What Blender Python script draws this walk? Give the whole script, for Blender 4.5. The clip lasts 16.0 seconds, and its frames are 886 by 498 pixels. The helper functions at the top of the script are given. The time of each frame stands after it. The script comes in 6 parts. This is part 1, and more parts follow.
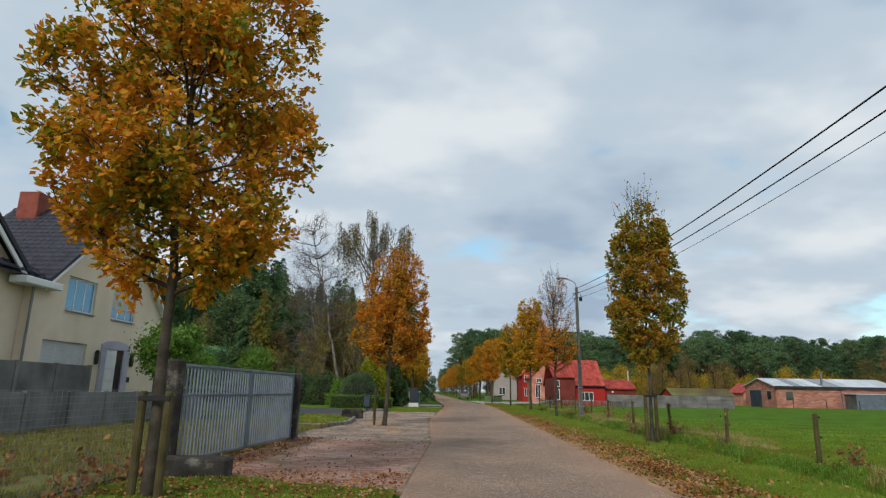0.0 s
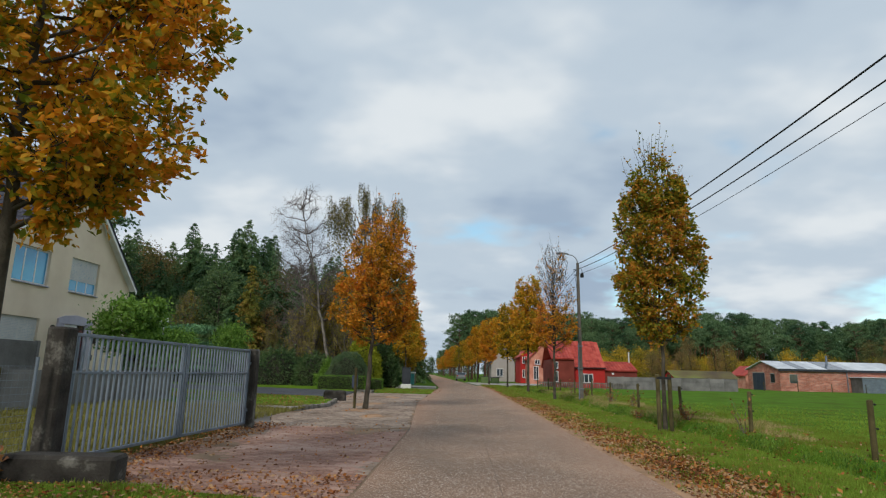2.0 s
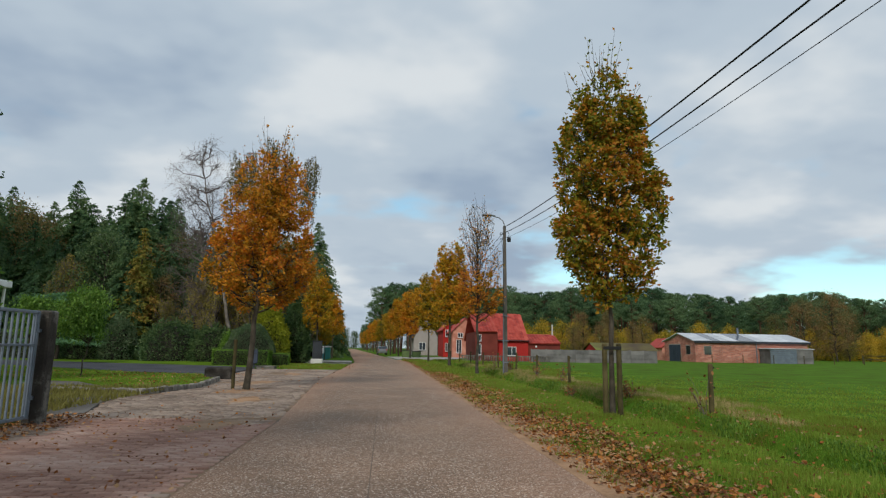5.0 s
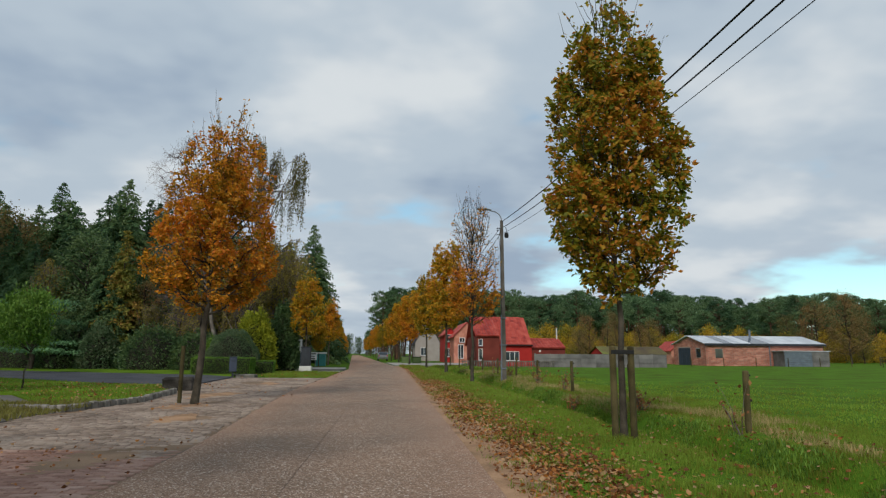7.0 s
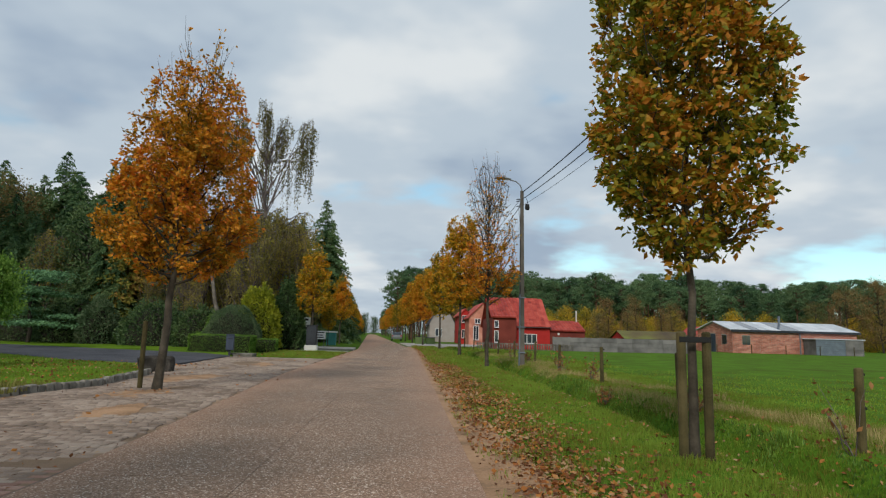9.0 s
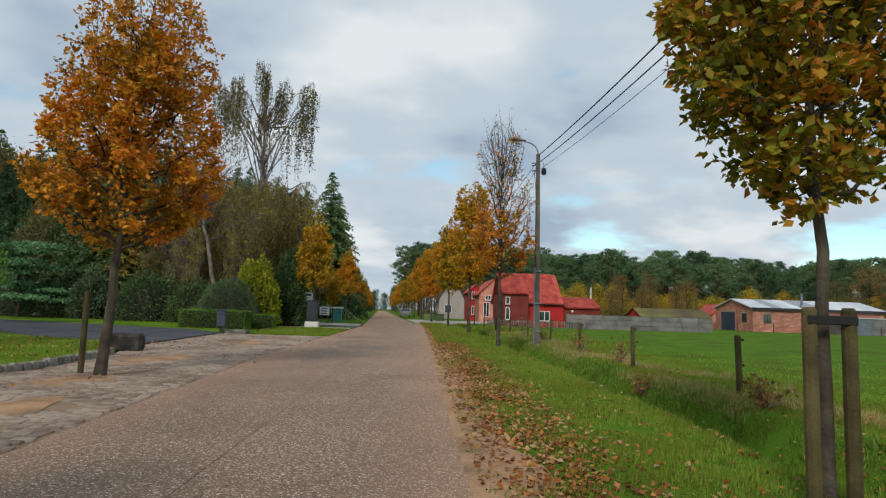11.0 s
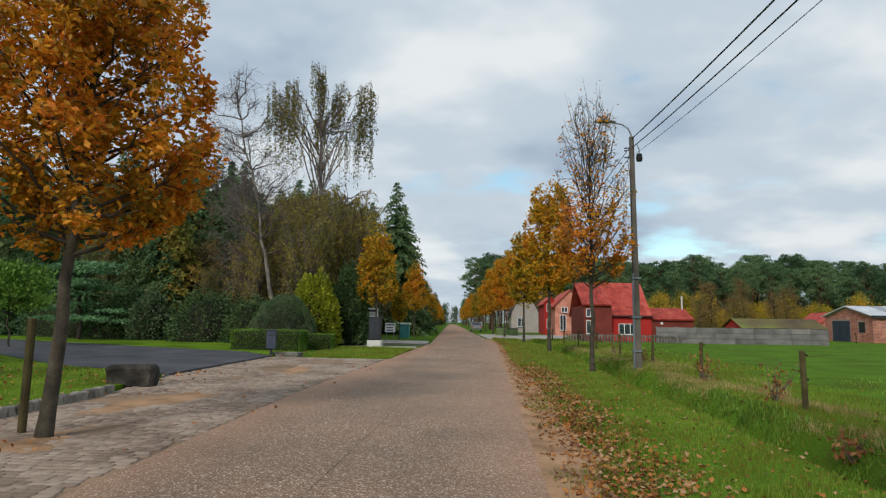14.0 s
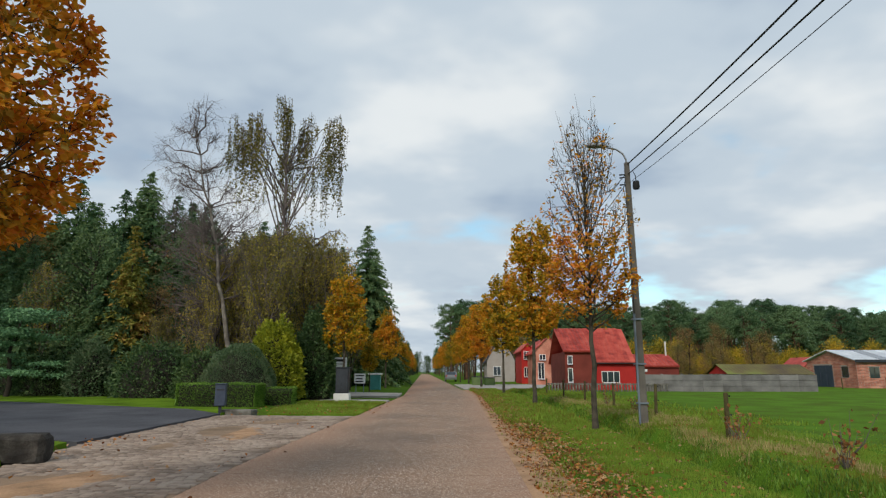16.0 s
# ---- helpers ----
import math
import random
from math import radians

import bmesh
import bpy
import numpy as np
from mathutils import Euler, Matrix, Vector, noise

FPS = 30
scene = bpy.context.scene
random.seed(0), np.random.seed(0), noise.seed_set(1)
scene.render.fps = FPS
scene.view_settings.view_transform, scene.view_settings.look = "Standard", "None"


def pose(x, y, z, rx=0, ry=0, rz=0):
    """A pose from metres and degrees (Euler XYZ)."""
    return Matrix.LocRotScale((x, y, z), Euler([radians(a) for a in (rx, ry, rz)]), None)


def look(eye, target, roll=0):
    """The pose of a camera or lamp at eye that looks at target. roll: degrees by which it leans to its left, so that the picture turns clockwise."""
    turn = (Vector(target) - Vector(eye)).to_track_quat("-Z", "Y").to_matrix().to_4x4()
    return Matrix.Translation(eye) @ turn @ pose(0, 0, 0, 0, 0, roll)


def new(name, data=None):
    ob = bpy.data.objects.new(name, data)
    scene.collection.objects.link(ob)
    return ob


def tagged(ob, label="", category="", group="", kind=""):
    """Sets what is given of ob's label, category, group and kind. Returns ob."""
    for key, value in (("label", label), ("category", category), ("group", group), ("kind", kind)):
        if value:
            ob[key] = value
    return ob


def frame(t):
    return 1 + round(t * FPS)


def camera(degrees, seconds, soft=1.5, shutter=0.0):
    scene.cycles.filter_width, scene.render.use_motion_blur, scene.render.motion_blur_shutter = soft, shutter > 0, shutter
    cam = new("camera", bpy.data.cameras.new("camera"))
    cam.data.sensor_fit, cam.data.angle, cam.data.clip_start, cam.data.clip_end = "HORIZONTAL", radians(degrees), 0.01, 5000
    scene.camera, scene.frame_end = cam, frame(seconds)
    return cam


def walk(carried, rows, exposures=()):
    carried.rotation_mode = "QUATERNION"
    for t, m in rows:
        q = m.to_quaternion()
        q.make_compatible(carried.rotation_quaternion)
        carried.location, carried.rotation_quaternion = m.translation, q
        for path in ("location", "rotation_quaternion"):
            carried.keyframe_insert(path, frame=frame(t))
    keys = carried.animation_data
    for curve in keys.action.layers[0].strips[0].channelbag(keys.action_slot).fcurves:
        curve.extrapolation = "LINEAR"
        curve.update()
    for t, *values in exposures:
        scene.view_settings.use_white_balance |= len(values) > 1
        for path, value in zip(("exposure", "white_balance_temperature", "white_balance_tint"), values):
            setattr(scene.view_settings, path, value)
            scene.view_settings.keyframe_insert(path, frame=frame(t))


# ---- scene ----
cam = camera(73.1, 16.0, soft=1.25)
PATH = [
    (0, (-0.919, 0.192, 1.44), (-0.983, 2.136, 1.903), 1.0),
    (0.5, (-0.862, 0.894, 1.431), (-0.903, 2.845, 1.869), 0.5),
    (1, (-0.765, 1.496, 1.445), (-0.808, 3.451, 1.862), 0.4),
    (1.5, (-0.664, 2.164, 1.438), (-0.726, 4.12, 1.845), 1.1),
    (2, (-0.534, 2.785, 1.415), (-0.597, 4.742, 1.82), 1.3),
    (2.5, (-0.458, 3.465, 1.362), (-0.512, 5.422, 1.77), 1.1),
    (3, (-0.345, 4.165, 1.314), (-0.239, 6.131, 1.666), 1.1),
    (3.5, (-0.266, 4.789, 1.292), (-0.091, 6.755, 1.613), 1.3),
    (5.8, (0.556, 7.831, 1.37), (0.744, 9.792, 1.718), 0.6),
    (6, (0.696, 8.064, 1.372), (0.885, 10.02, 1.74), 0.5),
    (6.5, (0.898, 8.71, 1.347), (1.083, 10.663, 1.738), 0.7),
    (7, (1.054, 9.407, 1.358), (1.221, 11.37, 1.703), 0.4),
    (7.5, (1.174, 10.055, 1.362), (1.309, 12.027, 1.673), 2.2),
    (8, (1.226, 10.722, 1.367), (1.414, 12.69, 1.675), 2.9),
    (8.5, (1.354, 11.428, 1.369), (1.516, 13.396, 1.68), 1.8),
    (9, (1.458, 12.168, 1.392), (1.569, 14.144, 1.674), 1.5),
    (9.2, (1.514, 12.38, 1.385), (1.604, 14.36, 1.66), 1.3),
    (11.5, (1.743, 15.45, 1.387), (1.812, 17.44, 1.578), 2.1),
    (12, (1.718, 16.132, 1.403), (1.756, 18.124, 1.585), 2.4),
    (12.5, (1.699, 16.774, 1.387), (1.703, 18.766, 1.559), 2.5),
    (13, (1.676, 17.503, 1.411), (1.674, 19.496, 1.583), 2.3),
    (13.5, (1.675, 18.073, 1.508), (1.639, 20.064, 1.685), 2.1),
    (14, (1.634, 18.698, 1.556), (1.481, 20.678, 1.798), 0.9),
    (14.5, (1.552, 19.405, 1.616), (1.355, 21.37, 1.93), 0.5),
    (15, (1.406, 20.052, 1.623), (1.239, 22.009, 1.997), 0.5),
    (15.5, (1.339, 20.729, 1.622), (1.241, 22.685, 2.027), 0.2),
    (16, (1.289, 21.378, 1.567), (1.23, 23.337, 1.969), 0.2),
]
walk(cam, [(t, look(eye, target, roll)) for t, eye, target, roll in PATH],
     exposures=[(0.0, 0.0, 6350, 10), (3.0, -0.04, 6350, 10), (6.5, -0.16, 6360, 10), (9.0, -0.05, 6450, 10), (11.5, 0.03, 6470, 10), (13.0, 0.05, 6470, 10), (16.0, 0.06, 6480, 10)])

# ---- world and light ----
world = bpy.data.worlds.new("sky")
scene.world = world
world.use_nodes = True
SUN_EL, SUN_AZ = 34.0, 200.0


def build_sky():
    nt = world.node_tree
    nt.nodes.clear()
    N = nt.nodes.new
    out, bg = N("ShaderNodeOutputWorld"), N("ShaderNodeBackground")
    sky = N("ShaderNodeTexSky")
    sky.sky_type, sky.sun_disc = "NISHITA", False
    sky.sun_elevation, sky.sun_rotation = radians(SUN_EL), radians(SUN_AZ)
    sky.air_density, sky.dust_density, sky.ozone_density = 1.0, 0.6, 2.0
    tc, sep = N("ShaderNodeTexCoord"), N("ShaderNodeSeparateXYZ")
    nt.links.new(tc.outputs["Generated"], sep.inputs[0])
    add = N("ShaderNodeMath")
    add.operation, add.inputs[1].default_value = "ADD", 0.26
    nt.links.new(sep.outputs[2], add.inputs[0])
    comb = N("ShaderNodeCombineXYZ")
    for i in (0, 1):
        div = N("ShaderNodeMath")
        div.operation = "DIVIDE"
        nt.links.new(sep.outputs[i], div.inputs[0])
        nt.links.new(add.outputs[0], div.inputs[1])
        nt.links.new(div.outputs[0], comb.inputs[i])

    def cloud_noise(scale, detail, offset, stretch=1.0):
        mp, nz = N("ShaderNodeMapping"), N("ShaderNodeTexNoise")
        mp.inputs["Location"].default_value = offset
        mp.inputs["Scale"].default_value = (1.0, stretch, 1.0)
        nt.links.new(comb.outputs[0], mp.inputs[0])
        nt.links.new(mp.outputs[0], nz.inputs["Vector"])
        nz.inputs["Scale"].default_value, nz.inputs["Detail"].default_value = scale, detail
        nz.inputs["Roughness"].default_value = 0.5
        return nz.outputs["Fac"]

    def ramp(fac, stops):
        r = N("ShaderNodeValToRGB")
        r.color_ramp.interpolation = "EASE"
        for i, (p, c) in enumerate(stops):
            e = r.color_ramp.elements[i] if i < 2 else r.color_ramp.elements.new(p)
            e.position, e.color = p, c
        nt.links.new(fac, r.inputs[0])
        return r.outputs[0]

    # the cloud sheet thins out low in the east
    low = N("ShaderNodeMapRange")
    low.interpolation_type = "SMOOTHSTEP"
    low.inputs[1].default_value, low.inputs[2].default_value = 0.26, 0.02
    nt.links.new(sep.outputs[2], low.inputs[0])
    east = N("ShaderNodeMapRange")
    east.interpolation_type = "SMOOTHSTEP"
    east.inputs[1].default_value, east.inputs[2].default_value = 0.1, 0.6
    nt.links.new(sep.outputs[0], east.inputs[0])
    thin = N("ShaderNodeMath")
    thin.operation = "MULTIPLY"
    nt.links.new(low.outputs[0], thin.inputs[0])
    nt.links.new(east.outputs[0], thin.inputs[1])
    less = N("ShaderNodeMath")
    less.operation, less.inputs[1].default_value = "MULTIPLY_ADD", -0.22
    nt.links.new(thin.outputs[0], less.inputs[0])
    nt.links.new(cloud_noise(1.7, 4.5, (3.1, 7.4, 0.0), 1.1), less.inputs[2])
    cover = ramp(less.outputs[0], [(0.25, (0, 0, 0, 1)), (0.42, (1, 1, 1, 1))])
    tone = ramp(cloud_noise(1.5, 4.5, (0.6, 2.2, 0.0), 1.15), [(0.30, (0.36, 0.45, 0.56, 1)), (0.48, (0.52, 0.605, 0.68, 1)), (0.66, (0.76, 0.80, 0.815, 1))])
    gain = N("ShaderNodeMix")
    gain.data_type, gain.blend_type = "RGBA", "MULTIPLY"
    gain.inputs[0].default_value = 1.0
    nt.links.new(tone, gain.inputs[6])
    gain.inputs[7].default_value = (10.0, 10.0, 10.0, 1.0)
    mix = N("ShaderNodeMix")
    mix.data_type = "RGBA"
    nt.links.new(cover, mix.inputs[0])
    blue = N("ShaderNodeMix")
    blue.data_type, blue.blend_type = "RGBA", "MULTIPLY"
    blue.inputs[0].default_value = 1.0
    nt.links.new(sky.outputs[0], blue.inputs[6])
    blue.inputs[7].default_value = (1.45, 1.7, 1.5, 1.0)
    nt.links.new(blue.outputs[2], mix.inputs[6])
    nt.links.new(gain.outputs[2], mix.inputs[7])
    nt.links.new(mix.outputs[2], bg.inputs[0])
    bg.inputs[1].default_value = 0.1
    nt.links.new(bg.outputs[0], out.inputs[0])


build_sky()
sun = new("sun", bpy.data.lights.new("sun", "SUN"))
sun.data.energy, sun.data.angle, sun.data.color = 2.1, radians(14), (1.0, 0.93, 0.82)
az, el = radians(SUN_AZ), radians(SUN_EL)
sun.matrix_world = look((math.sin(az) * 50, math.cos(az) * 50, math.tan(el) * 50), (0, 0, 0))


# ---- materials ----
def material(name, colors, scale=3.0, rough=0.8, metal=0.0, bump=0.2, bump_scale=30.0, island=0.0, per_object=0.0, translucent=0.0,
             fine=0.25, spec=0.3, detail=6.0):
    """Two-scale noise colour with bump. island/per_object: how far a piece's own random number moves it along the ramp."""
    m = bpy.data.materials.new(name)
    m.use_nodes = True
    nt = m.node_tree
    N, L = nt.nodes.new, nt.links.new
    p = nt.nodes["Principled BSDF"]
    p.inputs["Roughness"].default_value, p.inputs["Metallic"].default_value = rough, metal
    p.inputs["Specular IOR Level"].default_value = spec
    geo = N("ShaderNodeNewGeometry")
    n1, n2 = N("ShaderNodeTexNoise"), N("ShaderNodeTexNoise")
    for n, s in ((n1, scale), (n2, bump_scale)):
        n.inputs["Scale"].default_value, n.inputs["Detail"].default_value = s, detail
        L(geo.outputs["Position"], n.inputs["Vector"])
    mixv = N("ShaderNodeMath")
    mixv.operation = "MULTIPLY_ADD"
    L(n2.outputs["Fac"], mixv.inputs[0])
    mixv.inputs[1].default_value = fine
    sub = N("ShaderNodeMath")
    sub.operation, sub.inputs[1].default_value = "SUBTRACT", fine / 2
    L(n1.outputs["Fac"], sub.inputs[0])
    L(sub.outputs[0], mixv.inputs[2])
    fac = mixv.outputs[0]
    for amount, src in ((island, geo.outputs["Random Per Island"]), (per_object, None)):
        if amount:
            if src is None:
                src = N("ShaderNodeObjectInfo").outputs["Random"]
            ma = N("ShaderNodeMath")
            ma.operation = "MULTIPLY_ADD"
            L(src, ma.inputs[0])
            ma.inputs[1].default_value = amount
            sb = N("ShaderNodeMath")
            sb.operation, sb.inputs[1].default_value = "SUBTRACT", amount / 2
            L(fac, sb.inputs[0])
            L(sb.outputs[0], ma.inputs[2])
            fac = ma.outputs[0]
    r = N("ShaderNodeValToRGB")
    for i, c in enumerate(colors):
        pos = 0.28 + 0.44 * i / max(1, len(colors) - 1)
        e = r.color_ramp.elements[i] if i < 2 else r.color_ramp.elements.new(pos)
        e.position, e.color = pos, (*c, 1)
    if len(colors) == 1:
        r.color_ramp.elements[1].color = (*colors[0], 1)
        r.color_ramp.elements[0].color = (*colors[0], 1)
    L(fac, r.inputs[0])
    L(r.outputs[0], p.inputs["Base Color"])
    if bump:
        b = N("ShaderNodeBump")
        b.inputs["Strength"].default_value, b.inputs["Distance"].default_value = bump, 0.02
        L(n2.outputs["Fac"], b.inputs["Height"])
        L(b.outputs[0], p.inputs["Normal"])
    if translucent:
        t, mx = N("ShaderNodeBsdfTranslucent"), N("ShaderNodeMixShader")
        L(r.outputs[0], t.inputs["Color"])
        mx.inputs[0].default_value = translucent
        L(p.outputs[0], mx.inputs[1])
        L(t.outputs[0], mx.inputs[2])
        L(mx.outputs[0], nt.nodes["Material Output"].inputs["Surface"])
    return m


M = {}


def aggregate():
    """Washed concrete: pebbles of many tints in a brown matrix, with sandy stains near the edges."""
    m = bpy.data.materials.new("exposed_aggregate")
    m.use_nodes = True
    nt = m.node_tree
    N, L = nt.nodes.new, nt.links.new
    p = nt.nodes["Principled BSDF"]
    p.inputs["Roughness"].default_value, p.inputs["Specular IOR Level"].default_value = 0.85, 0.25
    geo, obj = N("ShaderNodeNewGeometry"), N("ShaderNodeObjectInfo")
    vor, wide, mid = N("ShaderNodeTexVoronoi"), N("ShaderNodeTexNoise"), N("ShaderNodeTexNoise")
    vor.inputs["Scale"].default_value = 72.0
    wide.inputs["Scale"].default_value, wide.inputs["Detail"].default_value = 0.45, 5.0
    mid.inputs["Scale"].default_value, mid.inputs["Detail"].default_value = 6.0, 6.0
    for n in (vor, wide, mid):
        L(geo.outputs["Position"], n.inputs["Vector"])
    sepc, sepp = N("ShaderNodeSeparateColor"), N("ShaderNodeSeparateXYZ")
    L(vor.outputs["Color"], sepc.inputs[0])
    L(geo.outputs["Position"], sepp.inputs[0])
    stones = N("ShaderNodeValToRGB")
    for i, (pos, c) in enumerate(((0.0, (0.125, 0.086, 0.06)), (0.35, (0.22, 0.15, 0.105)), (0.72, (0.30, 0.205, 0.145)), (0.9, (0.42, 0.32, 0.25)), (1.0, (0.74, 0.68, 0.60)))):
        e = stones.color_ramp.elements[i] if i < 2 else stones.color_ramp.elements.new(pos)
        e.position, e.color = pos, (*c, 1)
    L(sepc.outputs[0], stones.inputs[0])
    tint = N("ShaderNodeValToRGB")
    for i, (pos, c) in enumerate(((0.3, (0.80, 0.80, 0.80)), (0.7, (1.25, 1.16, 1.10)))):
        tint.color_ramp.elements[i].position, tint.color_ramp.elements[i].color = pos, (*c, 1)
    L(wide.outputs["Fac"], tint.inputs[0])
    mul = N("ShaderNodeMix")
    mul.data_type, mul.blend_type = "RGBA", "MULTIPLY"
    mul.inputs[0].default_value = 1.0
    L(stones.outputs[0], mul.inputs[6])
    L(tint.outputs[0], mul.inputs[7])
    side = N("ShaderNodeMath")
    side.operation = "ABSOLUTE"
    L(sepp.outputs[0], side.inputs[0])
    edge = N("ShaderNodeMapRange")
    edge.inputs[1].default_value, edge.inputs[2].default_value = 1.1, 2.4
    L(side.outputs[0], edge.inputs[0])
    sand = N("ShaderNodeMath")
    sand.operation = "MULTIPLY"
    L(edge.outputs[0], sand.inputs[0])
    L(mid.outputs["Fac"], sand.inputs[1])
    mix = N("ShaderNodeMix")
    mix.data_type = "RGBA"
    L(sand.outputs[0], mix.inputs[0])
    L(mul.outputs[2], mix.inputs[6])
    mix.inputs[7].default_value = (0.44, 0.25, 0.16, 1)
    L(mix.outputs[2], p.inputs["Base Color"])
    b = N("ShaderNodeBump")
    b.inputs["Strength"].default_value, b.inputs["Distance"].default_value = 0.8, 0.012
    L(vor.outputs["Distance"], b.inputs["Height"])
    L(b.outputs[0], p.inputs["Normal"])
    return m


M["concrete_road"] = aggregate()
M["path_grey"] = material("worn_grey_path", [(0.10, 0.09, 0.08), (0.17, 0.155, 0.14)], 0.8, 0.9, bump=0.4, bump_scale=50)
M["lichen_stone"] = material("black_lichened_concrete", [(0.014, 0.012, 0.010), (0.03, 0.026, 0.022), (0.045, 0.04, 0.034), (0.17, 0.16, 0.14)], 2.6, 0.92, bump=0.6, bump_scale=30)
# darker than red_wall: the tall range's shade is put into this brick's colour
M["dark_red_brick"] = material("dark_red_brick", [(0.12, 0.022, 0.016), (0.20, 0.04, 0.028)], 0.8, 0.85, bump=0.3, bump_scale=12)
M["leaf_sage"] = material("sage_topiary_leaf", [(0.05, 0.0938, 0.0375), (0.0938, 0.1562, 0.0688), (0.15, 0.1875, 0.0938)], 0.9, 0.65, bump=0, island=0.45, translucent=0.2)
M["joint"] = material("joint_filler", [(0.12, 0.09, 0.07), (0.19, 0.145, 0.11)], 2, 0.9)
M["grass_ground"] = material("turf", [(0.0638, 0.0861, 0.0126), (0.0723, 0.1476, 0.0126), (0.0935, 0.1927, 0.0162)], 0.55, 0.95, bump=0.5, bump_scale=18, fine=0.5, spec=0.03)
M["lawn"] = material("lawn_turf", [(0.06, 0.10, 0.010), (0.10, 0.18, 0.014), (0.13, 0.21, 0.018)], 0.5, 0.95, bump=0.5, bump_scale=25, fine=0.45, spec=0.03)
M["soil"] = material("bare_soil", [(0.18, 0.11, 0.06), (0.34, 0.20, 0.11), (0.46, 0.28, 0.16)], 1.6, 0.95, bump=0.6, bump_scale=25, fine=0.4)
M["blade"] = material("grass_blade", [(0.1955, 0.1873, 0.0324), (0.184, 0.276, 0.0324), (0.2645, 0.3745, 0.054)], 0.5, 0.7, bump=0, island=0.4, translucent=0.45, spec=0.08)
M["dry_blade"] = material("dry_grass", [(0.22, 0.22, 0.055), (0.36, 0.28, 0.11), (0.46, 0.36, 0.16)], 1.5, 0.8, bump=0, island=0.4, translucent=0.25)
M["fallen"] = material("fallen_leaf", [(0.12, 0.045, 0.014), (0.27, 0.09, 0.024), (0.42, 0.17, 0.035), (0.40, 0.25, 0.13)], 1.2, 0.75, bump=0, island=0.6, translucent=0.1)
M["red_paver"] = material("red_brick_paver", [(0.22, 0.12, 0.09), (0.34, 0.205, 0.155), (0.42, 0.29, 0.235)], 0.8, 0.85, bump=0.4, bump_scale=60, island=0.25, per_object=0.25)
M["cobble"] = material("grey_cobble", [(0.1479, 0.1087, 0.0827), (0.2523, 0.187, 0.1436), (0.348, 0.2741, 0.2175)], 0.7, 0.85, bump=0.4, bump_scale=60, island=0.35, per_object=0.35)
M["bed"] = material("sand_bed", [(0.14, 0.095, 0.06), (0.23, 0.155, 0.10), (0.32, 0.215, 0.135)], 1.0, 0.95, bump=0.5, bump_scale=40)
M["tarmac"] = material("tarmac", [(0.035, 0.035, 0.042), (0.06, 0.06, 0.07), (0.085, 0.085, 0.095)], 0.6, 0.8, bump=0.4, bump_scale=70, fine=0.4)
M["bark"] = material("grey_bark", [(0.0273, 0.0234, 0.0156), (0.0585, 0.0484, 0.0351), (0.0975, 0.0819, 0.0608)], 4, 0.9, bump=0.7, bump_scale=30)
M["dark_bark"] = material("dark_bark", [(0.025, 0.02, 0.014), (0.05, 0.04, 0.03)], 4, 0.9, bump=0.5)
M["birch_bark"] = material("birch_bark", [(0.06, 0.05, 0.042), (0.15, 0.13, 0.11), (0.28, 0.25, 0.22)], 2.5, 0.85, bump=0.4)
M["pine_bark"] = material("pine_bark", [(0.06, 0.035, 0.025), (0.16, 0.085, 0.05)], 2, 0.9, bump=0.5)
M["leaf_sun"] = material("sunlit_golden_leaf", [(0.17, 0.20, 0.012), (0.52, 0.30, 0.014), (0.74, 0.36, 0.018), (0.72, 0.25, 0.018)], 0.9, 0.6, bump=0, island=0.5, translucent=0.45)
M["shoot_leaf"] = material("withered_shoot_leaf", [(0.16, 0.07, 0.03), (0.27, 0.10, 0.035), (0.34, 0.17, 0.06)], 1.0, 0.75, bump=0, island=0.5, translucent=0.2)
M["olive_blade"] = material("faded_garden_grass", [(0.14, 0.12, 0.035), (0.20, 0.19, 0.04), (0.26, 0.24, 0.07)], 0.7, 0.8, bump=0, island=0.45, translucent=0.35)
M["garden_soil"] = material("leaf_strewn_garden_turf", [(0.09, 0.07, 0.025), (0.13, 0.13, 0.03), (0.17, 0.15, 0.04)], 0.9, 0.95, bump=0.5, bump_scale=22, fine=0.5)
M["stake"] = material("weathered_stake", [(0.0367, 0.0297, 0.0112), (0.0734, 0.0594, 0.0225), (0.1163, 0.0927, 0.0393)], 3, 0.9, bump=0.5, bump_scale=40, per_object=0.2)
M["rubber"] = material("black_rubber", [(0.012, 0.012, 0.012), (0.02, 0.02, 0.02)], 5, 0.7)
M["leaf_olive"] = material("olive_autumn_leaf", [(0.13, 0.1625, 0.013), (0.247, 0.2405, 0.0156), (0.429, 0.273, 0.0182), (0.52, 0.195, 0.0208)], 0.9, 0.6, bump=0, island=0.5, translucent=0.4)
M["leaf_orange"] = material("orange_autumn_leaf", [(0.276, 0.1725, 0.0115), (0.529, 0.23, 0.0138), (0.736, 0.3335, 0.0184), (0.667, 0.1955, 0.0207)], 0.8, 0.6, bump=0, island=0.5, translucent=0.35)
M["leaf_gold"] = material("golden_autumn_leaf", [(0.20, 0.19, 0.012), (0.46, 0.30, 0.014), (0.70, 0.37, 0.018), (0.66, 0.24, 0.018)], 0.5, 0.6, bump=0, island=0.45, per_object=0.3, translucent=0.35)
M["leaf_yellow"] = material("yellow_shrub_leaf", [(0.16, 0.17, 0.016), (0.40, 0.30, 0.02), (0.60, 0.36, 0.03)], 0.4, 0.7, bump=0, island=0.4, per_object=0.35, translucent=0.3)
M["leaf_green"] = material("green_shrub_leaf", [(0.056, 0.126, 0.0168), (0.119, 0.231, 0.028), (0.21, 0.35, 0.0504)], 0.6, 0.6, bump=0, island=0.45, translucent=0.25)
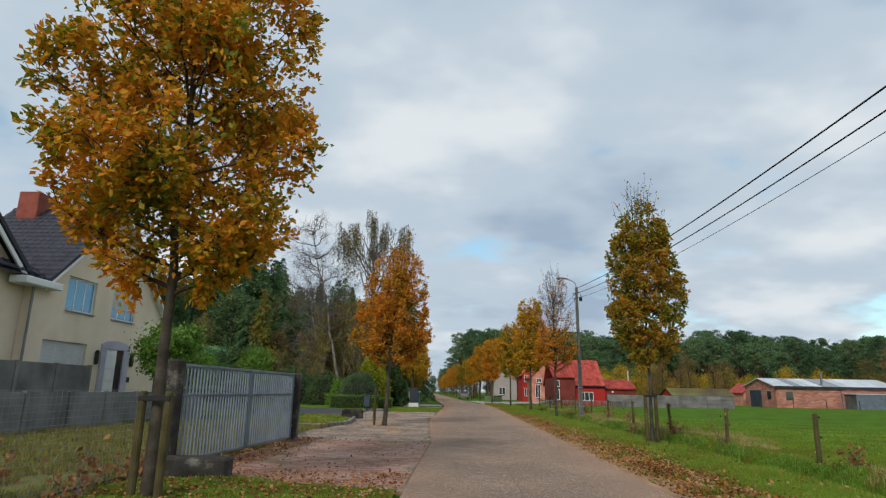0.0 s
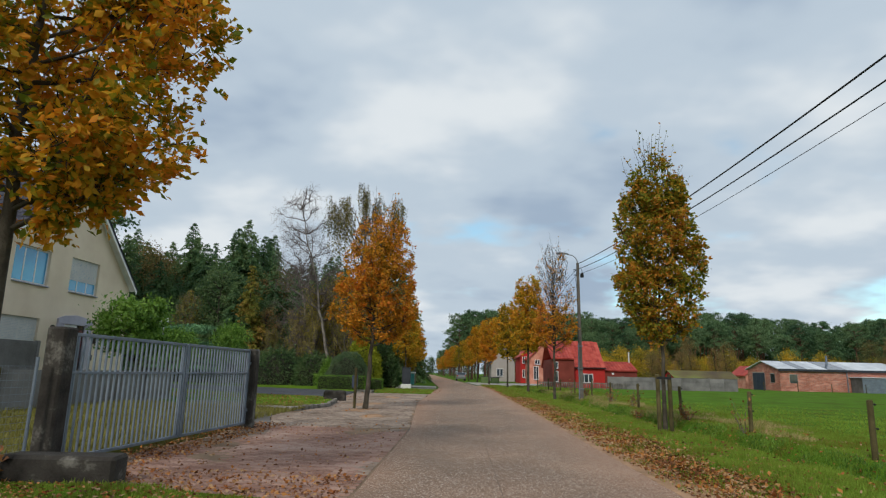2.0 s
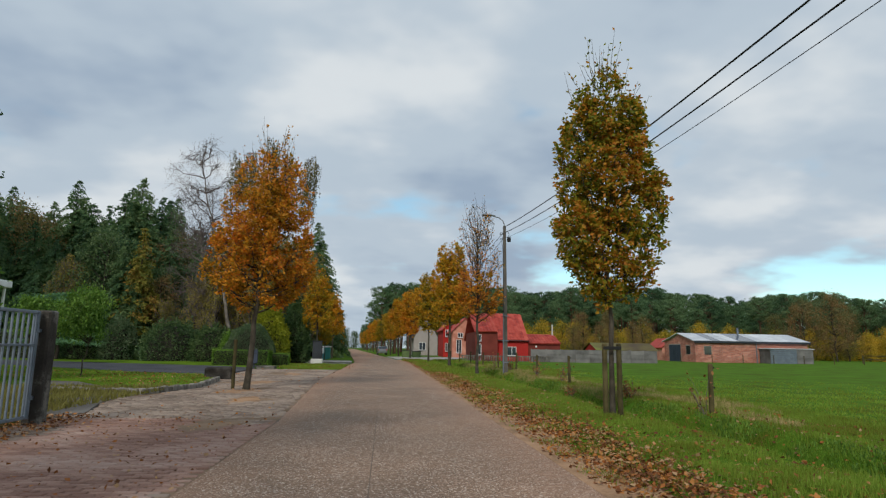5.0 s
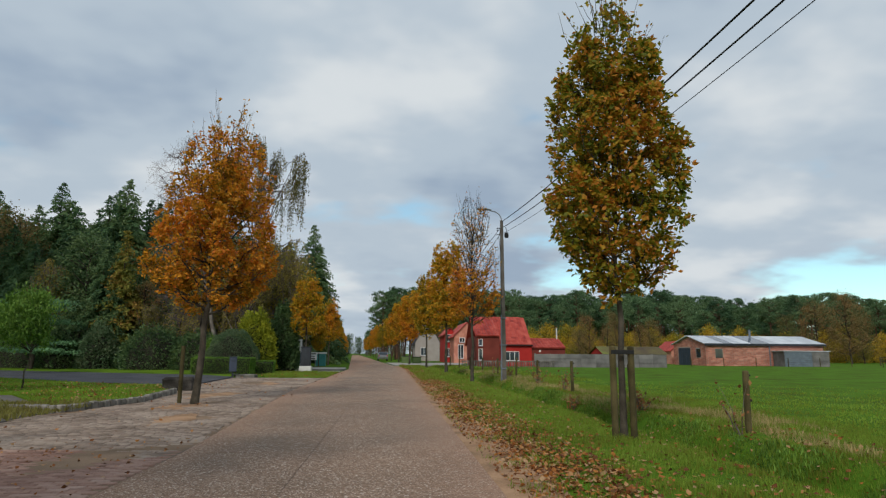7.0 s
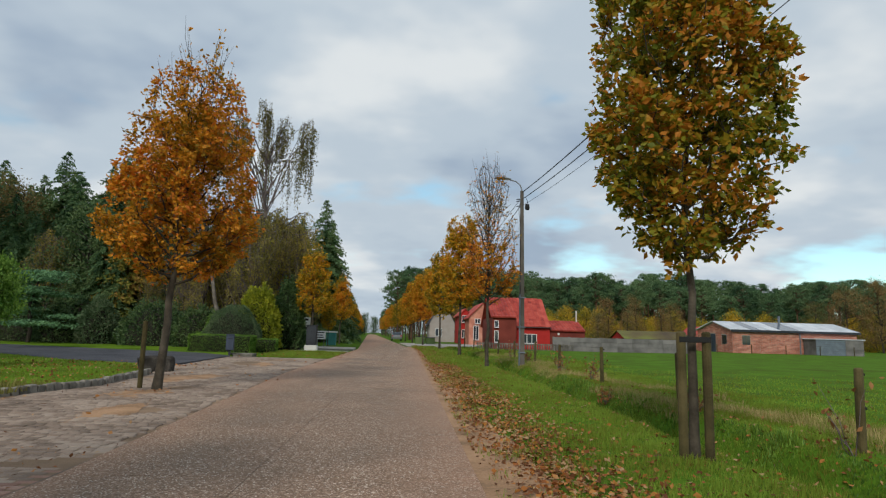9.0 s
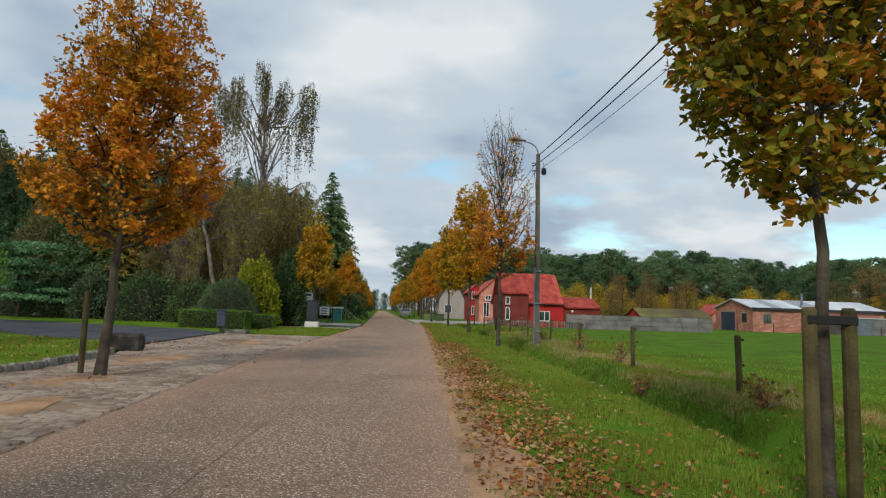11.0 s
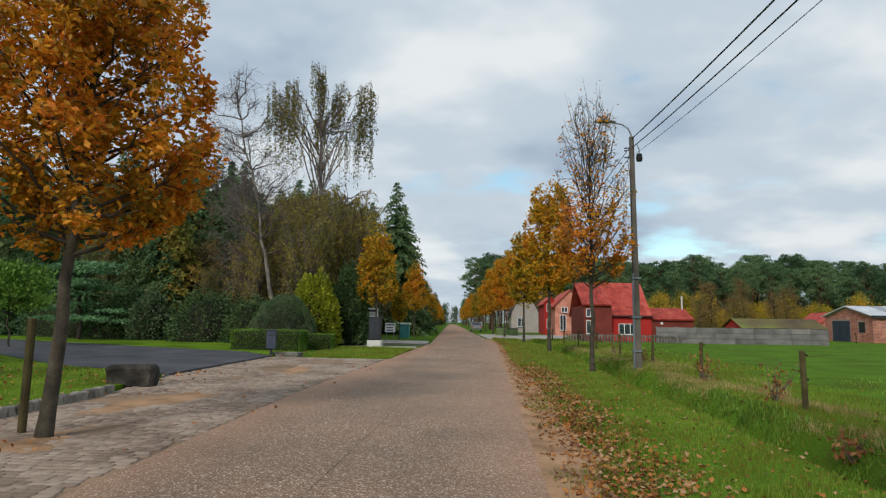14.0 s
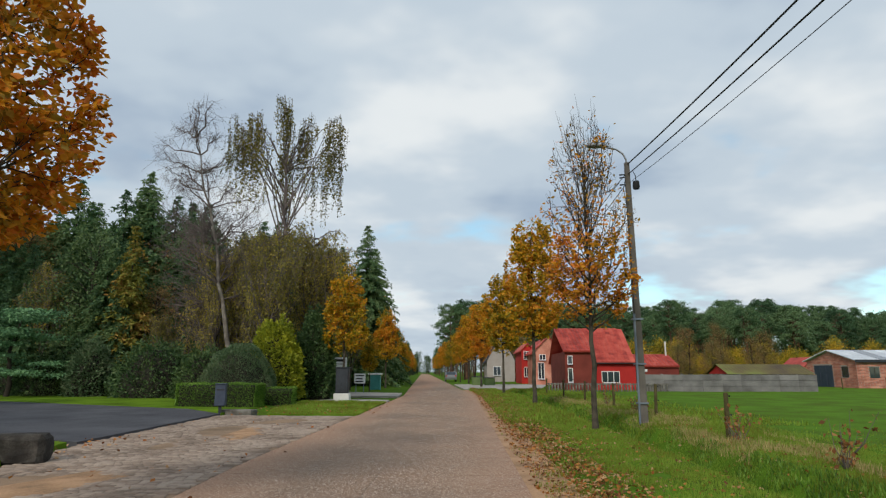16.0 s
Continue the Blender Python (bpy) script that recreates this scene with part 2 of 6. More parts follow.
M["leaf_dark"] = material("dark_evergreen_leaf", [(0.0286, 0.065, 0.0234), (0.065, 0.1235, 0.039), (0.13, 0.1885, 0.065)], 0.6, 0.55, bump=0, island=0.45, per_object=0.15, translucent=0.15)
M["leaf_lime"] = material("lime_conifer_leaf", [(0.1232, 0.1568, 0.0108), (0.2464, 0.2805, 0.0169), (0.3696, 0.3712, 0.0231)], 0.7, 0.65, bump=0, island=0.4, translucent=0.2)
M["leaf_brown"] = material("brown_autumn_leaf", [(0.0945, 0.108, 0.0338), (0.1823, 0.1418, 0.0486), (0.27, 0.1553, 0.0607)], 0.5, 0.75, bump=0, island=0.45, per_object=0.35, translucent=0.25)
M["leaf_birch"] = material("birch_leaf", [(0.07, 0.075, 0.024), (0.14, 0.13, 0.035), (0.28, 0.22, 0.035)], 0.35, 0.7, bump=0, island=0.4, translucent=0.3)
M["needle"] = material("spruce_needle", [(0.039, 0.087, 0.039), (0.075, 0.15, 0.054), (0.1425, 0.2025, 0.072)], 0.35, 0.7, bump=0, island=0.35, per_object=0.35, translucent=0.12)
M["pine_needle"] = material("pine_needle", [(0.036, 0.0813, 0.0364), (0.072, 0.1438, 0.0585), (0.132, 0.2063, 0.0845)], 0.3, 0.7, bump=0, island=0.35, per_object=0.3, translucent=0.12)
M["needle_gold"] = material("golden_conifer_needle", [(0.104, 0.13, 0.0195), (0.221, 0.208, 0.0286), (0.312, 0.169, 0.039)], 0.5, 0.7, bump=0, island=0.35, translucent=0.15)
M["leaf_veil"] = material("fading_birch_leaf", [(0.162, 0.155, 0.0405), (0.3078, 0.2643, 0.0473), (0.4536, 0.3463, 0.0675)], 0.5, 0.7, bump=0, island=0.45, per_object=0.3, translucent=0.3)
# bare interior near black: the shade between the leaves is put into this colour
M["shaded_inside"] = material("shaded_bare_interior", [(0.012, 0.012, 0.008), (0.03, 0.028, 0.018)], 6.0, 0.95, bump=0.6)
M["twig"] = material("bare_twig", [(0.09, 0.07, 0.065), (0.19, 0.155, 0.145)], 2, 0.9, bump=0)
M["galv"] = material("galvanised_steel", [(0.15, 0.18, 0.225), (0.24, 0.275, 0.325)], 2, 0.45, metal=0.55, bump=0.1)
M["old_concrete"] = material("mossy_concrete", [(0.055, 0.048, 0.04), (0.13, 0.12, 0.105), (0.26, 0.245, 0.22)], 2.2, 0.92, bump=0.5, bump_scale=25)
M["grey_concrete"] = material("grey_concrete_panel", [(0.10, 0.095, 0.09), (0.165, 0.16, 0.155), (0.23, 0.22, 0.21)], 0.9, 0.9, bump=0.3, bump_scale=25, per_object=0.2)
M["pole_concrete"] = material("pole_concrete", [(0.0864, 0.0756, 0.0648), (0.1512, 0.1368, 0.1188)], 1.5, 0.9, bump=0.3)
M["render_cream"] = material("cream_render", [(0.66, 0.54, 0.41), (0.76, 0.64, 0.50)], 1.0, 0.9, bump=0.15, bump_scale=80)
M["stone_lilac"] = material("lilac_painted_stone", [(0.36, 0.34, 0.42), (0.46, 0.44, 0.52)], 2, 0.85)
M["white_paint"] = material("white_paint", [(0.66, 0.66, 0.66), (0.80, 0.80, 0.79)], 2, 0.5, bump=0.05)
M["dark_tile"] = material("dark_roof_tile", [(0.022, 0.022, 0.034), (0.045, 0.045, 0.062)], 2, 0.6, island=0.25, per_object=0.3, spec=0.3)
M["red_tile"] = material("red_roof_tile", [(0.24, 0.03, 0.024), (0.40, 0.055, 0.04), (0.48, 0.095, 0.065)], 1.0, 0.7, island=0.25, per_object=0.25)
M["chimney"] = material("chimney_brick", [(0.20, 0.05, 0.035), (0.30, 0.09, 0.06)], 3, 0.9)
M["red_wall"] = material("red_painted_brick", [(0.34, 0.016, 0.014), (0.46, 0.028, 0.022)], 0.8, 0.8, bump=0.3, bump_scale=12)
M["pink_brick"] = material("pale_red_brick", [(0.36, 0.13, 0.09), (0.56, 0.23, 0.16), (0.64, 0.36, 0.27)], 0.9, 0.9, bump=0.3, island=0.3, per_object=0.4, fine=0.4)
M["mortar"] = material("mortar", [(0.30, 0.26, 0.22), (0.40, 0.35, 0.31)], 4, 0.95)
M["beige_wall"] = material("beige_house_wall", [(0.315, 0.2775, 0.255), (0.39, 0.3525, 0.33)], 1, 0.9)
M["glass"] = material("window_glass", [(0.02, 0.03, 0.04), (0.03, 0.04, 0.05)], 1, 0.04, bump=0, spec=0.9)
# sky reflection put into the pane colour as a bright blue
M["sky_sheen_glass"] = material("sky_sheen_blue_pane", [(0.04, 0.25, 0.46), (0.05, 0.30, 0.54)], 0.6, 0.05, bump=0, spec=1.0)
M["shutter"] = material("roller_shutter", [(0.50, 0.50, 0.50), (0.62, 0.62, 0.61)], 2, 0.6)
M["door_blue"] = material("dark_blue_door", [(0.02, 0.03, 0.05), (0.04, 0.055, 0.08)], 1, 0.5)
M["roof_sheet"] = material("fibre_cement_sheet", [(0.42, 0.45, 0.49), (0.62, 0.65, 0.68)], 0.7, 0.7, per_object=0.5)
M["solar"] = material("solar_panel", [(0.05, 0.065, 0.09), (0.09, 0.11, 0.15)], 0.8, 0.15, spec=0.8, bump=0)
M["moss_roof"] = material("mossy_roof", [(0.07, 0.05, 0.035), (0.12, 0.10, 0.04), (0.16, 0.19, 0.04)], 0.35, 0.95, bump=0.5, bump_scale=8)
M["teal"] = material("teal_cabinet", [(0.05, 0.20, 0.20), (0.07, 0.27, 0.26)], 2, 0.5)
M["anthracite"] = material("anthracite_metal", [(0.018, 0.02, 0.025), (0.035, 0.04, 0.05)], 3, 0.5, bump=0.1)
M["blue_grey"] = material("blue_grey_metal", [(0.035, 0.045, 0.07), (0.06, 0.075, 0.11)], 3, 0.45, bump=0.1)
M["sign_white"] = material("sign_white", [(0.70, 0.71, 0.70), (0.80, 0.80, 0.79)], 1, 0.5, bump=0)
M["lettering"] = material("dark_lettering", [(0.02, 0.02, 0.022), (0.03, 0.03, 0.03)], 1, 0.6, bump=0)
M["lamp_grey"] = material("lamp_housing", [(0.16, 0.165, 0.17), (0.26, 0.265, 0.27)], 3, 0.5, metal=0.3)
M["wire"] = material("black_cable", [(0.010, 0.010, 0.011), (0.016, 0.016, 0.016)], 3, 0.7, bump=0)
M["car_paint"] = material("silver_car_paint", [(0.30, 0.31, 0.33), (0.36, 0.37, 0.39)], 1, 0.25, metal=0.6, bump=0)
M["rust_leaf"] = material("red_bramble_leaf", [(0.20, 0.015, 0.012), (0.34, 0.03, 0.02)], 1, 0.7, bump=0, island=0.4)
M["driveway"] = material("pale_concrete_drive", [(0.28, 0.26, 0.24), (0.40, 0.37, 0.34)], 0.8, 0.9)
M["white_rough"] = material("white_block", [(0.50, 0.49, 0.47), (0.66, 0.65, 0.62)], 2, 0.85)
rng = np.random.default_rng(7)


# ---- mesh helpers ----
def mesh_from(name, V, F, mats=(), smooth=False):
    V, F = np.asarray(V, dtype=np.float32).reshape(-1, 3), np.asarray(F, dtype=np.int32)
    me = bpy.data.meshes.new(name)
    me.vertices.add(len(V))
    me.vertices.foreach_set("co", V.ravel())
    k = F.shape[1]
    me.loops.add(F.size)
    me.loops.foreach_set("vertex_index", F.ravel())
    me.polygons.add(len(F))
    me.polygons.foreach_set("loop_start", np.arange(0, F.size, k, dtype=np.int32))
    if smooth:
        me.polygons.foreach_set("use_smooth", np.ones(len(F), dtype=bool))
    me.update(calc_edges=True)
    me.validate()
    for m in mats:
        me.materials.append(m)
    return me


def thing(name, label, category, at=(0, 0, 0), rz=0.0, group="", kind=""):
    ob = new(name)
    ob.empty_display_size = 0.2
    ob.matrix_basis = pose(*at, 0, 0, rz)
    return tagged(ob, label, category, group, kind)


def part(name, me, mat, parent, label="", at=None, rot=(0, 0, 0)):
    """Links a mesh (or a bmesh) as one object under a thing or a part."""
    if isinstance(me, bmesh.types.BMesh):
        bm, me = me, bpy.data.meshes.new(name)
        bm.to_mesh(me)
        bm.free()
    if mat is not None and not me.materials:
        me.materials.append(mat)
    ob = new(name, me)
    ob.parent = parent
    if at is not None:
        ob.matrix_basis = pose(*at, *rot)
    return tagged(ob, label)


def structure(name, me, mat, label, category):
    if not me.materials:
        me.materials.append(mat)
    return tagged(new(name, me), label, category, "", "structure")


def box_bm(x0, x1, y0, y1, z0, z1, bevel=0.0, bm=None):
    bm = bm or bmesh.new()
    vs = [bm.verts.new((x, y, z)) for z in (z0, z1) for x, y in ((x0, y0), (x1, y0), (x1, y1), (x0, y1))]
    fs = [bm.faces.new([vs[i] for i in q]) for q in ((3, 2, 1, 0), (4, 5, 6, 7), (0, 1, 5, 4), (1, 2, 6, 5), (2, 3, 7, 6), (3, 0, 4, 7))]
    if bevel:
        es = list({e for f in fs for e in f.edges})
        bmesh.ops.bevel(bm, geom=es, offset=bevel, segments=1, affect="EDGES", profile=0.6)
    return bm


def prism_bm(poly, a0, a1, axis="y", bm=None):
    """A polygon of (u, z) pairs pushed along an axis from a0 to a1."""
    bm = bm or bmesh.new()
    put = (lambda u, z, a: (u, a, z)) if axis == "y" else (lambda u, z, a: (a, u, z))
    lo = [bm.verts.new(put(u, z, a0)) for u, z in poly]
    hi = [bm.verts.new(put(u, z, a1)) for u, z in poly]
    bm.faces.new(lo)
    bm.faces.new(hi[::-1])
    n = len(poly)
    for i in range(n):
        bm.faces.new((lo[i], hi[i], hi[(i + 1) % n], lo[(i + 1) % n]))
    bmesh.ops.recalc_face_normals(bm, faces=bm.faces)
    return bm


def slab_poly(poly, z0, z1):
    """A flat slab over a polygon of (x, y)."""
    bm = bmesh.new()
    lo = [bm.verts.new((x, y, z0)) for x, y in poly]
    hi = [bm.verts.new((x, y, z1)) for x, y in poly]
    bm.faces.new(lo[::-1])
    bm.faces.new(hi)
    n = len(poly)
    for i in range(n):
        bm.faces.new((lo[i], lo[(i + 1) % n], hi[(i + 1) % n], hi[i]))
    bmesh.ops.recalc_face_normals(bm, faces=bm.faces)
    me = bpy.data.meshes.new("slab")
    bm.to_mesh(me)
    bm.free()
    return me


def tube_arrays(pts, radii, k=6, start=0):
    P = np.asarray(pts, dtype=float)
    D = np.gradient(P, axis=0)
    D /= np.linalg.norm(D, axis=1)[:, None] + 1e-9
    ref = np.where(np.abs(D[:, 2:3]) > 0.9, np.array([[1.0, 0, 0]]), np.array([[0, 0, 1.0]]))
    U = np.cross(D, ref)
    U /= np.linalg.norm(U, axis=1)[:, None] + 1e-9
    W = np.cross(D, U)
    a = np.linspace(0, 2 * np.pi, k, endpoint=False)
    R = np.asarray(radii, dtype=float)[:, None, None]
    V = P[:, None, :] + R * (np.cos(a)[None, :, None] * U[:, None, :] + np.sin(a)[None, :, None] * W[:, None, :])
    n, F = len(P), []
    for i in range(n - 1):
        for j in range(k):
            j2 = (j + 1) % k
            F.append((start + i * k + j, start + i * k + j2, start + (i + 1) * k + j2, start + (i + 1) * k + j))
    return V.reshape(-1, 3), F


def tubes(name, runs, mat, k=6):
    Vs, Fs, s = [], [], 0
    for pts, radii in runs:
        V, F = tube_arrays(pts, radii, k, s)
        Vs.append(V)
        Fs += F
        s += len(V)
    return mesh_from(name, np.vstack(Vs), Fs, (mat,), True)


def leaf_mesh(name, P, size, mat, droop=0.3, aspect=0.5, spread=0.35, dirs=None, flat=0.0):
    """Folded leaves, two triangles each, at the points P."""
    n = len(P)
    d = rng.normal(size=(n, 3)) if dirs is None else dirs + rng.normal(size=(n, 3)) * spread
    d[:, 2] = d[:, 2] * (1 - flat) - droop
    d /= np.linalg.norm(d, axis=1)[:, None]
    s = np.cross(d, rng.normal(size=(n, 3)))
    if flat:
        s[:, 2] *= 1 - flat
    s /= np.linalg.norm(s, axis=1)[:, None]
    up = np.cross(s, d)
    L = (size * rng.uniform(0.65, 1.3, n))[:, None]
    a, b = P, P + d * L
    c = P + d * L * 0.5 + s * L * aspect * 0.5 + up * L * 0.12
    e = P + d * L * 0.5 - s * L * aspect * 0.5 + up * L * 0.12
    V = np.stack([a, c, b, e], axis=1).reshape(-1, 3)
    i = np.arange(n)[:, None] * 4
    F = np.concatenate([i + np.array([[0, 2, 1]]), i + np.array([[0, 3, 2]])], axis=0)
    return mesh_from(name, V, F, (mat,))


def wiggle(p0, p1, n, amount):
    t = np.linspace(0, 1, n)[:, None]
    P = np.asarray(p0) * (1 - t) + np.asarray(p1) * t
    return P + rng.normal(size=(n, 3)) * amount * np.sin(np.pi * t) ** 0.7


# ---- ground, road and paving ----
def bend(y):
    """How far the road has swung to its left at y."""
    return -0.062 * max(0.0, y - 62.0) if y > 62.0 else 0.0


def road_left(y):
    return bend(y) - (1.75 + 0.75 * min(1.0, max(0.0, (y - 18.0) / 14.0)))


def road_right(y):
    return bend(y) + 2.2


def ground_height(x, y):
    z = 0.0
    c = x - bend(y)
    if -11.0 < y < 130.0 and 4.4 < c < 8.2:
        depth = 1.0 if y < 75 else 0.3
        v = c - 0.14 * noise.noise((0.0, y * 0.2, 4.0))
        near, far = min(1.0, max(0.0, (v - 5.3) / 0.34)), min(1.0, max(0.0, (7.0 - v) / 1.1))
        z -= depth * (near * near * (3 - 2 * near)) * (far * far * (3 - 2 * far))
    if 2.2 < c < 9.5:
        z += (0.05 * noise.noise((x * 0.9, y * 0.9, 3.1)) + 0.035) * min(1.0, max(0.0, (c - 2.6) / 0.8)) - 0.01
    if c > 9.5:
        z += 0.03 + 0.05 * noise.noise((x * 0.15, y * 0.15, 1.0))
    if road_left(y) - 4.2 - (5 if y < 45 else 0) < x < road_right(y) + 0.1:
        z = -0.09
    elif x <= -5.0:
        z = 0.02 + 0.03 * noise.noise((x * 0.4, y * 0.4, 6.0))
    return z


def build_ground():
    xs = sorted({round(v, 2) for v in (*np.arange(2.1, 5.1, 0.25), *np.arange(5.1, 7.3, 0.09), *np.arange(7.3, 9.6, 0.25), *np.arange(-14, 2.1, 0.5), *np.arange(9.6, 30, 1.5), *np.arange(30, 200, 15),
                                       *np.arange(-60, -14, 3.0), 300, 600, 1500, -100, -200, -600, -1500)})
    ys = sorted({round(v, 2) for v in (*np.arange(-12, 64, 0.6), *np.arange(64, 140, 3.0), *np.arange(140, 300, 20), 400, 600, 1000, 1800, -20, -40, -100, -400, -1200)})
    V = [(x, y, ground_height(x, y)) for y in ys for x in xs]
    n = len(xs)
    F = [(j * n + i, j * n + i + 1, (j + 1) * n + i + 1, (j + 1) * n + i) for j in range(len(ys) - 1) for i in range(n - 1)]
    structure("ground", mesh_from("ground", V, F, (M["grass_ground"],), True), None, "uneven green meadow turf with a drainage ditch", "ground")


build_ground()


def strip_mesh(name, left, right, ys, z0, z1, mat):
    """A long slab between two edges that follow the road."""
    bm = bmesh.new()
    rows = [[bm.verts.new(p) for p in ((left(y), y, z0), (left(y), y, z1), (right(y), y, z1), (right(y), y, z0))] for y in ys]
    for a, b in zip(rows, rows[1:]):
        for i in range(3):
            bm.faces.new((a[i], b[i], b[i + 1], a[i + 1]))
    bm.faces.new(rows[0])
    bm.faces.new(rows[-1][::-1])
    bmesh.ops.recalc_face_normals(bm, faces=bm.faces)
    me = bpy.data.meshes.new(name)
    bm.to_mesh(me)
    bm.free()
    me.materials.append(mat)
    return me


road = structure("road", strip_mesh("road", lambda y: road_left(y) + 0.01, lambda y: road_right(y) - 0.01, [-60, -20, *range(0, 64, 4), *range(64, 460, 12)], -0.2, -0.005, M["joint"]),
                 None, "brown exposed-aggregate concrete road in jointed slabs", "road")


def build_slabs():
    length, first = 6.45, -7.6
    y = first - 3 * length
    while y < 420:
        step = length if y < 120 else length * 6
        for side in (0, 1):
            l = (lambda v: road_left(v)) if side == 0 else (lambda v: bend(v) + 0.006)
            r = (lambda v: bend(v) - 0.006) if side == 0 else (lambda v: road_right(v))
            ys = np.linspace(y + 0.008, y + step - 0.008, 5)
            part("concrete_slab", strip_mesh("concrete_slab", l, r, ys, -0.15, 0.0 + 0.002 * side, M["concrete_road"]), None, road)
        y += step


build_slabs()

# bed of sand under the paved forecourt, and the paving
APRON = [(-1.6, 9.6), (-3.2, 9.9), (-5.9, 10.9), (-5.75, 18.6), (-5.75, 20.0), (-6.65, 22.5), (-6.45, 24.0), (-5.75, 26.8), (-6.2, 31.0), (-7.0, 34.6), (-7.4, 43.6), (-2.3, 43.4), (-2.3, 30.0), (-1.7, 20.0)]
apron = structure("pavement", slab_poly(APRON, -0.15, -0.022), M["bed"], "forecourt of worn red and grey pavers in sand", "pavement")


def inside(x, y, poly):
    ok, n = False, len(poly)
    for i in range(n):
        (x0, y0), (x1, y1) = poly[i], poly[(i + 1) % n]
        if (y0 > y) != (y1 > y) and x < x0 + (y - y0) * (x1 - x0) / (y1 - y0):
            ok = not ok
    return ok


def paver_arrays(c, lx, ly, rz, z):
    """A block with a chamfered top, twelve vertices short of its hidden bottom."""
    b = 0.012
    q = [(-1, -1), (1, -1), (1, 1), (-1, 1)]
    V = [(lx / 2 * u, ly / 2 * v, -0.06) for u, v in q] + [(lx / 2 * u, ly / 2 * v, -0.008) for u, v in q] + [((lx / 2 - b) * u, (ly / 2 - b) * v, 0.0) for u, v in q]
    F = [(8, 9, 10, 11)] + [(i + k, (i + 1) % 4 + k, (i + 1) % 4 + k + 4, i + k + 4) for k in (0, 4) for i in range(4)]
    ca, sa = math.cos(rz), math.sin(rz)
    return [(c[0] + x * ca - y * sa, c[1] + x * sa + y * ca, z + h) for x, y, h in V], F


def build_pavers():
    near, rest = [], {"red_paver": ([], []), "cobble": ([], [])}
    y = 9.8
    row = 0
    while y < 43.4:
        red = y < 18.6
        ly = 0.105 if red else 0.122
        x = -7.6 + (row % 2) * 0.1
        while x < -1.5:
            lx = 0.215 if red else rng.uniform(0.13, 0.21)
            cx = x + lx / 2
            if inside(cx, y, APRON) and cx < road_left(y) - lx / 2:
                mottled = noise.noise((cx * 0.45, y * 0.3, 8.0))
                kind = "red_paver" if red and mottled > -0.28 else "cobble"
                sunk = noise.noise((cx * 0.5, y * 0.35, 2.0))
                gone = (not red) and (sunk > 0.42)
                if not gone:
                    z = rng.uniform(-0.006, 0.004) + 0.012 * noise.noise((cx * 1.2, y * 1.2, 0.0)) - (0.016 * max(0.0, sunk - 0.1) * 3)
                    item = ((cx, y), lx - 0.012, ly - 0.012, rng.normal() * 0.02, z, kind)
                    if 14.0 < y < 16.2 and len(near) < 290 and cx > -4.6:
                        near.append(item)
                    else:
                        V, F = rest[kind]
                        v, f = paver_arrays(*item[:5])
                        F += [tuple(i + len(V) for i in q) for q in f]
                        V += v
            x += lx
        y += ly
        row += 1
    for kind, (V, F) in rest.items():
        ob = part("paving", mesh_from("paving", V, F, (M[kind],)), None, apron)
        tagged(ob, "many small pavers", "", "", "stuff")
    shared = {}
    for c, lx, ly, rz, z, kind in near:
        if kind not in shared:
            v, f = paver_arrays((0, 0), 0.203, 0.093, 0, 0)
            shared[kind] = mesh_from("paver", v, f, (M[kind],))
        part("paver", shared[kind], None, apron, at=(*c, z), rot=(0, 0, math.degrees(rz)))


# tarmac drive, lawn, path
structure("drive", slab_poly([(-7.05, 34.7), (-11.7, 36.7), (-19.3, 42.4), (-40, 55), (-44, 62), (-22, 51.6), (-9.8, 46.2), (-7.45, 43.55)], -0.15, 0.045), M["tarmac"], "dark tarmac drive crossing the lawn", "drive")
structure("garden_path", slab_poly([(-6.1, 18.5), (-5.6, 19.3), (-6.3, 21.5), (-6.75, 24.3), (-10.4, 29.4), (-14, 30.3), (-13, 25), (-8, 20.9)], -0.15, 0.012), M["path_grey"], "short grey tarmac path beside the gate", "path")
structure("lawn_front", slab_poly([(-6.5, 24.2), (-5.85, 26.8), (-6.35, 31.0), (-7.15, 34.5), (-11.8, 36.5), (-19.4, 42.2), (-40, 54), (-40, 36), (-14, 30.2), (-10.5, 29.3)], -0.15, 0.06), M["lawn"], "mown green lawn with scattered yellow leaves", "lawn")
structure("lawn_back", slab_poly([(-7.5, 43.8), (-9.8, 46.35), (-22, 51.8), (-44, 62.3), (-44, 68), (-20, 58), (-12, 54), (-7.2, 48.5)], -0.15, 0.06), M["lawn"], "mown green lawn before dark shrubs", "lawn")
structure("side_drive", slab_poly([(-2.6, 53.6), (-2.65, 55.2), (-10, 57), (-10, 55.2)], -0.15, 0.035), M["driveway"], "narrow pale concrete drive", "drive")
structure("side_drive_far", slab_poly([(-2.7, 60), (-3.0, 66), (-12, 69), (-12, 62)], -0.15, 0.035), M["driveway"], "pale concrete drive to a house", "drive")
structure("house_forecourt", slab_poly([(1.6, 76), (0.4, 96), (12, 98), (9, 80)], -0.15, 0.05), M["driveway"], "pale paved forecourt of the houses", "pavement")
structure("verge_soil", strip_mesh("verge_soil", lambda y: road_right(y) + 0.0, lambda y: road_right(y) + 0.75 + 0.3 * noise.noise((y * 0.35, 0, 0)) + 0.1 * noise.noise((y * 1.7, 4, 0)), list(np.arange(-14, 75, 0.4)), -0.2, 0.004, M["soil"]), None, "trodden sandy strip beside the road", "verge")


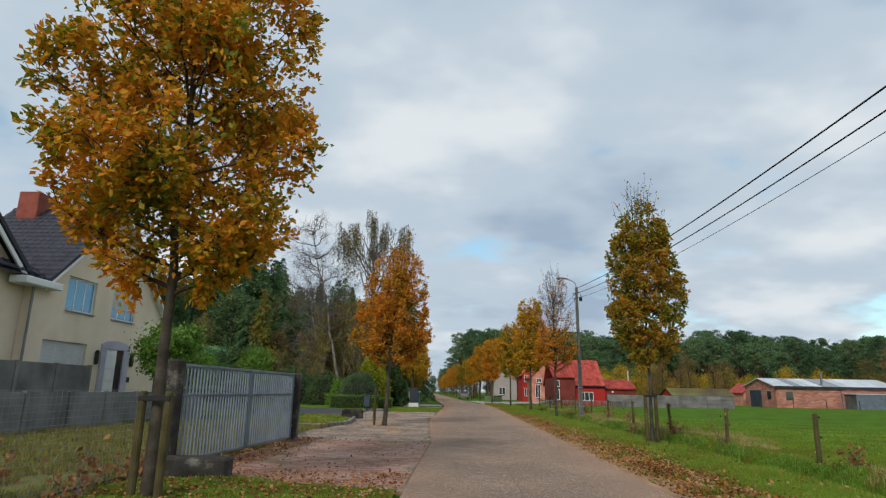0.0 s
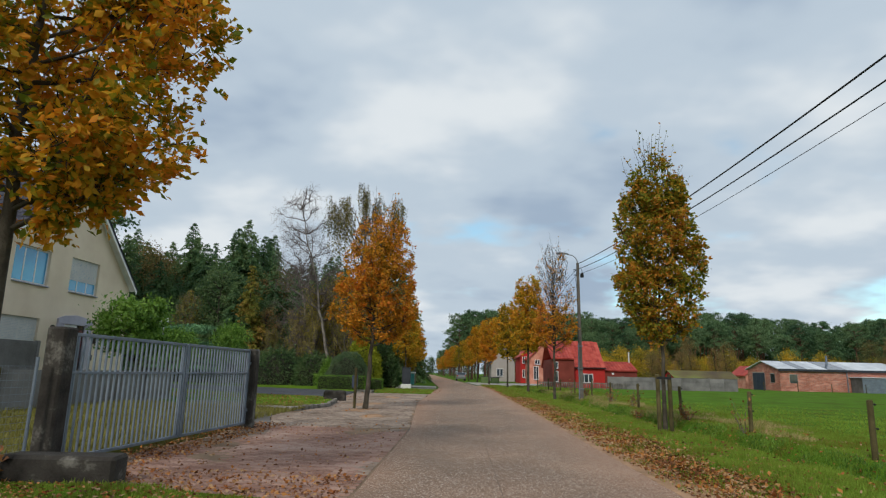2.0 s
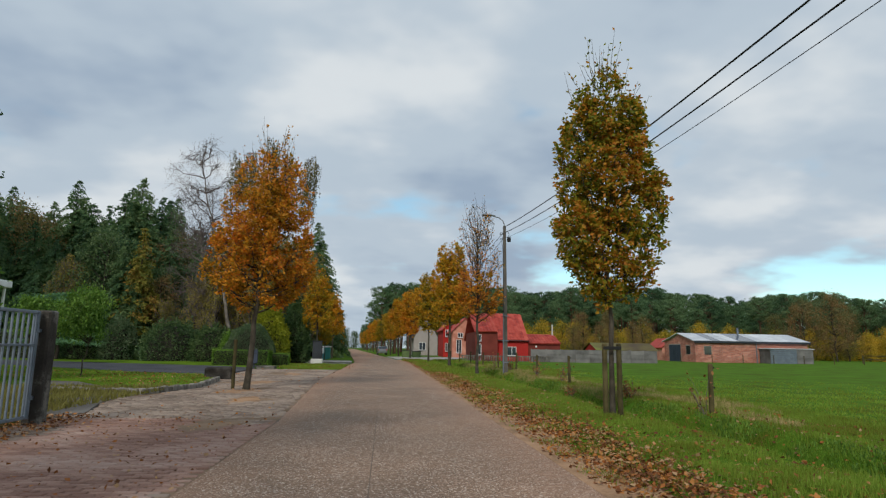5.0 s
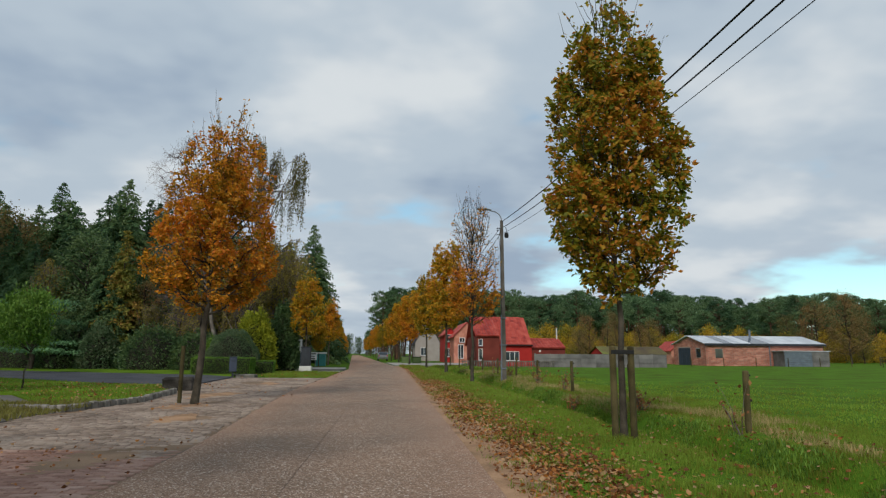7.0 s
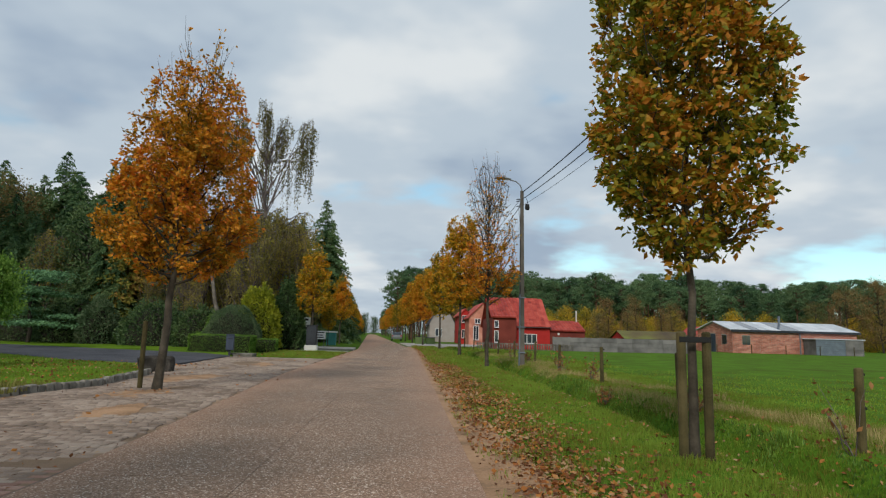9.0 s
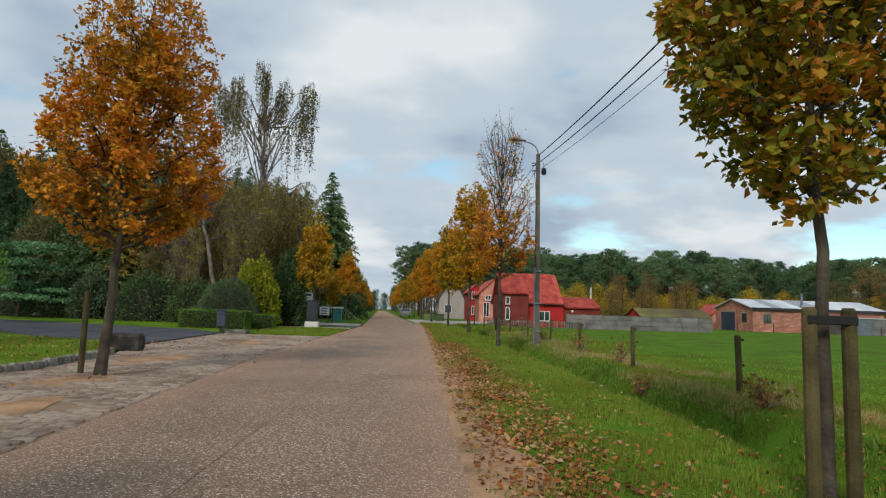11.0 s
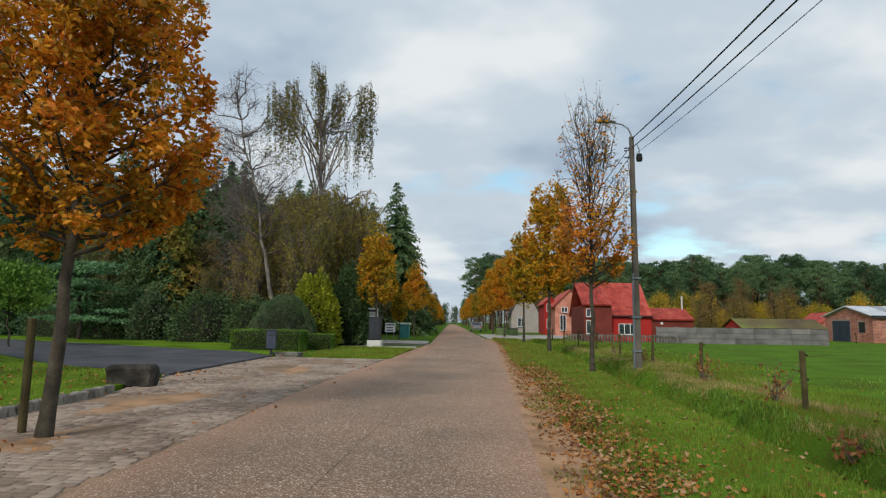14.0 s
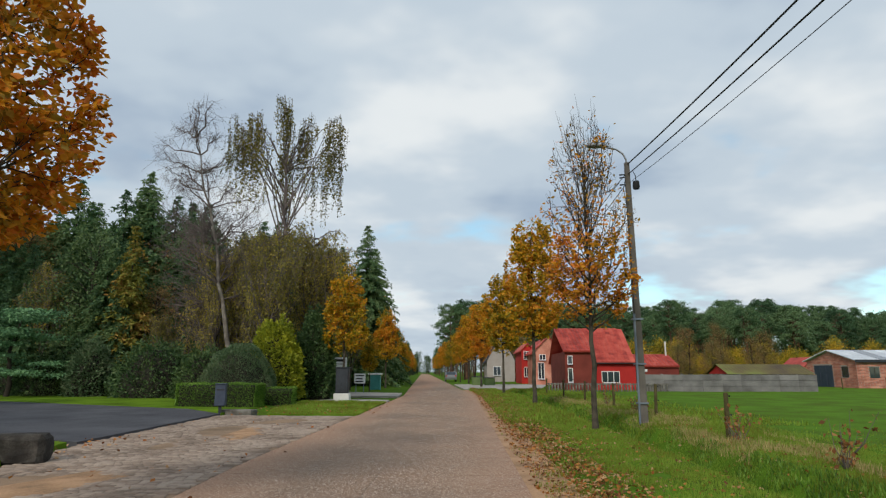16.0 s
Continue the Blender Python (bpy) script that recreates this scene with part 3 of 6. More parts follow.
# ---- trees ----
def street_tree_meshes(h, cb, R, trunk_r, nleaf, leaf, mat, shape, dense, lean=0.0, nlimb=40, split=False, steep=1.0, shoots=0, fill=0.15):
    """Trunk, limbs and crown of an upright street tree. shape: (height, radius) shares of the crown's outline; dense: (height, share) of its leaves."""
    su, sr = zip(*shape)
    du, dd = zip(*dense)

    def env(z):
        return R * np.interp((z - cb) / (h - cb), su, sr)
    trunk = wiggle((0, 0, -0.25), (lean, 0, h * 0.93), 14, 0.022)
    radii = trunk_r * (1 - 0.93 * np.linspace(0, 1, 14) ** 0.9)
    radii[0] *= 1.25
    runs, anchors, limb_of = [], [], []

    def spray(p, d, length, r0, levels):
        """A shoot with its own side twigs; leaves sit along all of them."""
        q = p + d / np.linalg.norm(d) * length
        off = np.array([lean * q[2] / h, 0.0])
        rad, lim = np.hypot(*(q[:2] - off)), env(q[2]) * rng.uniform(0.9, 1.08)
        if rad > lim:
            q[:2] = off + (q[:2] - off) * lim / rad
        m = (p + q) / 2 + rng.normal(size=3) * 0.03
        runs.append((np.array([p, m, q]), [r0, r0 * 0.7, r0 * 0.35]))
        anchors.append((m, q))
        if levels:
            for _ in range(4):
                f = rng.uniform(0.25, 1.0)
                spray(p * (1 - f) + q * f, d / np.linalg.norm(d) + rng.normal(size=3) * 0.75 + np.array([0, 0, 0.25]), rng.uniform(0.18, 0.42) * R / 1.5, r0 * 0.55, levels - 1)

    for i in range(nlimb):
        f = (i + 0.5) / nlimb
        z0 = cb - 0.12 + (h * 0.80 - cb) * f
        a = i * 2.399 + rng.normal() * 0.3
        z1 = min(cb + (h - cb) * 0.96, z0 + rng.uniform(0.8, 1.7) * (0.5 + 0.7 * f) * steep)
        rr = env(z1) * rng.uniform(0.7, 1.0)
        out = np.array([math.cos(a), math.sin(a), 0.0])
        base = np.array([np.interp(z0, trunk[:, 2], trunk[:, 0]), np.interp(z0, trunk[:, 2], trunk[:, 1]), z0])
        end = np.array([lean * z1 / h, 0, z1]) + out * rr
        mid = base * 0.5 + end * 0.5 + (out - np.array([0, 0, 0.45])) * 0.16 * rr
        t = np.linspace(0, 1, 7)[:, None]
        P = (1 - t) ** 2 * base + 2 * t * (1 - t) * mid + t ** 2 * end
        P[1:-1] += rng.normal(size=(5, 3)) * 0.03
        limb_of.append(len(runs))
        runs.append((P, np.linspace(trunk_r * 0.34 * (1 - 0.6 * f), 0.006, 7)))
        for k in range(7):
            p = P[rng.integers(1, 7)]
            spray(p, rng.normal(size=3) * 0.7 + out * 0.7 + np.array([0, 0, 0.6 * steep]), rng.uniform(0.25, 0.7) * R / 1.5, 0.009, 1)
    for i in range(shoots):
        a, u = i * 2.399, rng.uniform(0.72, 0.98)
        z = cb + (h - cb) * u
        p = np.array([lean * z / h, 0, z]) + np.array([math.cos(a), math.sin(a), 0]) * env(z) * rng.uniform(0.1, 0.85)
        q = p + np.array([math.cos(a) * rng.uniform(0.05, 0.35), math.sin(a) * rng.uniform(0.05, 0.35), rng.uniform(0.5, 1.3)])
        runs.append((np.array([p, (p + q) / 2 + rng.normal(size=3) * 0.03, q]), [0.007, 0.005, 0.0025]))
        anchors.append((p, q))
    A, B = np.array([a for a, _ in anchors]), np.array([b for _, b in anchors])
    w = np.interp((B[:, 2] - cb) / (h - cb), du, dd) * (0.15 + np.linalg.norm(B - A, axis=1))
    if shoots:
        w[-shoots:] = w.mean() * 0.4
    idx = rng.choice(len(A), nleaf, p=w / w.sum())
    t = rng.uniform(0.05, 1.05, nleaf)[:, None]
    P = A[idx] * (1 - t) + B[idx] * t + rng.normal(size=(nleaf, 3)) * 0.04 * (R / 1.5)
    along = (B - A)[idx]
    along /= np.linalg.norm(along, axis=1)[:, None] + 1e-6
    side = np.cross(along, np.array([[0.0, 0.0, 1.0]]) + rng.normal(size=(nleaf, 3)) * 0.3)
    D = along * 0.6 + side * rng.choice([-1.0, 1.0], nleaf)[:, None]
    # leaves of the finest twigs, in patches with gaps between them
    nf = int(nleaf * fill)
    z = cb + (h - cb) * rng.uniform(0.02, 0.97, nf)
    keep = rng.random(nf) < np.interp((z - cb) / (h - cb), du, dd)
    a = rng.uniform(0, 6.283, nf)
    rr = env(z) * np.sqrt(rng.uniform(0.1, 0.95, nf))
    Q = np.stack([lean * z / h + rr * np.cos(a), rr * np.sin(a), z], axis=1)
    keep &= np.array([noise.noise((p[0] * 1.9, p[1] * 1.9, p[2] * 1.9 + h)) > 0.0 for p in Q], dtype=bool)
    Q = Q[keep]
    P, D = np.vstack([P, Q]), np.vstack([D, rng.normal(size=(len(Q), 3))])
    return (mesh_from("trunk", *tube_arrays(trunk, radii, 10), (M["bark"],), True),
            [tubes("limb", runs[a:b], M["bark"], 4) for a, b in zip(limb_of, limb_of[1:] + [len(runs)])] if split else tubes("branching", runs, M["bark"], 3),
            leaf_mesh("crown", P, leaf, mat, 0.25, 0.6, 0.3, D))


def put_tree(name, meshes, at, label, rz=0.0, scale=1.0, group=""):
    ob = thing(name, label, "tree", at, rz, group)
    ob.scale = (scale, scale, scale)
    for n, me in zip(("trunk", "branching", "crown"), meshes):
        if isinstance(me, list):
            for limb in me:
                part("limb", limb, None, ob)
        elif me is not None:
            part(n, me, None, ob)
    return ob


ROUNDED = ((0, 0.25), (0.1, 0.66), (0.25, 0.95), (0.4, 1.0), (0.65, 0.92), (0.85, 0.66), (1, 0.3))
EGG = ((0, 0.3), (0.08, 0.66), (0.18, 0.9), (0.32, 1.0), (0.52, 0.96), (0.74, 0.78), (0.9, 0.58), (1, 0.3))
PEAR = ((0, 0.28), (0.1, 0.75), (0.22, 1.0), (0.36, 0.98), (0.55, 0.86), (0.75, 0.72), (0.9, 0.54), (1, 0.25))
FULL = ((0, 1.0), (0.85, 1.0), (1, 0.5))
T_L1 = street_tree_meshes(9.0, 2.75, 2.0, 0.10, 36000, 0.105, M["leaf_sun"], ROUNDED, FULL, -0.1, 46, True, shoots=20)
T_R1 = street_tree_meshes(7.5, 2.35, 1.24, 0.066, 25000, 0.098, M["leaf_olive"], EGG, FULL, 0.1, 50, True, shoots=46, fill=0.25)
T_L2 = street_tree_meshes(7.8, 2.45, 1.68, 0.11, 24000, 0.10, M["leaf_orange"], PEAR, ((0, 1.0), (0.5, 1.0), (0.8, 0.55), (1, 0.12)), 0.45, 46, True, 1.1, shoots=30)
T_R2 = street_tree_meshes(8.9, 2.75, 1.5, 0.09, 5600, 0.11, M["leaf_orange"], EGG, ((0, 1.0), (0.25, 0.8), (0.5, 0.12), (1, 0.02)), 0.0, 56, True, 1.8, shoots=24, fill=0.0)
T_R3 = street_tree_meshes(9.6, 3.1, 1.55, 0.12, 13000, 0.16, M["leaf_gold"], EGG, FULL)
T_GO = street_tree_meshes(9.0, 2.9, 1.6, 0.11, 10000, 0.18, M["leaf_gold"], ROUNDED, FULL, nlimb=30)
T_GY = street_tree_meshes(7.4, 2.5, 1.3, 0.09, 7500, 0.155, M["leaf_gold"], PEAR, ((0, 1.0), (0.6, 0.9), (1, 0.2)), nlimb=30, shoots=12)
put_tree("street_tree", T_L1, (-4.95, 8.35, 0), "young hornbeam with olive and rust autumn leaves, staked", 20)
put_tree("street_tree", T_R1, (4.9, 19.3, 0), "slim oval hornbeam with olive autumn leaves between two stakes", 70)
put_tree("street_tree", T_L2, (-4.15, 26.3, -0.02), "orange autumn hornbeam beside a single stake", 0)
put_tree("street_tree", T_R2, (5.0, 38.6, 0), "half-bare hornbeam with orange leaves low down", 10)
put_tree("street_tree", T_R3, (4.95, 52.0, 0), "tall olive-green autumn hornbeam in the verge", 40)
for i, (x, y) in enumerate(((4.4, 66), (3.4, 85), (2.3, 102), (1.2, 118), (0.2, 134), (-0.8, 150), (-2, 168), (-3.2, 188), (-4.6, 210), (-6.2, 236), (-7.9, 262), (-9.6, 290), (-11.5, 320))):
    put_tree("street_tree", T_GO, (x, y, 0), "golden-orange autumn street tree in the verge", i * 77, (1.0, 1.0, 1.04, 0.9, 0.95, 0.9)[i % 6], "golden trees along the road")
for i, (x, y) in enumerate(((-5.2, 55), (-6.45, 84), (-6.0, 70), (-7.7, 101), (-8.8, 118), (-9.9, 136), (-11.2, 156), (-12.6, 178), (-14.2, 204), (-16, 232), (-17.8, 262), (-19.8, 294), (-22, 328))):
    put_tree("street_tree", T_GY, (x, y, 0), "small golden street tree on the grass strip", i * 61, (1.0, 1.08, 0.6, 1.05, 1.1)[i % 5], "golden trees along the road")


def conifer_meshes(h, R, base, mat, nwhorl=30, droop=0.35, bark="dark_bark", spray=1.0, power=0.85):
    """A spruce: whorls of drooping boughs hung with needle sprays."""
    trunk = np.array([(0, 0, -0.3), (0, 0, h * 0.5), (0, 0, h)])
    P, D, S = [], [], []
    for i in range(nwhorl):
        u = i / (nwhorl - 1)
        z = base + (h - base) * u ** 0.92
        L0 = R * (1 - u) ** power + 0.12
        for b in range(11 if u < 0.75 else 7):
            a = rng.uniform(0, 6.28)
            L = L0 * rng.uniform(0.5, 1.15)
            lift = rng.uniform(-0.3, 0.3) * (1 if u < 0.95 else 0.3)
            out, across = np.array([math.cos(a), math.sin(a), 0.0]), np.array([-math.sin(a), math.cos(a), 0.0])
            ns = max(4, int(L / 0.10))
            f = ((np.arange(ns) + rng.uniform(0.2, 1, ns)) / ns)[:, None]
            p = np.array([0, 0, z + lift]) + out * L * f + np.array([0, 0, 1.0]) * (0.25 * L * (f - f * f) - droop * L * f * f)
            for side, dip in ((-0.9, -0.3), (0.9, -0.3), (0.1, -0.75)):
                P.append(p + rng.normal(size=(ns, 3)) * 0.06)
                D.append(np.tile(out * 0.7 + across * side + np.array([0, 0, dip]), (ns, 1)))
                S.append(np.full(ns, (0.20 + 0.16 * (1 - u)) * spray))
    return (mesh_from("trunk", *tube_arrays(trunk, [h * 0.013, h * 0.008, 0.01], 6), (M[bark],), True), None,
            leaf_mesh("crown", np.vstack(P), np.concatenate(S), mat, 0.1, 0.42, 0.25, np.vstack(D)))


def veil_tree_meshes(h, R, bare, nlimb, strands, leaf, mat, bark="twig", per=16):
    """A light tree whose arching limbs carry hanging strands of leaves."""
    trunk = wiggle((0, 0, -0.3), (rng.normal() * 0.5, 0.2, h * 0.92), 9, 0.1)
    runs, P = [], []
    for i in range(nlimb):
        a, f = i * 2.399, rng.uniform(bare, 0.9)
        b = np.array([np.interp(f * h, trunk[:, 2], trunk[:, k]) for k in (0, 1)] + [f * h])
        r = R * rng.uniform(0.35, 1.0) * (1.15 - 0.6 * f)
        e = b + np.array([math.cos(a) * r, math.sin(a) * r, rng.uniform(0.4, 1.0) * (h - f * h) * 0.8])
        limb = wiggle(b, e, 6, 0.1)
        runs.append((limb, np.linspace(0.05, 0.012, 6)))
        for k in range(strands):
            p = limb[rng.integers(2, 6)]
            q = p + np.array([rng.normal() * 0.35, rng.normal() * 0.35, -rng.uniform(0.5, 2.0)])
            m = (p + q) / 2 + rng.normal(size=3) * 0.12 + np.array([0, 0, 0.3])
            runs.append((np.array([p, m, q]), [0.012, 0.008, 0.004]))
            t = rng.uniform(0.1, 1, per)[:, None]
            P.append((1 - t) ** 2 * p + 2 * t * (1 - t) * m + t ** 2 * q + rng.normal(size=(per, 3)) * 0.10)
    return (mesh_from("trunk", *tube_arrays(trunk, np.linspace(0.10, 0.02, 9), 6), (M["dark_bark"],), True), tubes("branching", runs, M[bark], 3),
            leaf_mesh("crown", np.vstack(P), leaf, mat, 0.7, 0.5))


def clump_tree_meshes(h, bare, R, nclump, per, leaf, mat, bark, clump=0.9, flatten=0.6):
    """A tree with clumps of foliage at the ends of its limbs, and gaps between."""
    trunk = wiggle((0, 0, -0.3), (rng.normal() * 0.5, rng.normal() * 0.5, h * 0.95), 9, 0.12)
    runs, P = [], []
    for i in range(nclump):
        z = bare * h + (h * 0.97 - bare * h) * (i / max(1, nclump - 1))
        u = (z - bare * h) / (h - bare * h)
        a = i * 2.399 + rng.normal() * 0.4
        rr = R * (0.45 + 0.55 * math.sin(math.pi * min(1, 0.25 + 0.75 * u))) * rng.uniform(0.4, 1.0)
        b = np.array([np.interp(z - 1, trunk[:, 2], trunk[:, 0]), np.interp(z - 1, trunk[:, 2], trunk[:, 1]), max(bare * h * 0.8, z - rng.uniform(0.6, 1.6))])
        e = np.array([rr * math.cos(a), rr * math.sin(a), z])
        runs.append((wiggle(b, e, 4, 0.1), [h * 0.005, h * 0.004, h * 0.003, h * 0.0015]))
        c = clump * rng.uniform(0.7, 1.3)
        q = rng.normal(size=(per, 3)) * np.array([[c, c, c * flatten]]) * 0.55
        P.append(q + e)
    return (mesh_from("trunk", *tube_arrays(trunk, np.linspace(h * 0.014, h * 0.004, 9), 6), (M[bark],), True), tubes("branching", runs, M[bark], 4),
            leaf_mesh("crown", np.vstack(P), leaf, mat, 0.0, 0.5))


SPRUCE = [conifer_meshes(15, 3.5, 1.0, M["needle"], 34, 0.3, spray=1.15, power=0.65), conifer_meshes(13.0, 3.3, 0.6, M["needle"], 30, 0.3, spray=1.15, power=0.6), conifer_meshes(16, 3.6, 2.0, M["needle"], 34, 0.35, spray=1.15, power=0.7)]
BROAD = [conifer_meshes(9.5, 2.9, 0.2, M["needle"], 26, 0.45, power=0.6), conifer_meshes(8.0, 2.5, 0.2, M["leaf_dark"], 24, 0.5, power=0.55)]
BIG = conifer_meshes(18, 4.6, 1.2, M["needle"], 38, 0.28, spray=1.25, power=0.7)
GOLDEN = conifer_meshes(11.5, 2.3, 0.3, M["needle_gold"], 30, 0.3, power=0.75)
VEIL = [veil_tree_meshes(10.5, 2.6, 0.2, 34, 14, 0.13, M["leaf_veil"]), veil_tree_meshes(8.5, 2.3, 0.15, 28, 14, 0.13, M["leaf_veil"])]
PINE = [clump_tree_meshes(15, 0.58, 3.4, 40, 170, 0.30, M["pine_needle"], "pine_bark", 0.72, 0.42), clump_tree_meshes(13.5, 0.52, 3.5, 40, 170, 0.30, M["pine_needle"], "pine_bark", 0.75, 0.42), clump_tree_meshes(16.0, 0.62, 3.2, 36, 170, 0.30, M["pine_needle"], "pine_bark", 0.75, 0.42)]
BROWN = [clump_tree_meshes(10, 0.12, 2.8, 40, 170, 0.20, M["leaf_brown"], "dark_bark", 0.95, 0.8), clump_tree_meshes(12, 0.15, 2.6, 44, 160, 0.20, M["leaf_brown"], "dark_bark", 0.95, 0.8)]
GREEN = [clump_tree_meshes(11, 0.1, 2.9, 44, 200, 0.20, M["leaf_dark"], "dark_bark", 1.0, 0.75), clump_tree_meshes(13, 0.12, 2.7, 46, 190, 0.22, M["leaf_dark"], "dark_bark", 1.0, 0.75)]
SHRUB = [clump_tree_meshes(4.2, 0.05, 1.7, 24, 110, 0.22, M["leaf_yellow"], "dark_bark", 0.75, 0.9), clump_tree_meshes(5.5, 0.08, 1.8, 26, 110, 0.22, M["leaf_yellow"], "dark_bark", 0.8, 0.9)]


def scatter_wood():
    """The wood beside the garden, and the pine belt beyond the meadow."""
    for i in range(150):
        x = -12 - 50 * (i * 0.618 % 1)
        y = 61 + 30 * (i * 0.7548 % 1) - 0.10 * (x + 12)
        y += rng.uniform(-2, 2)
        k = rng.random()
        near = y < 68
        brown = k > (0.8 if x > -24 else 0.93)
        kind, label, name = ((BROWN[i % 2], "brown autumn tree among the spruces", "autumn_tree") if brown else
                             (SPRUCE[i % 3], "dark green spruce in the dense wood", "spruce_tree"))
        put_tree(name, kind, (x, y, 0), label, rng.uniform(0, 360), (rng.uniform(0.5, 0.68) if near else rng.uniform(0.82, 1.0)) * (1.0 if x > -22 else 1.28), "wood beside the garden")
    for i in range(70):
        x = -11 - 48 * (i * 0.618 % 1)
        y = 60 + 16 * (i * 0.7548 % 1) - 0.10 * (x + 12)
        kind, label, name = ((VEIL[i % 2], "brown autumn tree at the wood's edge", "autumn_tree") if i % 5 == 0 or (x > -17 and i % 2) else
                             (GREEN[i % 2], "dark green broad tree at the wood's edge", "evergreen_tree") if i % 5 == 3 else (BROAD[i % 2], "broad drooping dark spruce at the wood's edge", "spruce_tree"))
        put_tree(name, kind, (x, y, 0), label, rng.uniform(0, 360), rng.uniform(0.55, 0.88) * (1.0 if x > -22 else 1.3), "wood beside the garden")
    for i in range(46):
        y = 106 + i * 7
        x = -8.6 + bend(y) - rng.uniform(0, 5)
        put_tree("spruce_tree", SPRUCE[i % 3], (x, y, 0), "dark spruce standing along the road", rng.uniform(0, 360), rng.uniform(0.75, 1.05), "spruces along the road")
    for i in range(248):
        x = 2 + 245 * ((i * 0.618) % 1)
        y = 140 + 75 * (i * 0.7548 % 1) - 0.10 * max(0.0, x - 60)
        put_tree("pine_tree", PINE[i % 3], (x, y, 0), "dark Scots pine in the belt beyond the meadow", rng.uniform(0, 360), y / 150 * rng.uniform(0.86, 1.08), "pine belt beyond the meadow")
    for i in range(210):
        x = 10 + 200 * ((i * 0.618 + 0.3) % 1)
        y = 126 + 16 * (i * 0.7548 % 1) - 0.10 * max(0.0, x - 60)
        put_tree("shrub", SHRUB[i % 2], (x, y, 0), "yellow autumn shrub at the edge of the pines", rng.uniform(0, 360), rng.uniform(0.65, 1.35), "yellow shrubs before the pines")
    for x, y, k in ((-9.4, 88.5, 1.0), (-13.0, 92.0, 0.9), (-9.6, 96.5, 0.94), (-11.0, 104.0, 0.92), (-14.0, 83.0, 0.76), (-13.5, 76.5, 0.62)):
        put_tree("spruce_tree", BIG, (x, y, 0), "tall broad dark spruce beside the road", y * 7, k, "broad spruces beside the road")
    for x, y, k, m in ((-9.5, 55.2, 1.0, 0), (-7.4, 59.0, 0.95, 0), (-10.9, 57.6, 1.02, 0), (-8.6, 59.8, 1.1, 0), (-12.2, 59.3, 1.05, 0), (-12.6, 60.2, 1.1, 1), (-8.6, 65.0, 1.1, 0), (-13.9, 58.6, 0.95, 0), (-14.8, 60.0, 0.85, 1), (-11.5, 66.0, 1.1, 0), (-7.9, 72.0, 0.9, 1), (-16.8, 62.0, 0.9, 1)):
        put_tree("autumn_tree", VEIL[m], (x, y, 0), "light tree with hanging olive-brown leaves below the birches", y * 11, k, "fading trees below the birches")
    put_tree("golden_cypress", GOLDEN, (-21.7, 62.0, 0), "tall garden conifer of yellow-green and rust needles", 0)
    for x, y, k in ((-36.0, 55.5, 1.32), (-38.6, 58.0, 1.2)):
        put_tree("pine_tree", PINE[2], (x, y, 0), "tall dark pine standing behind the cream house", y * 3, k)
    for x, y, k in ((-0.6, 141, 1.0), (2.4, 146, 1.02), (5.2, 140, 0.95), (8.0, 148, 1.0)):
        put_tree("pine_tree", PINE[int(y) % 3], (x, y, 0), "tall Scots pine standing over the road", y * 3, k, "pines along the road")
    for i in range(34):
        y = 152 + i * 7
        put_tree("pine_tree", PINE[i % 3], (bend(y) + 6.0 + rng.uniform(0, 9), y, 0), "Scots pine standing along the road", rng.uniform(0, 360), rng.uniform(0.7, 0.95), "pines along the road")
    for i in range(26):
        x, y = -52 + i * 2.4, 330 + 60 * (i * 0.618 % 1)
        put_tree("evergreen_tree", GREEN[i % 2], (x, y, 0), "distant dark tree closing the end of the road", rng.uniform(0, 360), rng.uniform(0.7, 1.0), "distant trees")
    for i in range(200):
        x, y = 10 + 240 * (i * 0.618 % 1), 216 + 14 * (i * 0.7548 % 1)
        put_tree("evergreen_tree", GREEN[i % 2], (x, y, 0), "dark undergrowth tree deep in the pine belt", i * 50, rng.uniform(0.95, 1.2), "pine belt beyond the meadow")
    for i in range(30):
        x, y = 2 + 26 * (i * 0.618 % 1) + bend(120), 112 + 26 * (i * 0.7548 % 1)
        if x > 6.5:
            put_tree("autumn_tree", BROWN[i % 2], (x, y + 14, 0), "brown-green tree behind the houses", i * 50, rng.uniform(0.5, 0.8), "trees behind the houses")
    for x, y, s in ((36, 120, 0.6), (39, 124, 0.75), (42, 121, 0.65), (45, 125, 0.8), (49, 122, 0.6), (53, 126, 0.7), (82, 118, 1.15), (87, 116, 1.1), (92, 119, 0.95), (78, 121, 0.9)):
        put_tree("autumn_tree", BROWN[int(x) % 2], (x, y, 0), "large brown-green autumn tree at the wood's edge", x * 9, s)


scatter_wood()


# ---- stakes, gate and garden fence ----
def stake_mesh(h, r=0.05, lean=0.0):
    P = np.array([(0, 0, -0.3), (lean * 0.5, 0, h * 0.5), (lean, 0, h - 0.02), (lean, 0, h)])
    V, F = tube_arrays(P, [r, r, r * 0.98, r * 0.7], 10)
    cap = len(V)
    V = np.vstack([V, [[lean, 0, h]]])
    F = [(a, b, c, d) for a, b, c, d in F] + [(cap - 10 + j, cap - 10 + (j + 1) % 10, cap, cap) for j in range(10)]
    me = bpy.data.meshes.new("stake")
    me.from_pydata(V.tolist(), [], [f if f[2] != f[3] else f[:3] for f in F])
    me.materials.append(M["stake"])
    return me


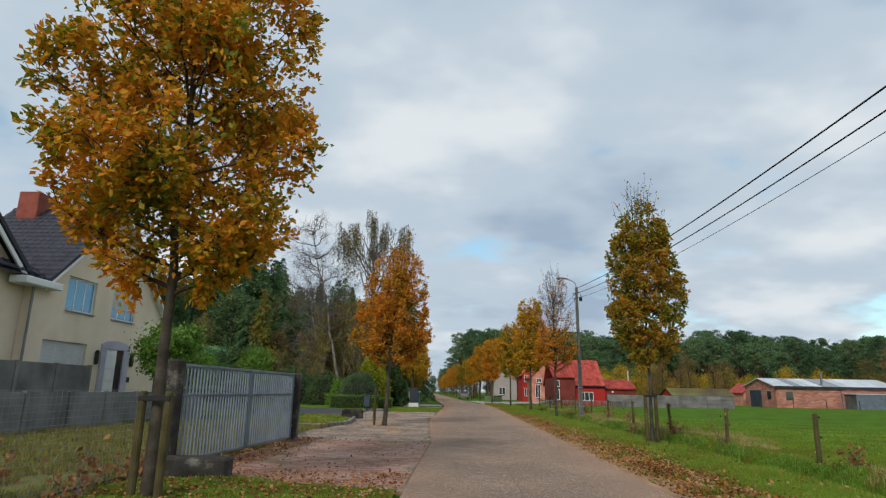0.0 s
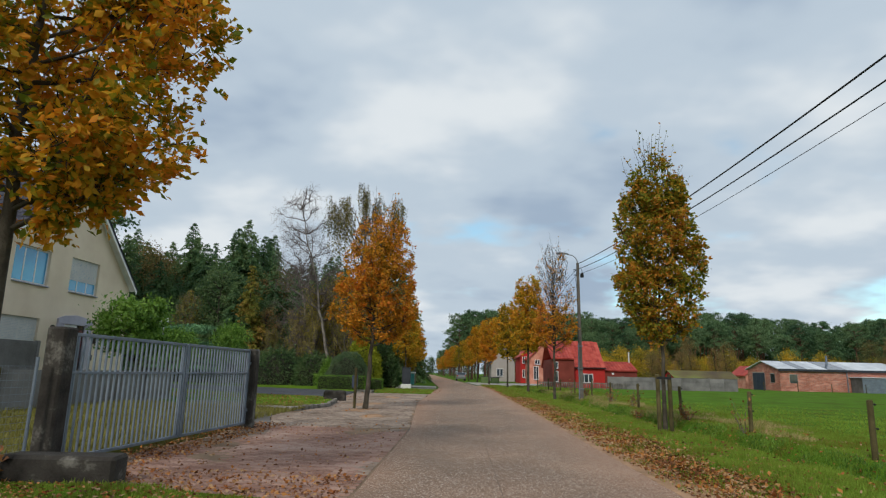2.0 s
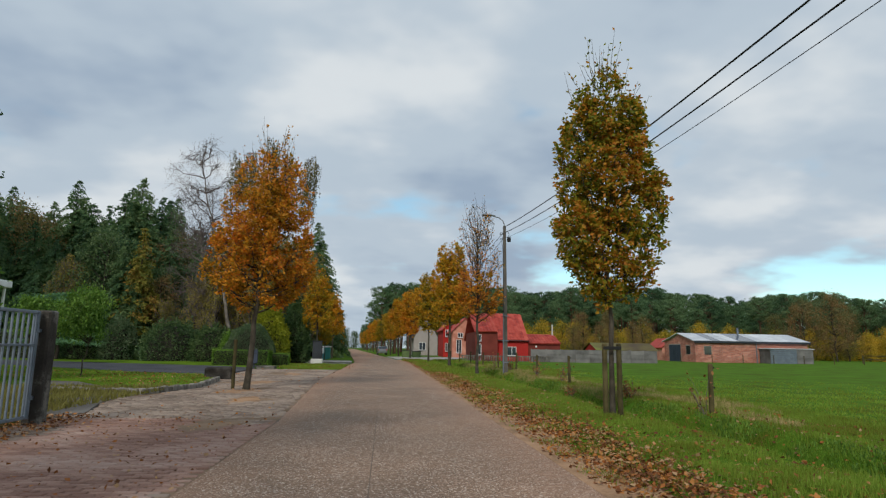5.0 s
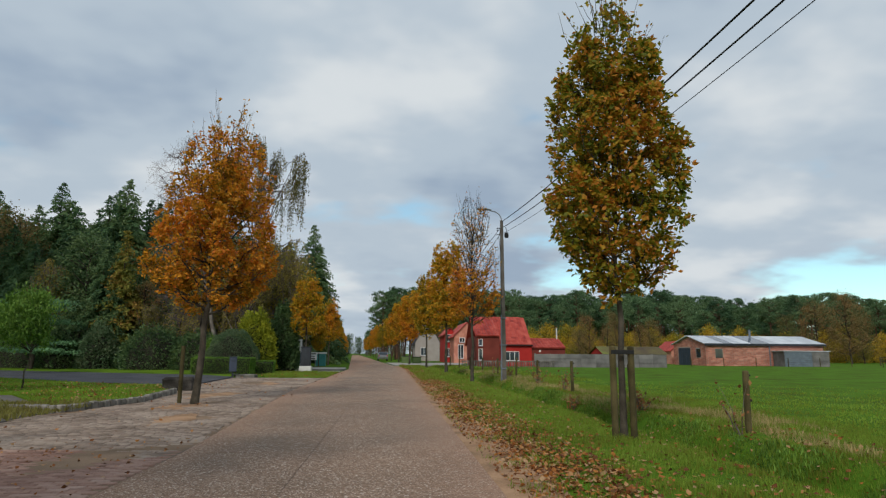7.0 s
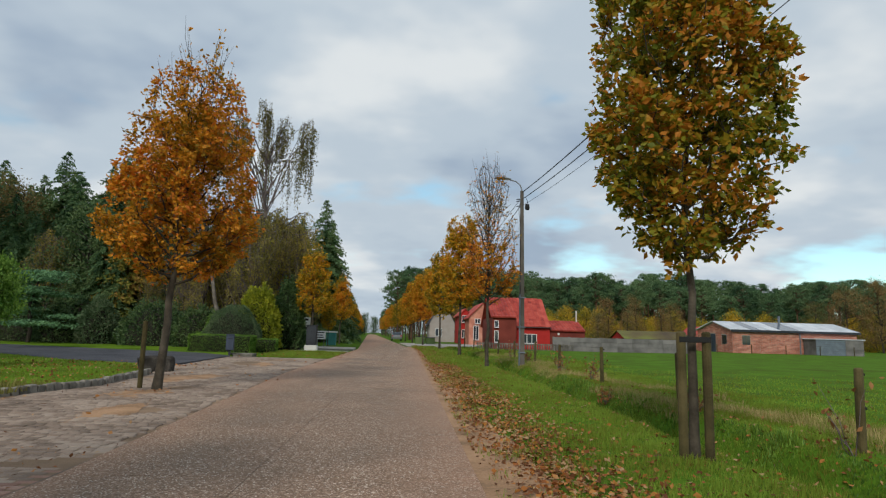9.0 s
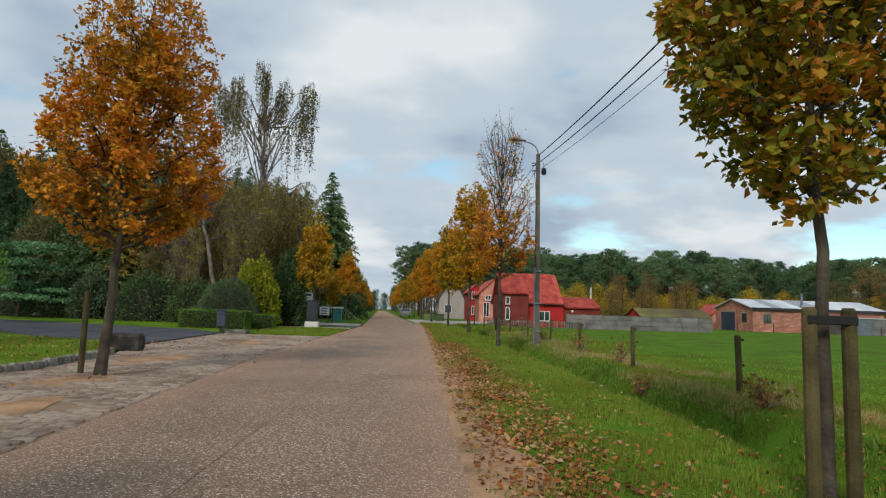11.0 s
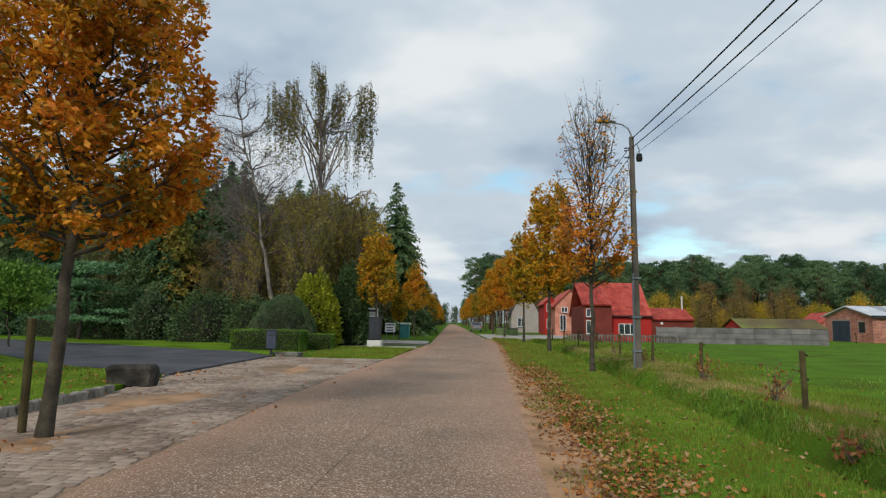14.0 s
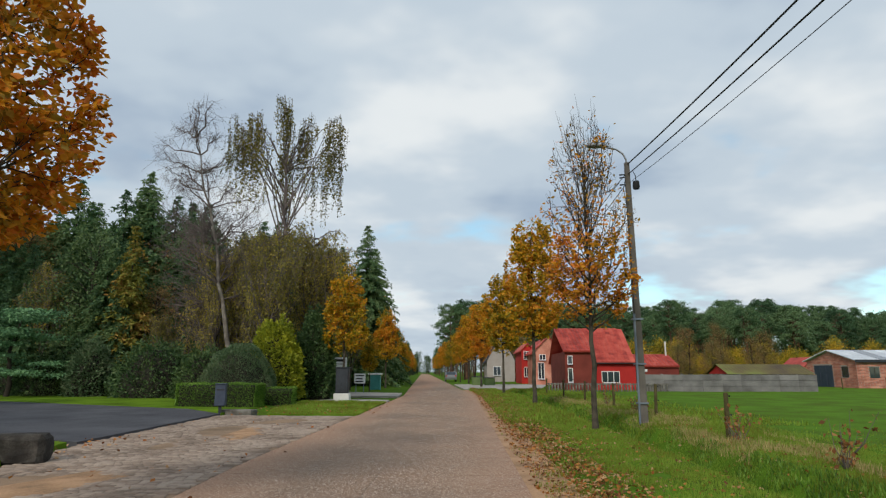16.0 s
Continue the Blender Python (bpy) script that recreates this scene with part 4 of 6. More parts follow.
def stake_pair(x, y, dx, h, label, two=True):
    ob = thing("tree_stake", label, "stake", (x, y, 0))
    s = stake_mesh(h, 0.055)
    part("post", s, None, ob, at=(-dx, -0.02, 0))
    if two:
        part("post", s, None, ob, at=(dx, -0.02, 0), rot=(0, 0, 40))
        bm = box_bm(-dx - 0.04, dx + 0.04, -0.075, -0.055, h - 0.13, h - 0.06, 0.006)
        part("strap", bm, M["rubber"], ob, "black rubber tree strap")
    return ob


stake_pair(-4.95, 8.25, 0.175, 1.38, "pair of weathered tree stakes with a black strap")
stake_pair(4.87, 19.2, 0.155, 1.50, "pair of weathered stakes tied to a young tree")
stake_pair(-4.58, 26.5, 0.0, 1.52, "single weathered wooden stake beside a tree", False)


def gate_post(x, y, h, label):
    ob = thing("gate_post", label, "post", (x, y, 0))
    part("shaft", box_bm(-0.14, 0.14, -0.14, 0.14, -0.3, h, 0.03), M["lichen_stone"], ob)
    for z in (0.4, 1.5):
        part("hinge_pin", box_bm(-0.03, 0.03, 0.141 if y < 14 else -0.2, 0.2 if y < 14 else -0.141, z, z + 0.06, 0.006), M["galv"], ob)


gate_post(-6.05, 11.0, 1.92, "mossy square concrete gate post with a low block")
gate_post(-5.68, 17.72, 1.88, "mossy square concrete gate post beside paving")


def gate_leaf(y0, x0, y1, x1, z0, z1, bars):
    ln = math.hypot(x1 - x0, y1 - y0)
    ob = thing("gate", "closed galvanised steel gate leaf with upright bars", "gate", (x0, y0, 0), math.degrees(math.atan2(y1 - y0, x1 - x0)), "leaves of the steel gate")
    part("hinge_stile", box_bm(0.0, 0.06, -0.03, 0.03, z0, z1, 0.006), M["galv"], ob)
    part("closing_stile", box_bm(ln - 0.06, ln, -0.03, 0.03, z0, z1, 0.006), M["galv"], ob)
    for n, za in (("top_rail", z1 - 0.05), ("bottom_rail", z0), ("middle_rail", z0 + (z1 - z0) * 0.67)):
        part(n, box_bm(0.062, ln - 0.062, -0.022, 0.022, za, za + (0.05 if n != "middle_rail" else 0.035), 0.006), M["galv"], ob)
    bar = bpy.data.meshes.new("bar")
    bm = box_bm(-0.013, 0.013, -0.017, 0.017, z0 + 0.051, z1 - 0.051, 0.004)
    bm.to_mesh(bar)
    bm.free()
    bar.materials.append(M["galv"])
    for i in range(bars):
        part("bar", bar, None, ob, at=(0.06 + (ln - 0.12) * (i + 0.5) / bars, 0.0, 0))
    return ob


gate_leaf(11.22, -6.04, 14.44, -5.87, 0.1, 1.86, 23)
gate_leaf(14.48, -5.87, 17.52, -5.69, 0.1, 1.86, 22)


def concrete_block():
    bm = box_bm(-0.68, 0.68, -0.2, 0.2, -0.2, 0.34, 0.04)
    for v in bm.verts:
        v.co += Vector(noise.noise_vector(v.co * 4)) * 0.02
    me = bpy.data.meshes.new("culvert_block")
    bm.to_mesh(me)
    bm.free()
    me.materials.append(M["lichen_stone"])
    ob = new("culvert_block", me)
    ob.matrix_basis = pose(-5.35, 10.35, 0, 0, 0, 4)
    tagged(ob, "dark weathered concrete block at the gate's foot", "concrete block")


concrete_block()


def mesh_fence():
    ob = thing("wire_fence", "green plastic-coated wire mesh fence along the garden", "fence", (-6.1, 10.8, 0), 0)
    for i, y in enumerate((-0.15, -12.5)):
        part("fence_post", tubes("fence_post", [(np.array([(0, y, -0.3), (0, y, 0.8), (0, y, 1.5)]), [0.022, 0.022, 0.022])], M["galv"], 8), None, ob)
    for i in range(16):
        z = 0.06 + i * 0.088
        part("wire", tubes("wire", [(np.array([(0.0, -0.1, z), (0.0, -6, z - 0.02), (0.0, -12.5, z)]), [0.0022] * 3)], M["galv"], 4), None, ob)
    runs = [(np.array([(0, -0.15 - i * 0.1, 0.06), (0, -0.15 - i * 0.1, 0.7), (0, -0.15 - i * 0.1, 1.38)]), [0.0014] * 3) for i in range(120)]
    tagged(part("mesh", tubes("mesh", runs, M["galv"], 3), None, ob), "upright wires of the mesh", "", "", "stuff")


mesh_fence()


def garden_wall(name, x, y0, y1, h, label, panels):
    ob = thing(name, label, "wall", (x, y0, 0))
    ln = (y1 - y0) / panels
    for i in range(panels):
        part("panel", box_bm(-0.03, 0.03, i * ln + 0.07, (i + 1) * ln - 0.07, -0.2, h, 0.008), M["grey_concrete"], ob)
        part("upright", box_bm(-0.07, 0.07, i * ln - 0.068, i * ln + 0.068, -0.2, h + 0.03, 0.01), M["grey_concrete"], ob)
    part("upright", box_bm(-0.07, 0.07, y1 - y0 - 0.068, y1 - y0 + 0.068, -0.2, h + 0.03, 0.01), M["grey_concrete"], ob)


garden_wall("concrete_wall", -15.9, 8.0, 24.35, 2.2, "tall grey concrete panel garden wall", 8)
garden_wall("low_concrete_wall", -13.4, 15.5, 29.5, 1.22, "low grey concrete panel wall before the house", 7)


# ---- house beside the gate ----
def tile_field(origin, along, up, w, h, pitch=(0.30, 0.34)):
    """Courses of curved tiles, lapped, over a rectangle; origin is its lower corner."""
    o, a, b = Vector(origin), Vector(along).normalized(), Vector(up).normalized()
    n = a.cross(b).normalized()
    if n.z < 0:
        n = -n
    nc, nr = max(1, int(w / pitch[0])), max(1, int(h / pitch[1]))
    V, F = [], []
    for r in range(nr):
        for c in range(nc):
            k = len(V)
            for s, lift in ((0.0, 0.045), (1.1, 0.012)):
                for u, hgt in ((0.0, 0.0), (0.3, 0.035), (0.62, 0.02), (1.0, 0.0)):
                    V.append(o + a * ((c + u) * w / nc) + b * min(h, (r + s) * h / nr) + n * (lift + hgt))
            for u in (0.0, 1.0):
                V.append(o + a * ((c + u) * w / nc) + b * (r * h / nr) + n * 0.0)
            F += [(k + i, k + i + 1, k + 5 + i, k + 4 + i) for i in range(3)]
            F.append((k + 8, k + 9, k + 3, k + 0))
    return mesh_from("tiles", [tuple(v) for v in V], F)


def window_unit(parent, X, y0, y1, z0, z1, panes=2, glass="sky_sheen_glass", shutter=0.0, sill=True, face=1, axis="x"):
    """A framed window in a wall; face: which way it looks along its axis."""
    w, h = y1 - y0, z1 - z0
    ob = new("window")
    ob.parent = parent
    ob.matrix_basis = pose(X, y0, z0, 0, 0, 0) if axis == "x" else pose(y0, X, z0, 0, 0, -90) if face > 0 else pose(y1, X, z0, 0, 0, -90)
    if axis == "y":
        ob.matrix_basis = pose(y0, X, z0, 0, 0, 0) @ Matrix(((0, 1, 0, 0), (1, 0, 0, 0), (0, 0, 1, 0), (0, 0, 0, 1)))
    f = face
    bx = lambda a, b, *r, bevel=0.008: box_bm(min(a * f, b * f), max(a * f, b * f), *r, bevel)
    fr = bmesh.new()
    for r in ((0, w, 0, 0.06), (0, w, h - 0.06, h), (0, 0.06, 0.061, h - 0.061), (w - 0.06, w, 0.061, h - 0.061)):
        box_bm(min(-0.06 * f, 0.03 * f), max(-0.06 * f, 0.03 * f), *r, 0.0, fr)
    part("window_frame", fr, M["white_paint"], ob)
    for i in range(1, panes):
        part("mullion", bx(-0.05, 0.028, w * i / panes - 0.035, w * i / panes + 0.035, 0.072, h - 0.072), M["white_paint"], ob)
    for i in range(panes):
        part("pane", bx(0.004, 0.012, w * i / panes + 0.036, w * (i + 1) / panes - 0.036, 0.072, h - 0.072, bevel=0), M[glass], ob)
    if shutter:
        n = int(h * shutter / 0.06)
        for i in range(n):
            part("slat", bx(0.031, 0.05, 0.03, w - 0.03, h - (i + 1) * 0.06 + 0.006, h - i * 0.06, bevel=0.004), M["shutter"], ob)
    if sill:
        part("window_sill", bx(-0.02, 0.24, 0.0, w, -0.05, -0.004), M["stone_lilac"], ob)
    return ob


def cream_house():
    X, Y1, Y0, apex, foot, back = -17.5, 32.4, 23.15, 9.66, 5.45, -23.0
    ya = (Y0 + Y1) / 2
    ob = thing("house", "cream rendered house with dark tiled gables and white trim", "house")
    part("wall", prism_bm([(Y0 - 0.6, -0.3), (Y1 + 0.3, -0.3), (Y1 + 0.3, foot - 0.1), (ya, apex - 0.15), (Y0 - 0.3, foot - 0.1), (Y0 - 0.6, foot - 0.1)], X - 0.201, X - 8.5, "x"), M["render_cream"], ob)
    # piers and spandrels between the openings, then the gable above them
    for y0, y1, z0, z1 in ((Y0 - 0.6, Y1 + 0.3, -0.3, 1.48), (Y0 - 0.6, 23.6, 1.48, 4.5), (26.5, Y1 + 0.3, 1.48, 4.5), (23.6, 26.5, 3.19, 4.5),
                           (Y0 - 0.6, 24.6, 4.5, foot - 0.1), (26.62, 27.96, 4.5, 6.0), (30.0, Y1 + 0.3, 4.5, foot - 0.1), (24.6, 26.62, 5.95, 6.0)):
        part("wall_panel", box_bm(X - 0.2, X, y0, y1, z0, z1), M["render_cream"], ob)
    k = (apex - 0.15 - foot + 0.1) / (ya - Y0 + 0.3)
    part("wall_panel", prism_bm([(Y0 - 0.3, foot - 0.1), (24.6, foot - 0.1), (24.6, foot - 0.1 + k * (24.6 - Y0 + 0.3))], X - 0.2, X, "x"), M["render_cream"], ob)
    part("wall_panel", prism_bm([(30.0, foot - 0.1), (Y1 + 0.3, foot - 0.1), (30.0, foot - 0.1 + k * (Y1 + 0.3 - 30.0))], X - 0.2, X, "x"), M["render_cream"], ob)
    part("wall_panel", prism_bm([(24.6, 6.0), (30.0, 6.0), (30.0, foot - 0.1 + k * (Y1 + 0.3 - 30.0)), (ya, apex - 0.15), (24.6, foot - 0.1 + k * (24.6 - Y0 + 0.3))], X - 0.2, X, "x"), M["render_cream"], ob)
    part("wall", prism_bm([(10.0, -0.3), (Y0 - 0.61, -0.3), (Y0 - 0.61, 5.2), (17.4, 9.3), (12.2, 5.3), (10.0, 5.3)], X - 0.35, X - 8.5, "x"), M["render_cream"], ob)
    slope = math.hypot(ya - Y0, apex - foot)
    for sgn, y_e, nm in ((1, Y0 - 0.35, "roof"), (-1, Y1 + 0.35, "roof")):
        zz = foot - 0.30
        dy = (ya - y_e)
        poly = [(y_e, zz), (ya, apex), (ya, apex + 0.12), (y_e - 0.08 * sgn, zz + 0.06)]
        r = part(nm, prism_bm(poly, X + 0.35, back, "x"), M["dark_tile"], ob, "dark glazed tile roof")
        up = Vector((0, ya - y_e, apex + 0.10 - zz - 0.05))
        t = tile_field((X + 0.36 if sgn > 0 else X + 0.36, y_e - 0.06 * sgn, zz + 0.07), (-1, 0, 0), up, abs(back - X) + 0.3, up.length)
        tagged(part("tiling", t, M["dark_tile"], r), "dark glazed curved tiles", "", "", "stuff")
        d = 0.16
        part("bargeboard", prism_bm([(y_e - 0.02 * sgn, zz - d), (ya, apex - d), (ya, apex - 0.01), (y_e - 0.02 * sgn, zz - 0.01)], X + 0.30, X + 0.355, "x"), M["white_paint"], ob)
        part("soffit", prism_bm([(y_e, zz - 0.04), (ya, apex - 0.04), (ya, apex - 0.012), (y_e, zz - 0.012)], X + 0.29, X + 0.01, "x"), M["white_paint"], ob)
    # left wing roof slope, facing the road, and its gable trim
    r = part("wing_roof", prism_bm([(X + 0.1, 5.45), (back + 0.3, 9.1), (back + 0.3, 9.25), (X - 0.1, 5.65)], 9.5, Y0 - 0.2, "y"), M["dark_tile"], ob)
    up = Vector((back + 0.3 - X - 0.1, 0, 9.24 - 5.6))
    tagged(part("tiling", tile_field((X + 0.1, 9.5, 5.6), (0, 1, 0), up, Y0 - 0.2 - 9.5, up.length), M["dark_tile"], r), "dark glazed curved tiles", "", "", "stuff")
    part("bargeboard", prism_bm([(22.3, 5.15), (17.4, 9.35), (17.4, 9.5), (22.4, 5.3)], X - 0.05, X + 0.02, "x"), M["white_paint"], ob)
    part("gable_tiles", prism_bm([(22.5, 5.32), (17.4, 9.56), (12.2, 5.32), (12.2, 5.45), (17.4, 9.75), (22.6, 5.45)], X + 0.05, back, "x"), M["dark_tile"], ob)
    part("gutter_box", box_bm(X - 0.2, X + 0.5, 21.5, 23.6, 5.1, 5.38, 0.03), M["white_paint"], ob)
    part("downpipe", tubes("downpipe", [(np.array([(X + 0.08, 22.5, 0.0), (X + 0.08, 22.5, 3), (X + 0.08, 22.5, 5.1)]), [0.05] * 3)], M["lamp_grey"], 8), None, ob)
    part("chimney", box_bm(-22.2, -21.2, 26.9, 28.9, 8.0, 10.45, 0.03), M["chimney"], ob, "red brick chimney stack")
    window_unit(ob, X - 0.13, 24.61, 26.61, 4.51, 5.94, 3, "sky_sheen_glass")
    window_unit(ob, X - 0.13, 27.97, 29.99, 4.51, 5.99, 3, "sky_sheen_glass", 0.68)
    window_unit(ob, X - 0.13, 23.61, 26.49, 1.49, 3.18, 3, "sky_sheen_glass", 1.0)
    # door in its stone surround
    sur = bmesh.new()
    for r_ in ((27.54, 27.95, 0.6, 3.1), (29.4, 29.9, 0.6, 3.1)):
        box_bm(X - 0.02, X + 0.08, *r_, 0.012, sur)
    arch = [(27.54, 3.101), (29.9, 3.101), (29.9, 3.3), (29.4, 3.45), (28.7, 3.52), (28.0, 3.45), (27.54, 3.3)]
    prism_bm(arch, X - 0.02, X + 0.09, "x", sur)
    part("door_surround", sur, M["stone_lilac"], ob, "lilac painted stone door surround")
    door = part("front_door", box_bm(X - 0.01, X + 0.04, 27.96, 28.85, 0.6, 3.09, 0.01), M["white_paint"], ob, "white panelled front door")
    for z0, z1 in ((0.75, 1.5), (1.65, 2.1), (2.2, 2.95)):
        part("door_panel", box_bm(X + 0.041, X + 0.055, 28.08, 28.73, z0, z1, 0.006), M["white_paint"], door)
    part("side_light", box_bm(X - 0.01, X + 0.03, 28.86, 29.39, 0.6, 3.09, 0.005), M["glass"], ob)
    for y in (27.25, 30.2):
        part("wall_lamp", box_bm(X + 0.001, X + 0.12, y - 0.13, y + 0.13, 2.35, 3.0, 0.06), M["dark_bark"], ob, "dark oval wall lamp")
    part("letter_slot", box_bm(X + 0.001, X + 0.04, 29.98, 30.25, 1.6, 1.85, 0.01), M["anthracite"], ob)
    part("side_canopy", box_bm(X - 3.0, X + 1.3, 32.75, 34.6, 3.65, 3.95, 0.03), M["white_paint"], ob, "flat white canopy at the house's side")
    part("canopy_post", tubes("canopy_post", [(np.array([(X + 1.1, 34.4, 0), (X + 1.1, 34.4, 2), (X + 1.1, 34.4, 3.65)]), [0.06] * 3)], M["white_paint"], 8), None, ob)
    part("ridge", prism_bm([(ya - 0.14, apex + 0.06), (ya, apex + 0.22), (ya + 0.14, apex + 0.06)], X + 0.36, back, "x"), M["dark_tile"], ob)


cream_house()


# ---- garden edging, stone block, shrubs ----
def edging():
    ob = thing("stone_edging", "low edging of rough grey stone blocks round the lawn", "edging")
    pts = [(-9.0, 24.6), (-6.45, 24.05), (-5.72, 26.8), (-6.2, 30.9)]
    for (x0, y0), (x1, y1) in zip(pts, pts[1:]):
        ln = math.hypot(x1 - x0, y1 - y0)
        n = int(ln / 0.2)
        for i in range(n):
            f = (i + 0.5) / n
            me = rough_block(0.185, 0.15, 0.13, "cobble_edge")
            part("stone", me, None, ob, at=(x0 + (x1 - x0) * f, y0 + (y1 - y0) * f, rng.uniform(0.0, 0.03)), rot=(rng.uniform(-6, 6), rng.uniform(-8, 8), math.degrees(math.atan2(y1 - y0, x1 - x0)) + rng.uniform(-6, 6)))


def rough_block(lx, ly, lz, mat="old_concrete", rough=0.018, cuts=0):
    bm = box_bm(-lx / 2, lx / 2, -ly / 2, ly / 2, -0.08, lz, min(lx, ly, lz) * 0.16)
    if cuts:
        bmesh.ops.subdivide_edges(bm, edges=bm.edges, cuts=cuts, use_grid_fill=True)
    off = Vector(rng.uniform(-50, 50, 3))
    for v in bm.verts:
        v.co += Vector(noise.noise_vector(v.co * 5 + off)) * rough
    me = bpy.data.meshes.new("block")
    bm.to_mesh(me)
    bm.free()
    me.materials.append(M[mat])
    return me


M["cobble_edge"] = material("rough_grey_stone", [(0.096, 0.088, 0.072), (0.192, 0.176, 0.152), (0.288, 0.264, 0.232)], 3, 0.9, bump=0.5, per_object=0.4)
edging()
M["black_stone"] = material("black_stone", [(0.012, 0.010, 0.009), (0.03, 0.026, 0.022), (0.09, 0.08, 0.07)], 2.5, 0.9, bump=0.6)
rock = new("stone_block", rough_block(1.05, 0.5, 0.46, "black_stone", 0.05, 2))
rock.matrix_basis = pose(-6.5, 32.1, 0, 0, 0, 12)
tagged(rock, "dark rough stone block at the corner of the lawn", "stone block")
kerb = new("kerb_stone", rough_block(1.3, 0.45, 0.16, "old_concrete", 0.03, 1))
kerb.matrix_basis = pose(-7.0, 44.2, 0, 0, 0, -12)
tagged(kerb, "low weathered concrete kerb stone", "kerb stone")


def shell_points(n, rx, ry, rz, rough=0.0):
    """Points just over an uneven dome."""
    d = rng.normal(size=(n, 3))
    d[:, 2] = np.abs(d[:, 2])
    d /= np.linalg.norm(d, axis=1)[:, None]
    lump = np.array([1 + 0.10 * noise.noise(Vector(v) * 2.6) + rough * noise.noise(Vector(v) * 6.5) for v in d])[:, None]
    depth = 1 - np.abs(rng.normal(size=(n, 1))) * (0.05 + 0.4 * rough)
    return d * np.array([[rx, ry, rz]]) * lump * depth, d


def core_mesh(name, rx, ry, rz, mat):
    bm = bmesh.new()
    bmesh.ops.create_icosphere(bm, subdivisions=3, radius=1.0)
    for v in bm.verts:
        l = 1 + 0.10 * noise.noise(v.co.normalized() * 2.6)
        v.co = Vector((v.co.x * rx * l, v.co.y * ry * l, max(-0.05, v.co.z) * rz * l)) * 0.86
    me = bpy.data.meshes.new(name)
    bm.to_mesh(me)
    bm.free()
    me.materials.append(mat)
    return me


def dome_shrub(name, label, at, rx, ry, rz, n, leaf, mat, rough=0.0):
    ob = thing(name, label, "shrub", at, rng.uniform(0, 360))
    part("core", core_mesh("core", rx, ry, rz, M["shaded_inside"]), None, ob)
    P, D = shell_points(n, rx, ry, rz, rough)
    part("foliage", leaf_mesh("foliage", P, leaf, M[mat], 0.1, 0.5, 0.5, D), None, ob)
    return ob


def box_hedge(name, label, at, lx, ly, lz, n, leaf, mat, rz=0.0):
    ob = thing(name, label, "hedge", at, rz)
    part("core", box_bm(-lx / 2 + 0.05, lx / 2 - 0.05, -ly / 2 + 0.05, ly / 2 - 0.05, -0.05, lz - 0.05, 0.08), M["shaded_inside"], ob)
    u = rng.uniform(-0.5, 0.5, (n, 3)) * np.array([[lx, ly, 1]])
    u[:, 2] = rng.uniform(0, lz, n)
    side = rng.integers(0, 5, n)
    D = np.zeros((n, 3))
    for s, ax, val in ((0, 0, lx / 2), (1, 0, -lx / 2), (2, 1, ly / 2), (3, 1, -ly / 2), (4, 2, lz)):
        k = side == s
        u[k, ax] = val
        D[k, ax] = 1 if val > 0 else -1
    bump = np.array([noise.noise(Vector(p) * 1.7) for p in u])[:, None] * 0.06
    part("foliage", leaf_mesh("foliage", u + D * bump, leaf, M[mat], 0.05, 0.5, 0.6, D), None, ob)
    return ob


dome_shrub("topiary_dome", "clipped grey-green topiary dome with browned leaves", (-9.2, 49.9, 0.1), 1.85, 1.7, 2.68, 22000, 0.075, "leaf_sage")
box_hedge("box_hedge", "low clipped bright green box hedge", (-9.2, 47.9, 0), 3.6, 1.0, 1.0, 15000, 0.065, "leaf_green", -8)
box_hedge("box_hedge", "small clipped dark box hedge block", (-7.1, 49.6, 0), 1.3, 1.1, 0.8, 5000, 0.065, "leaf_green", 5)
dome_shrub("golden_conifer", "bushy yellow-green garden conifer", (-8.6, 53.4, 0.2), 1.55, 1.5, 3.9, 15000, 0.17, "leaf_lime", 0.2)
dome_shrub("dark_cypress", "tall dark green cypress beside the drive", (-7.0, 55.6, 0.2), 1.15, 1.1, 4.7, 13000, 0.17, "leaf_dark", 0.2)
dome_shrub("dark_cypress", "dark green cypress behind the golden conifer", (-12.0, 63.0, 0.2), 1.6, 1.5, 5.5, 11000, 0.18, "leaf_dark", 0.2)
for x, y, rx, rz, nm, lab, mat in (
        (-16.7, 57.0, 2.5, 3.2, "rhododendron", "dark glossy rhododendron on the lawn's edge", "leaf_dark"), (-13.4, 56.6, 2.1, 2.8, "rhododendron", "dark glossy rhododendron on the lawn's edge", "leaf_dark"),
        (-21.2, 57.8, 1.5, 3.2, "laurel_shrub", "rounded brownish-green shrub by the lawn", "leaf_sage"), (-24.4, 58.6, 1.9, 2.4, "rhododendron", "low dark rhododendron by the lawn", "leaf_dark"),
        (-11.3, 54.8, 1.6, 2.3, "laurel_shrub", "dark laurel shrub behind the topiary", "leaf_green"), (-19.0, 60.0, 1.7, 2.6, "rhododendron", "dark shrub at the back of the lawn", "leaf_dark"),
        (-30.5, 62.0, 2.4, 2.6, "rhododendron", "dark shrub at the back of the lawn", "leaf_dark"), (-35.0, 65.0, 2.6, 2.6, "rhododendron", "dark shrub at the back of the lawn", "leaf_dark"),
        (-10.4, 60.0, 2.2, 3.4, "laurel_shrub", "dark shrub below the birches", "leaf_dark")):
    dome_shrub(nm, lab, (x, y, 0), rx, rx * 0.85, rz, 9000, 0.17, mat, 0.28)
box_hedge("clipped_hedge", "tall clipped dark green hedge at the lawn", (-28.6, 59.6, 0), 6.0, 1.6, 2.3, 14000, 0.11, "leaf_dark", -18)


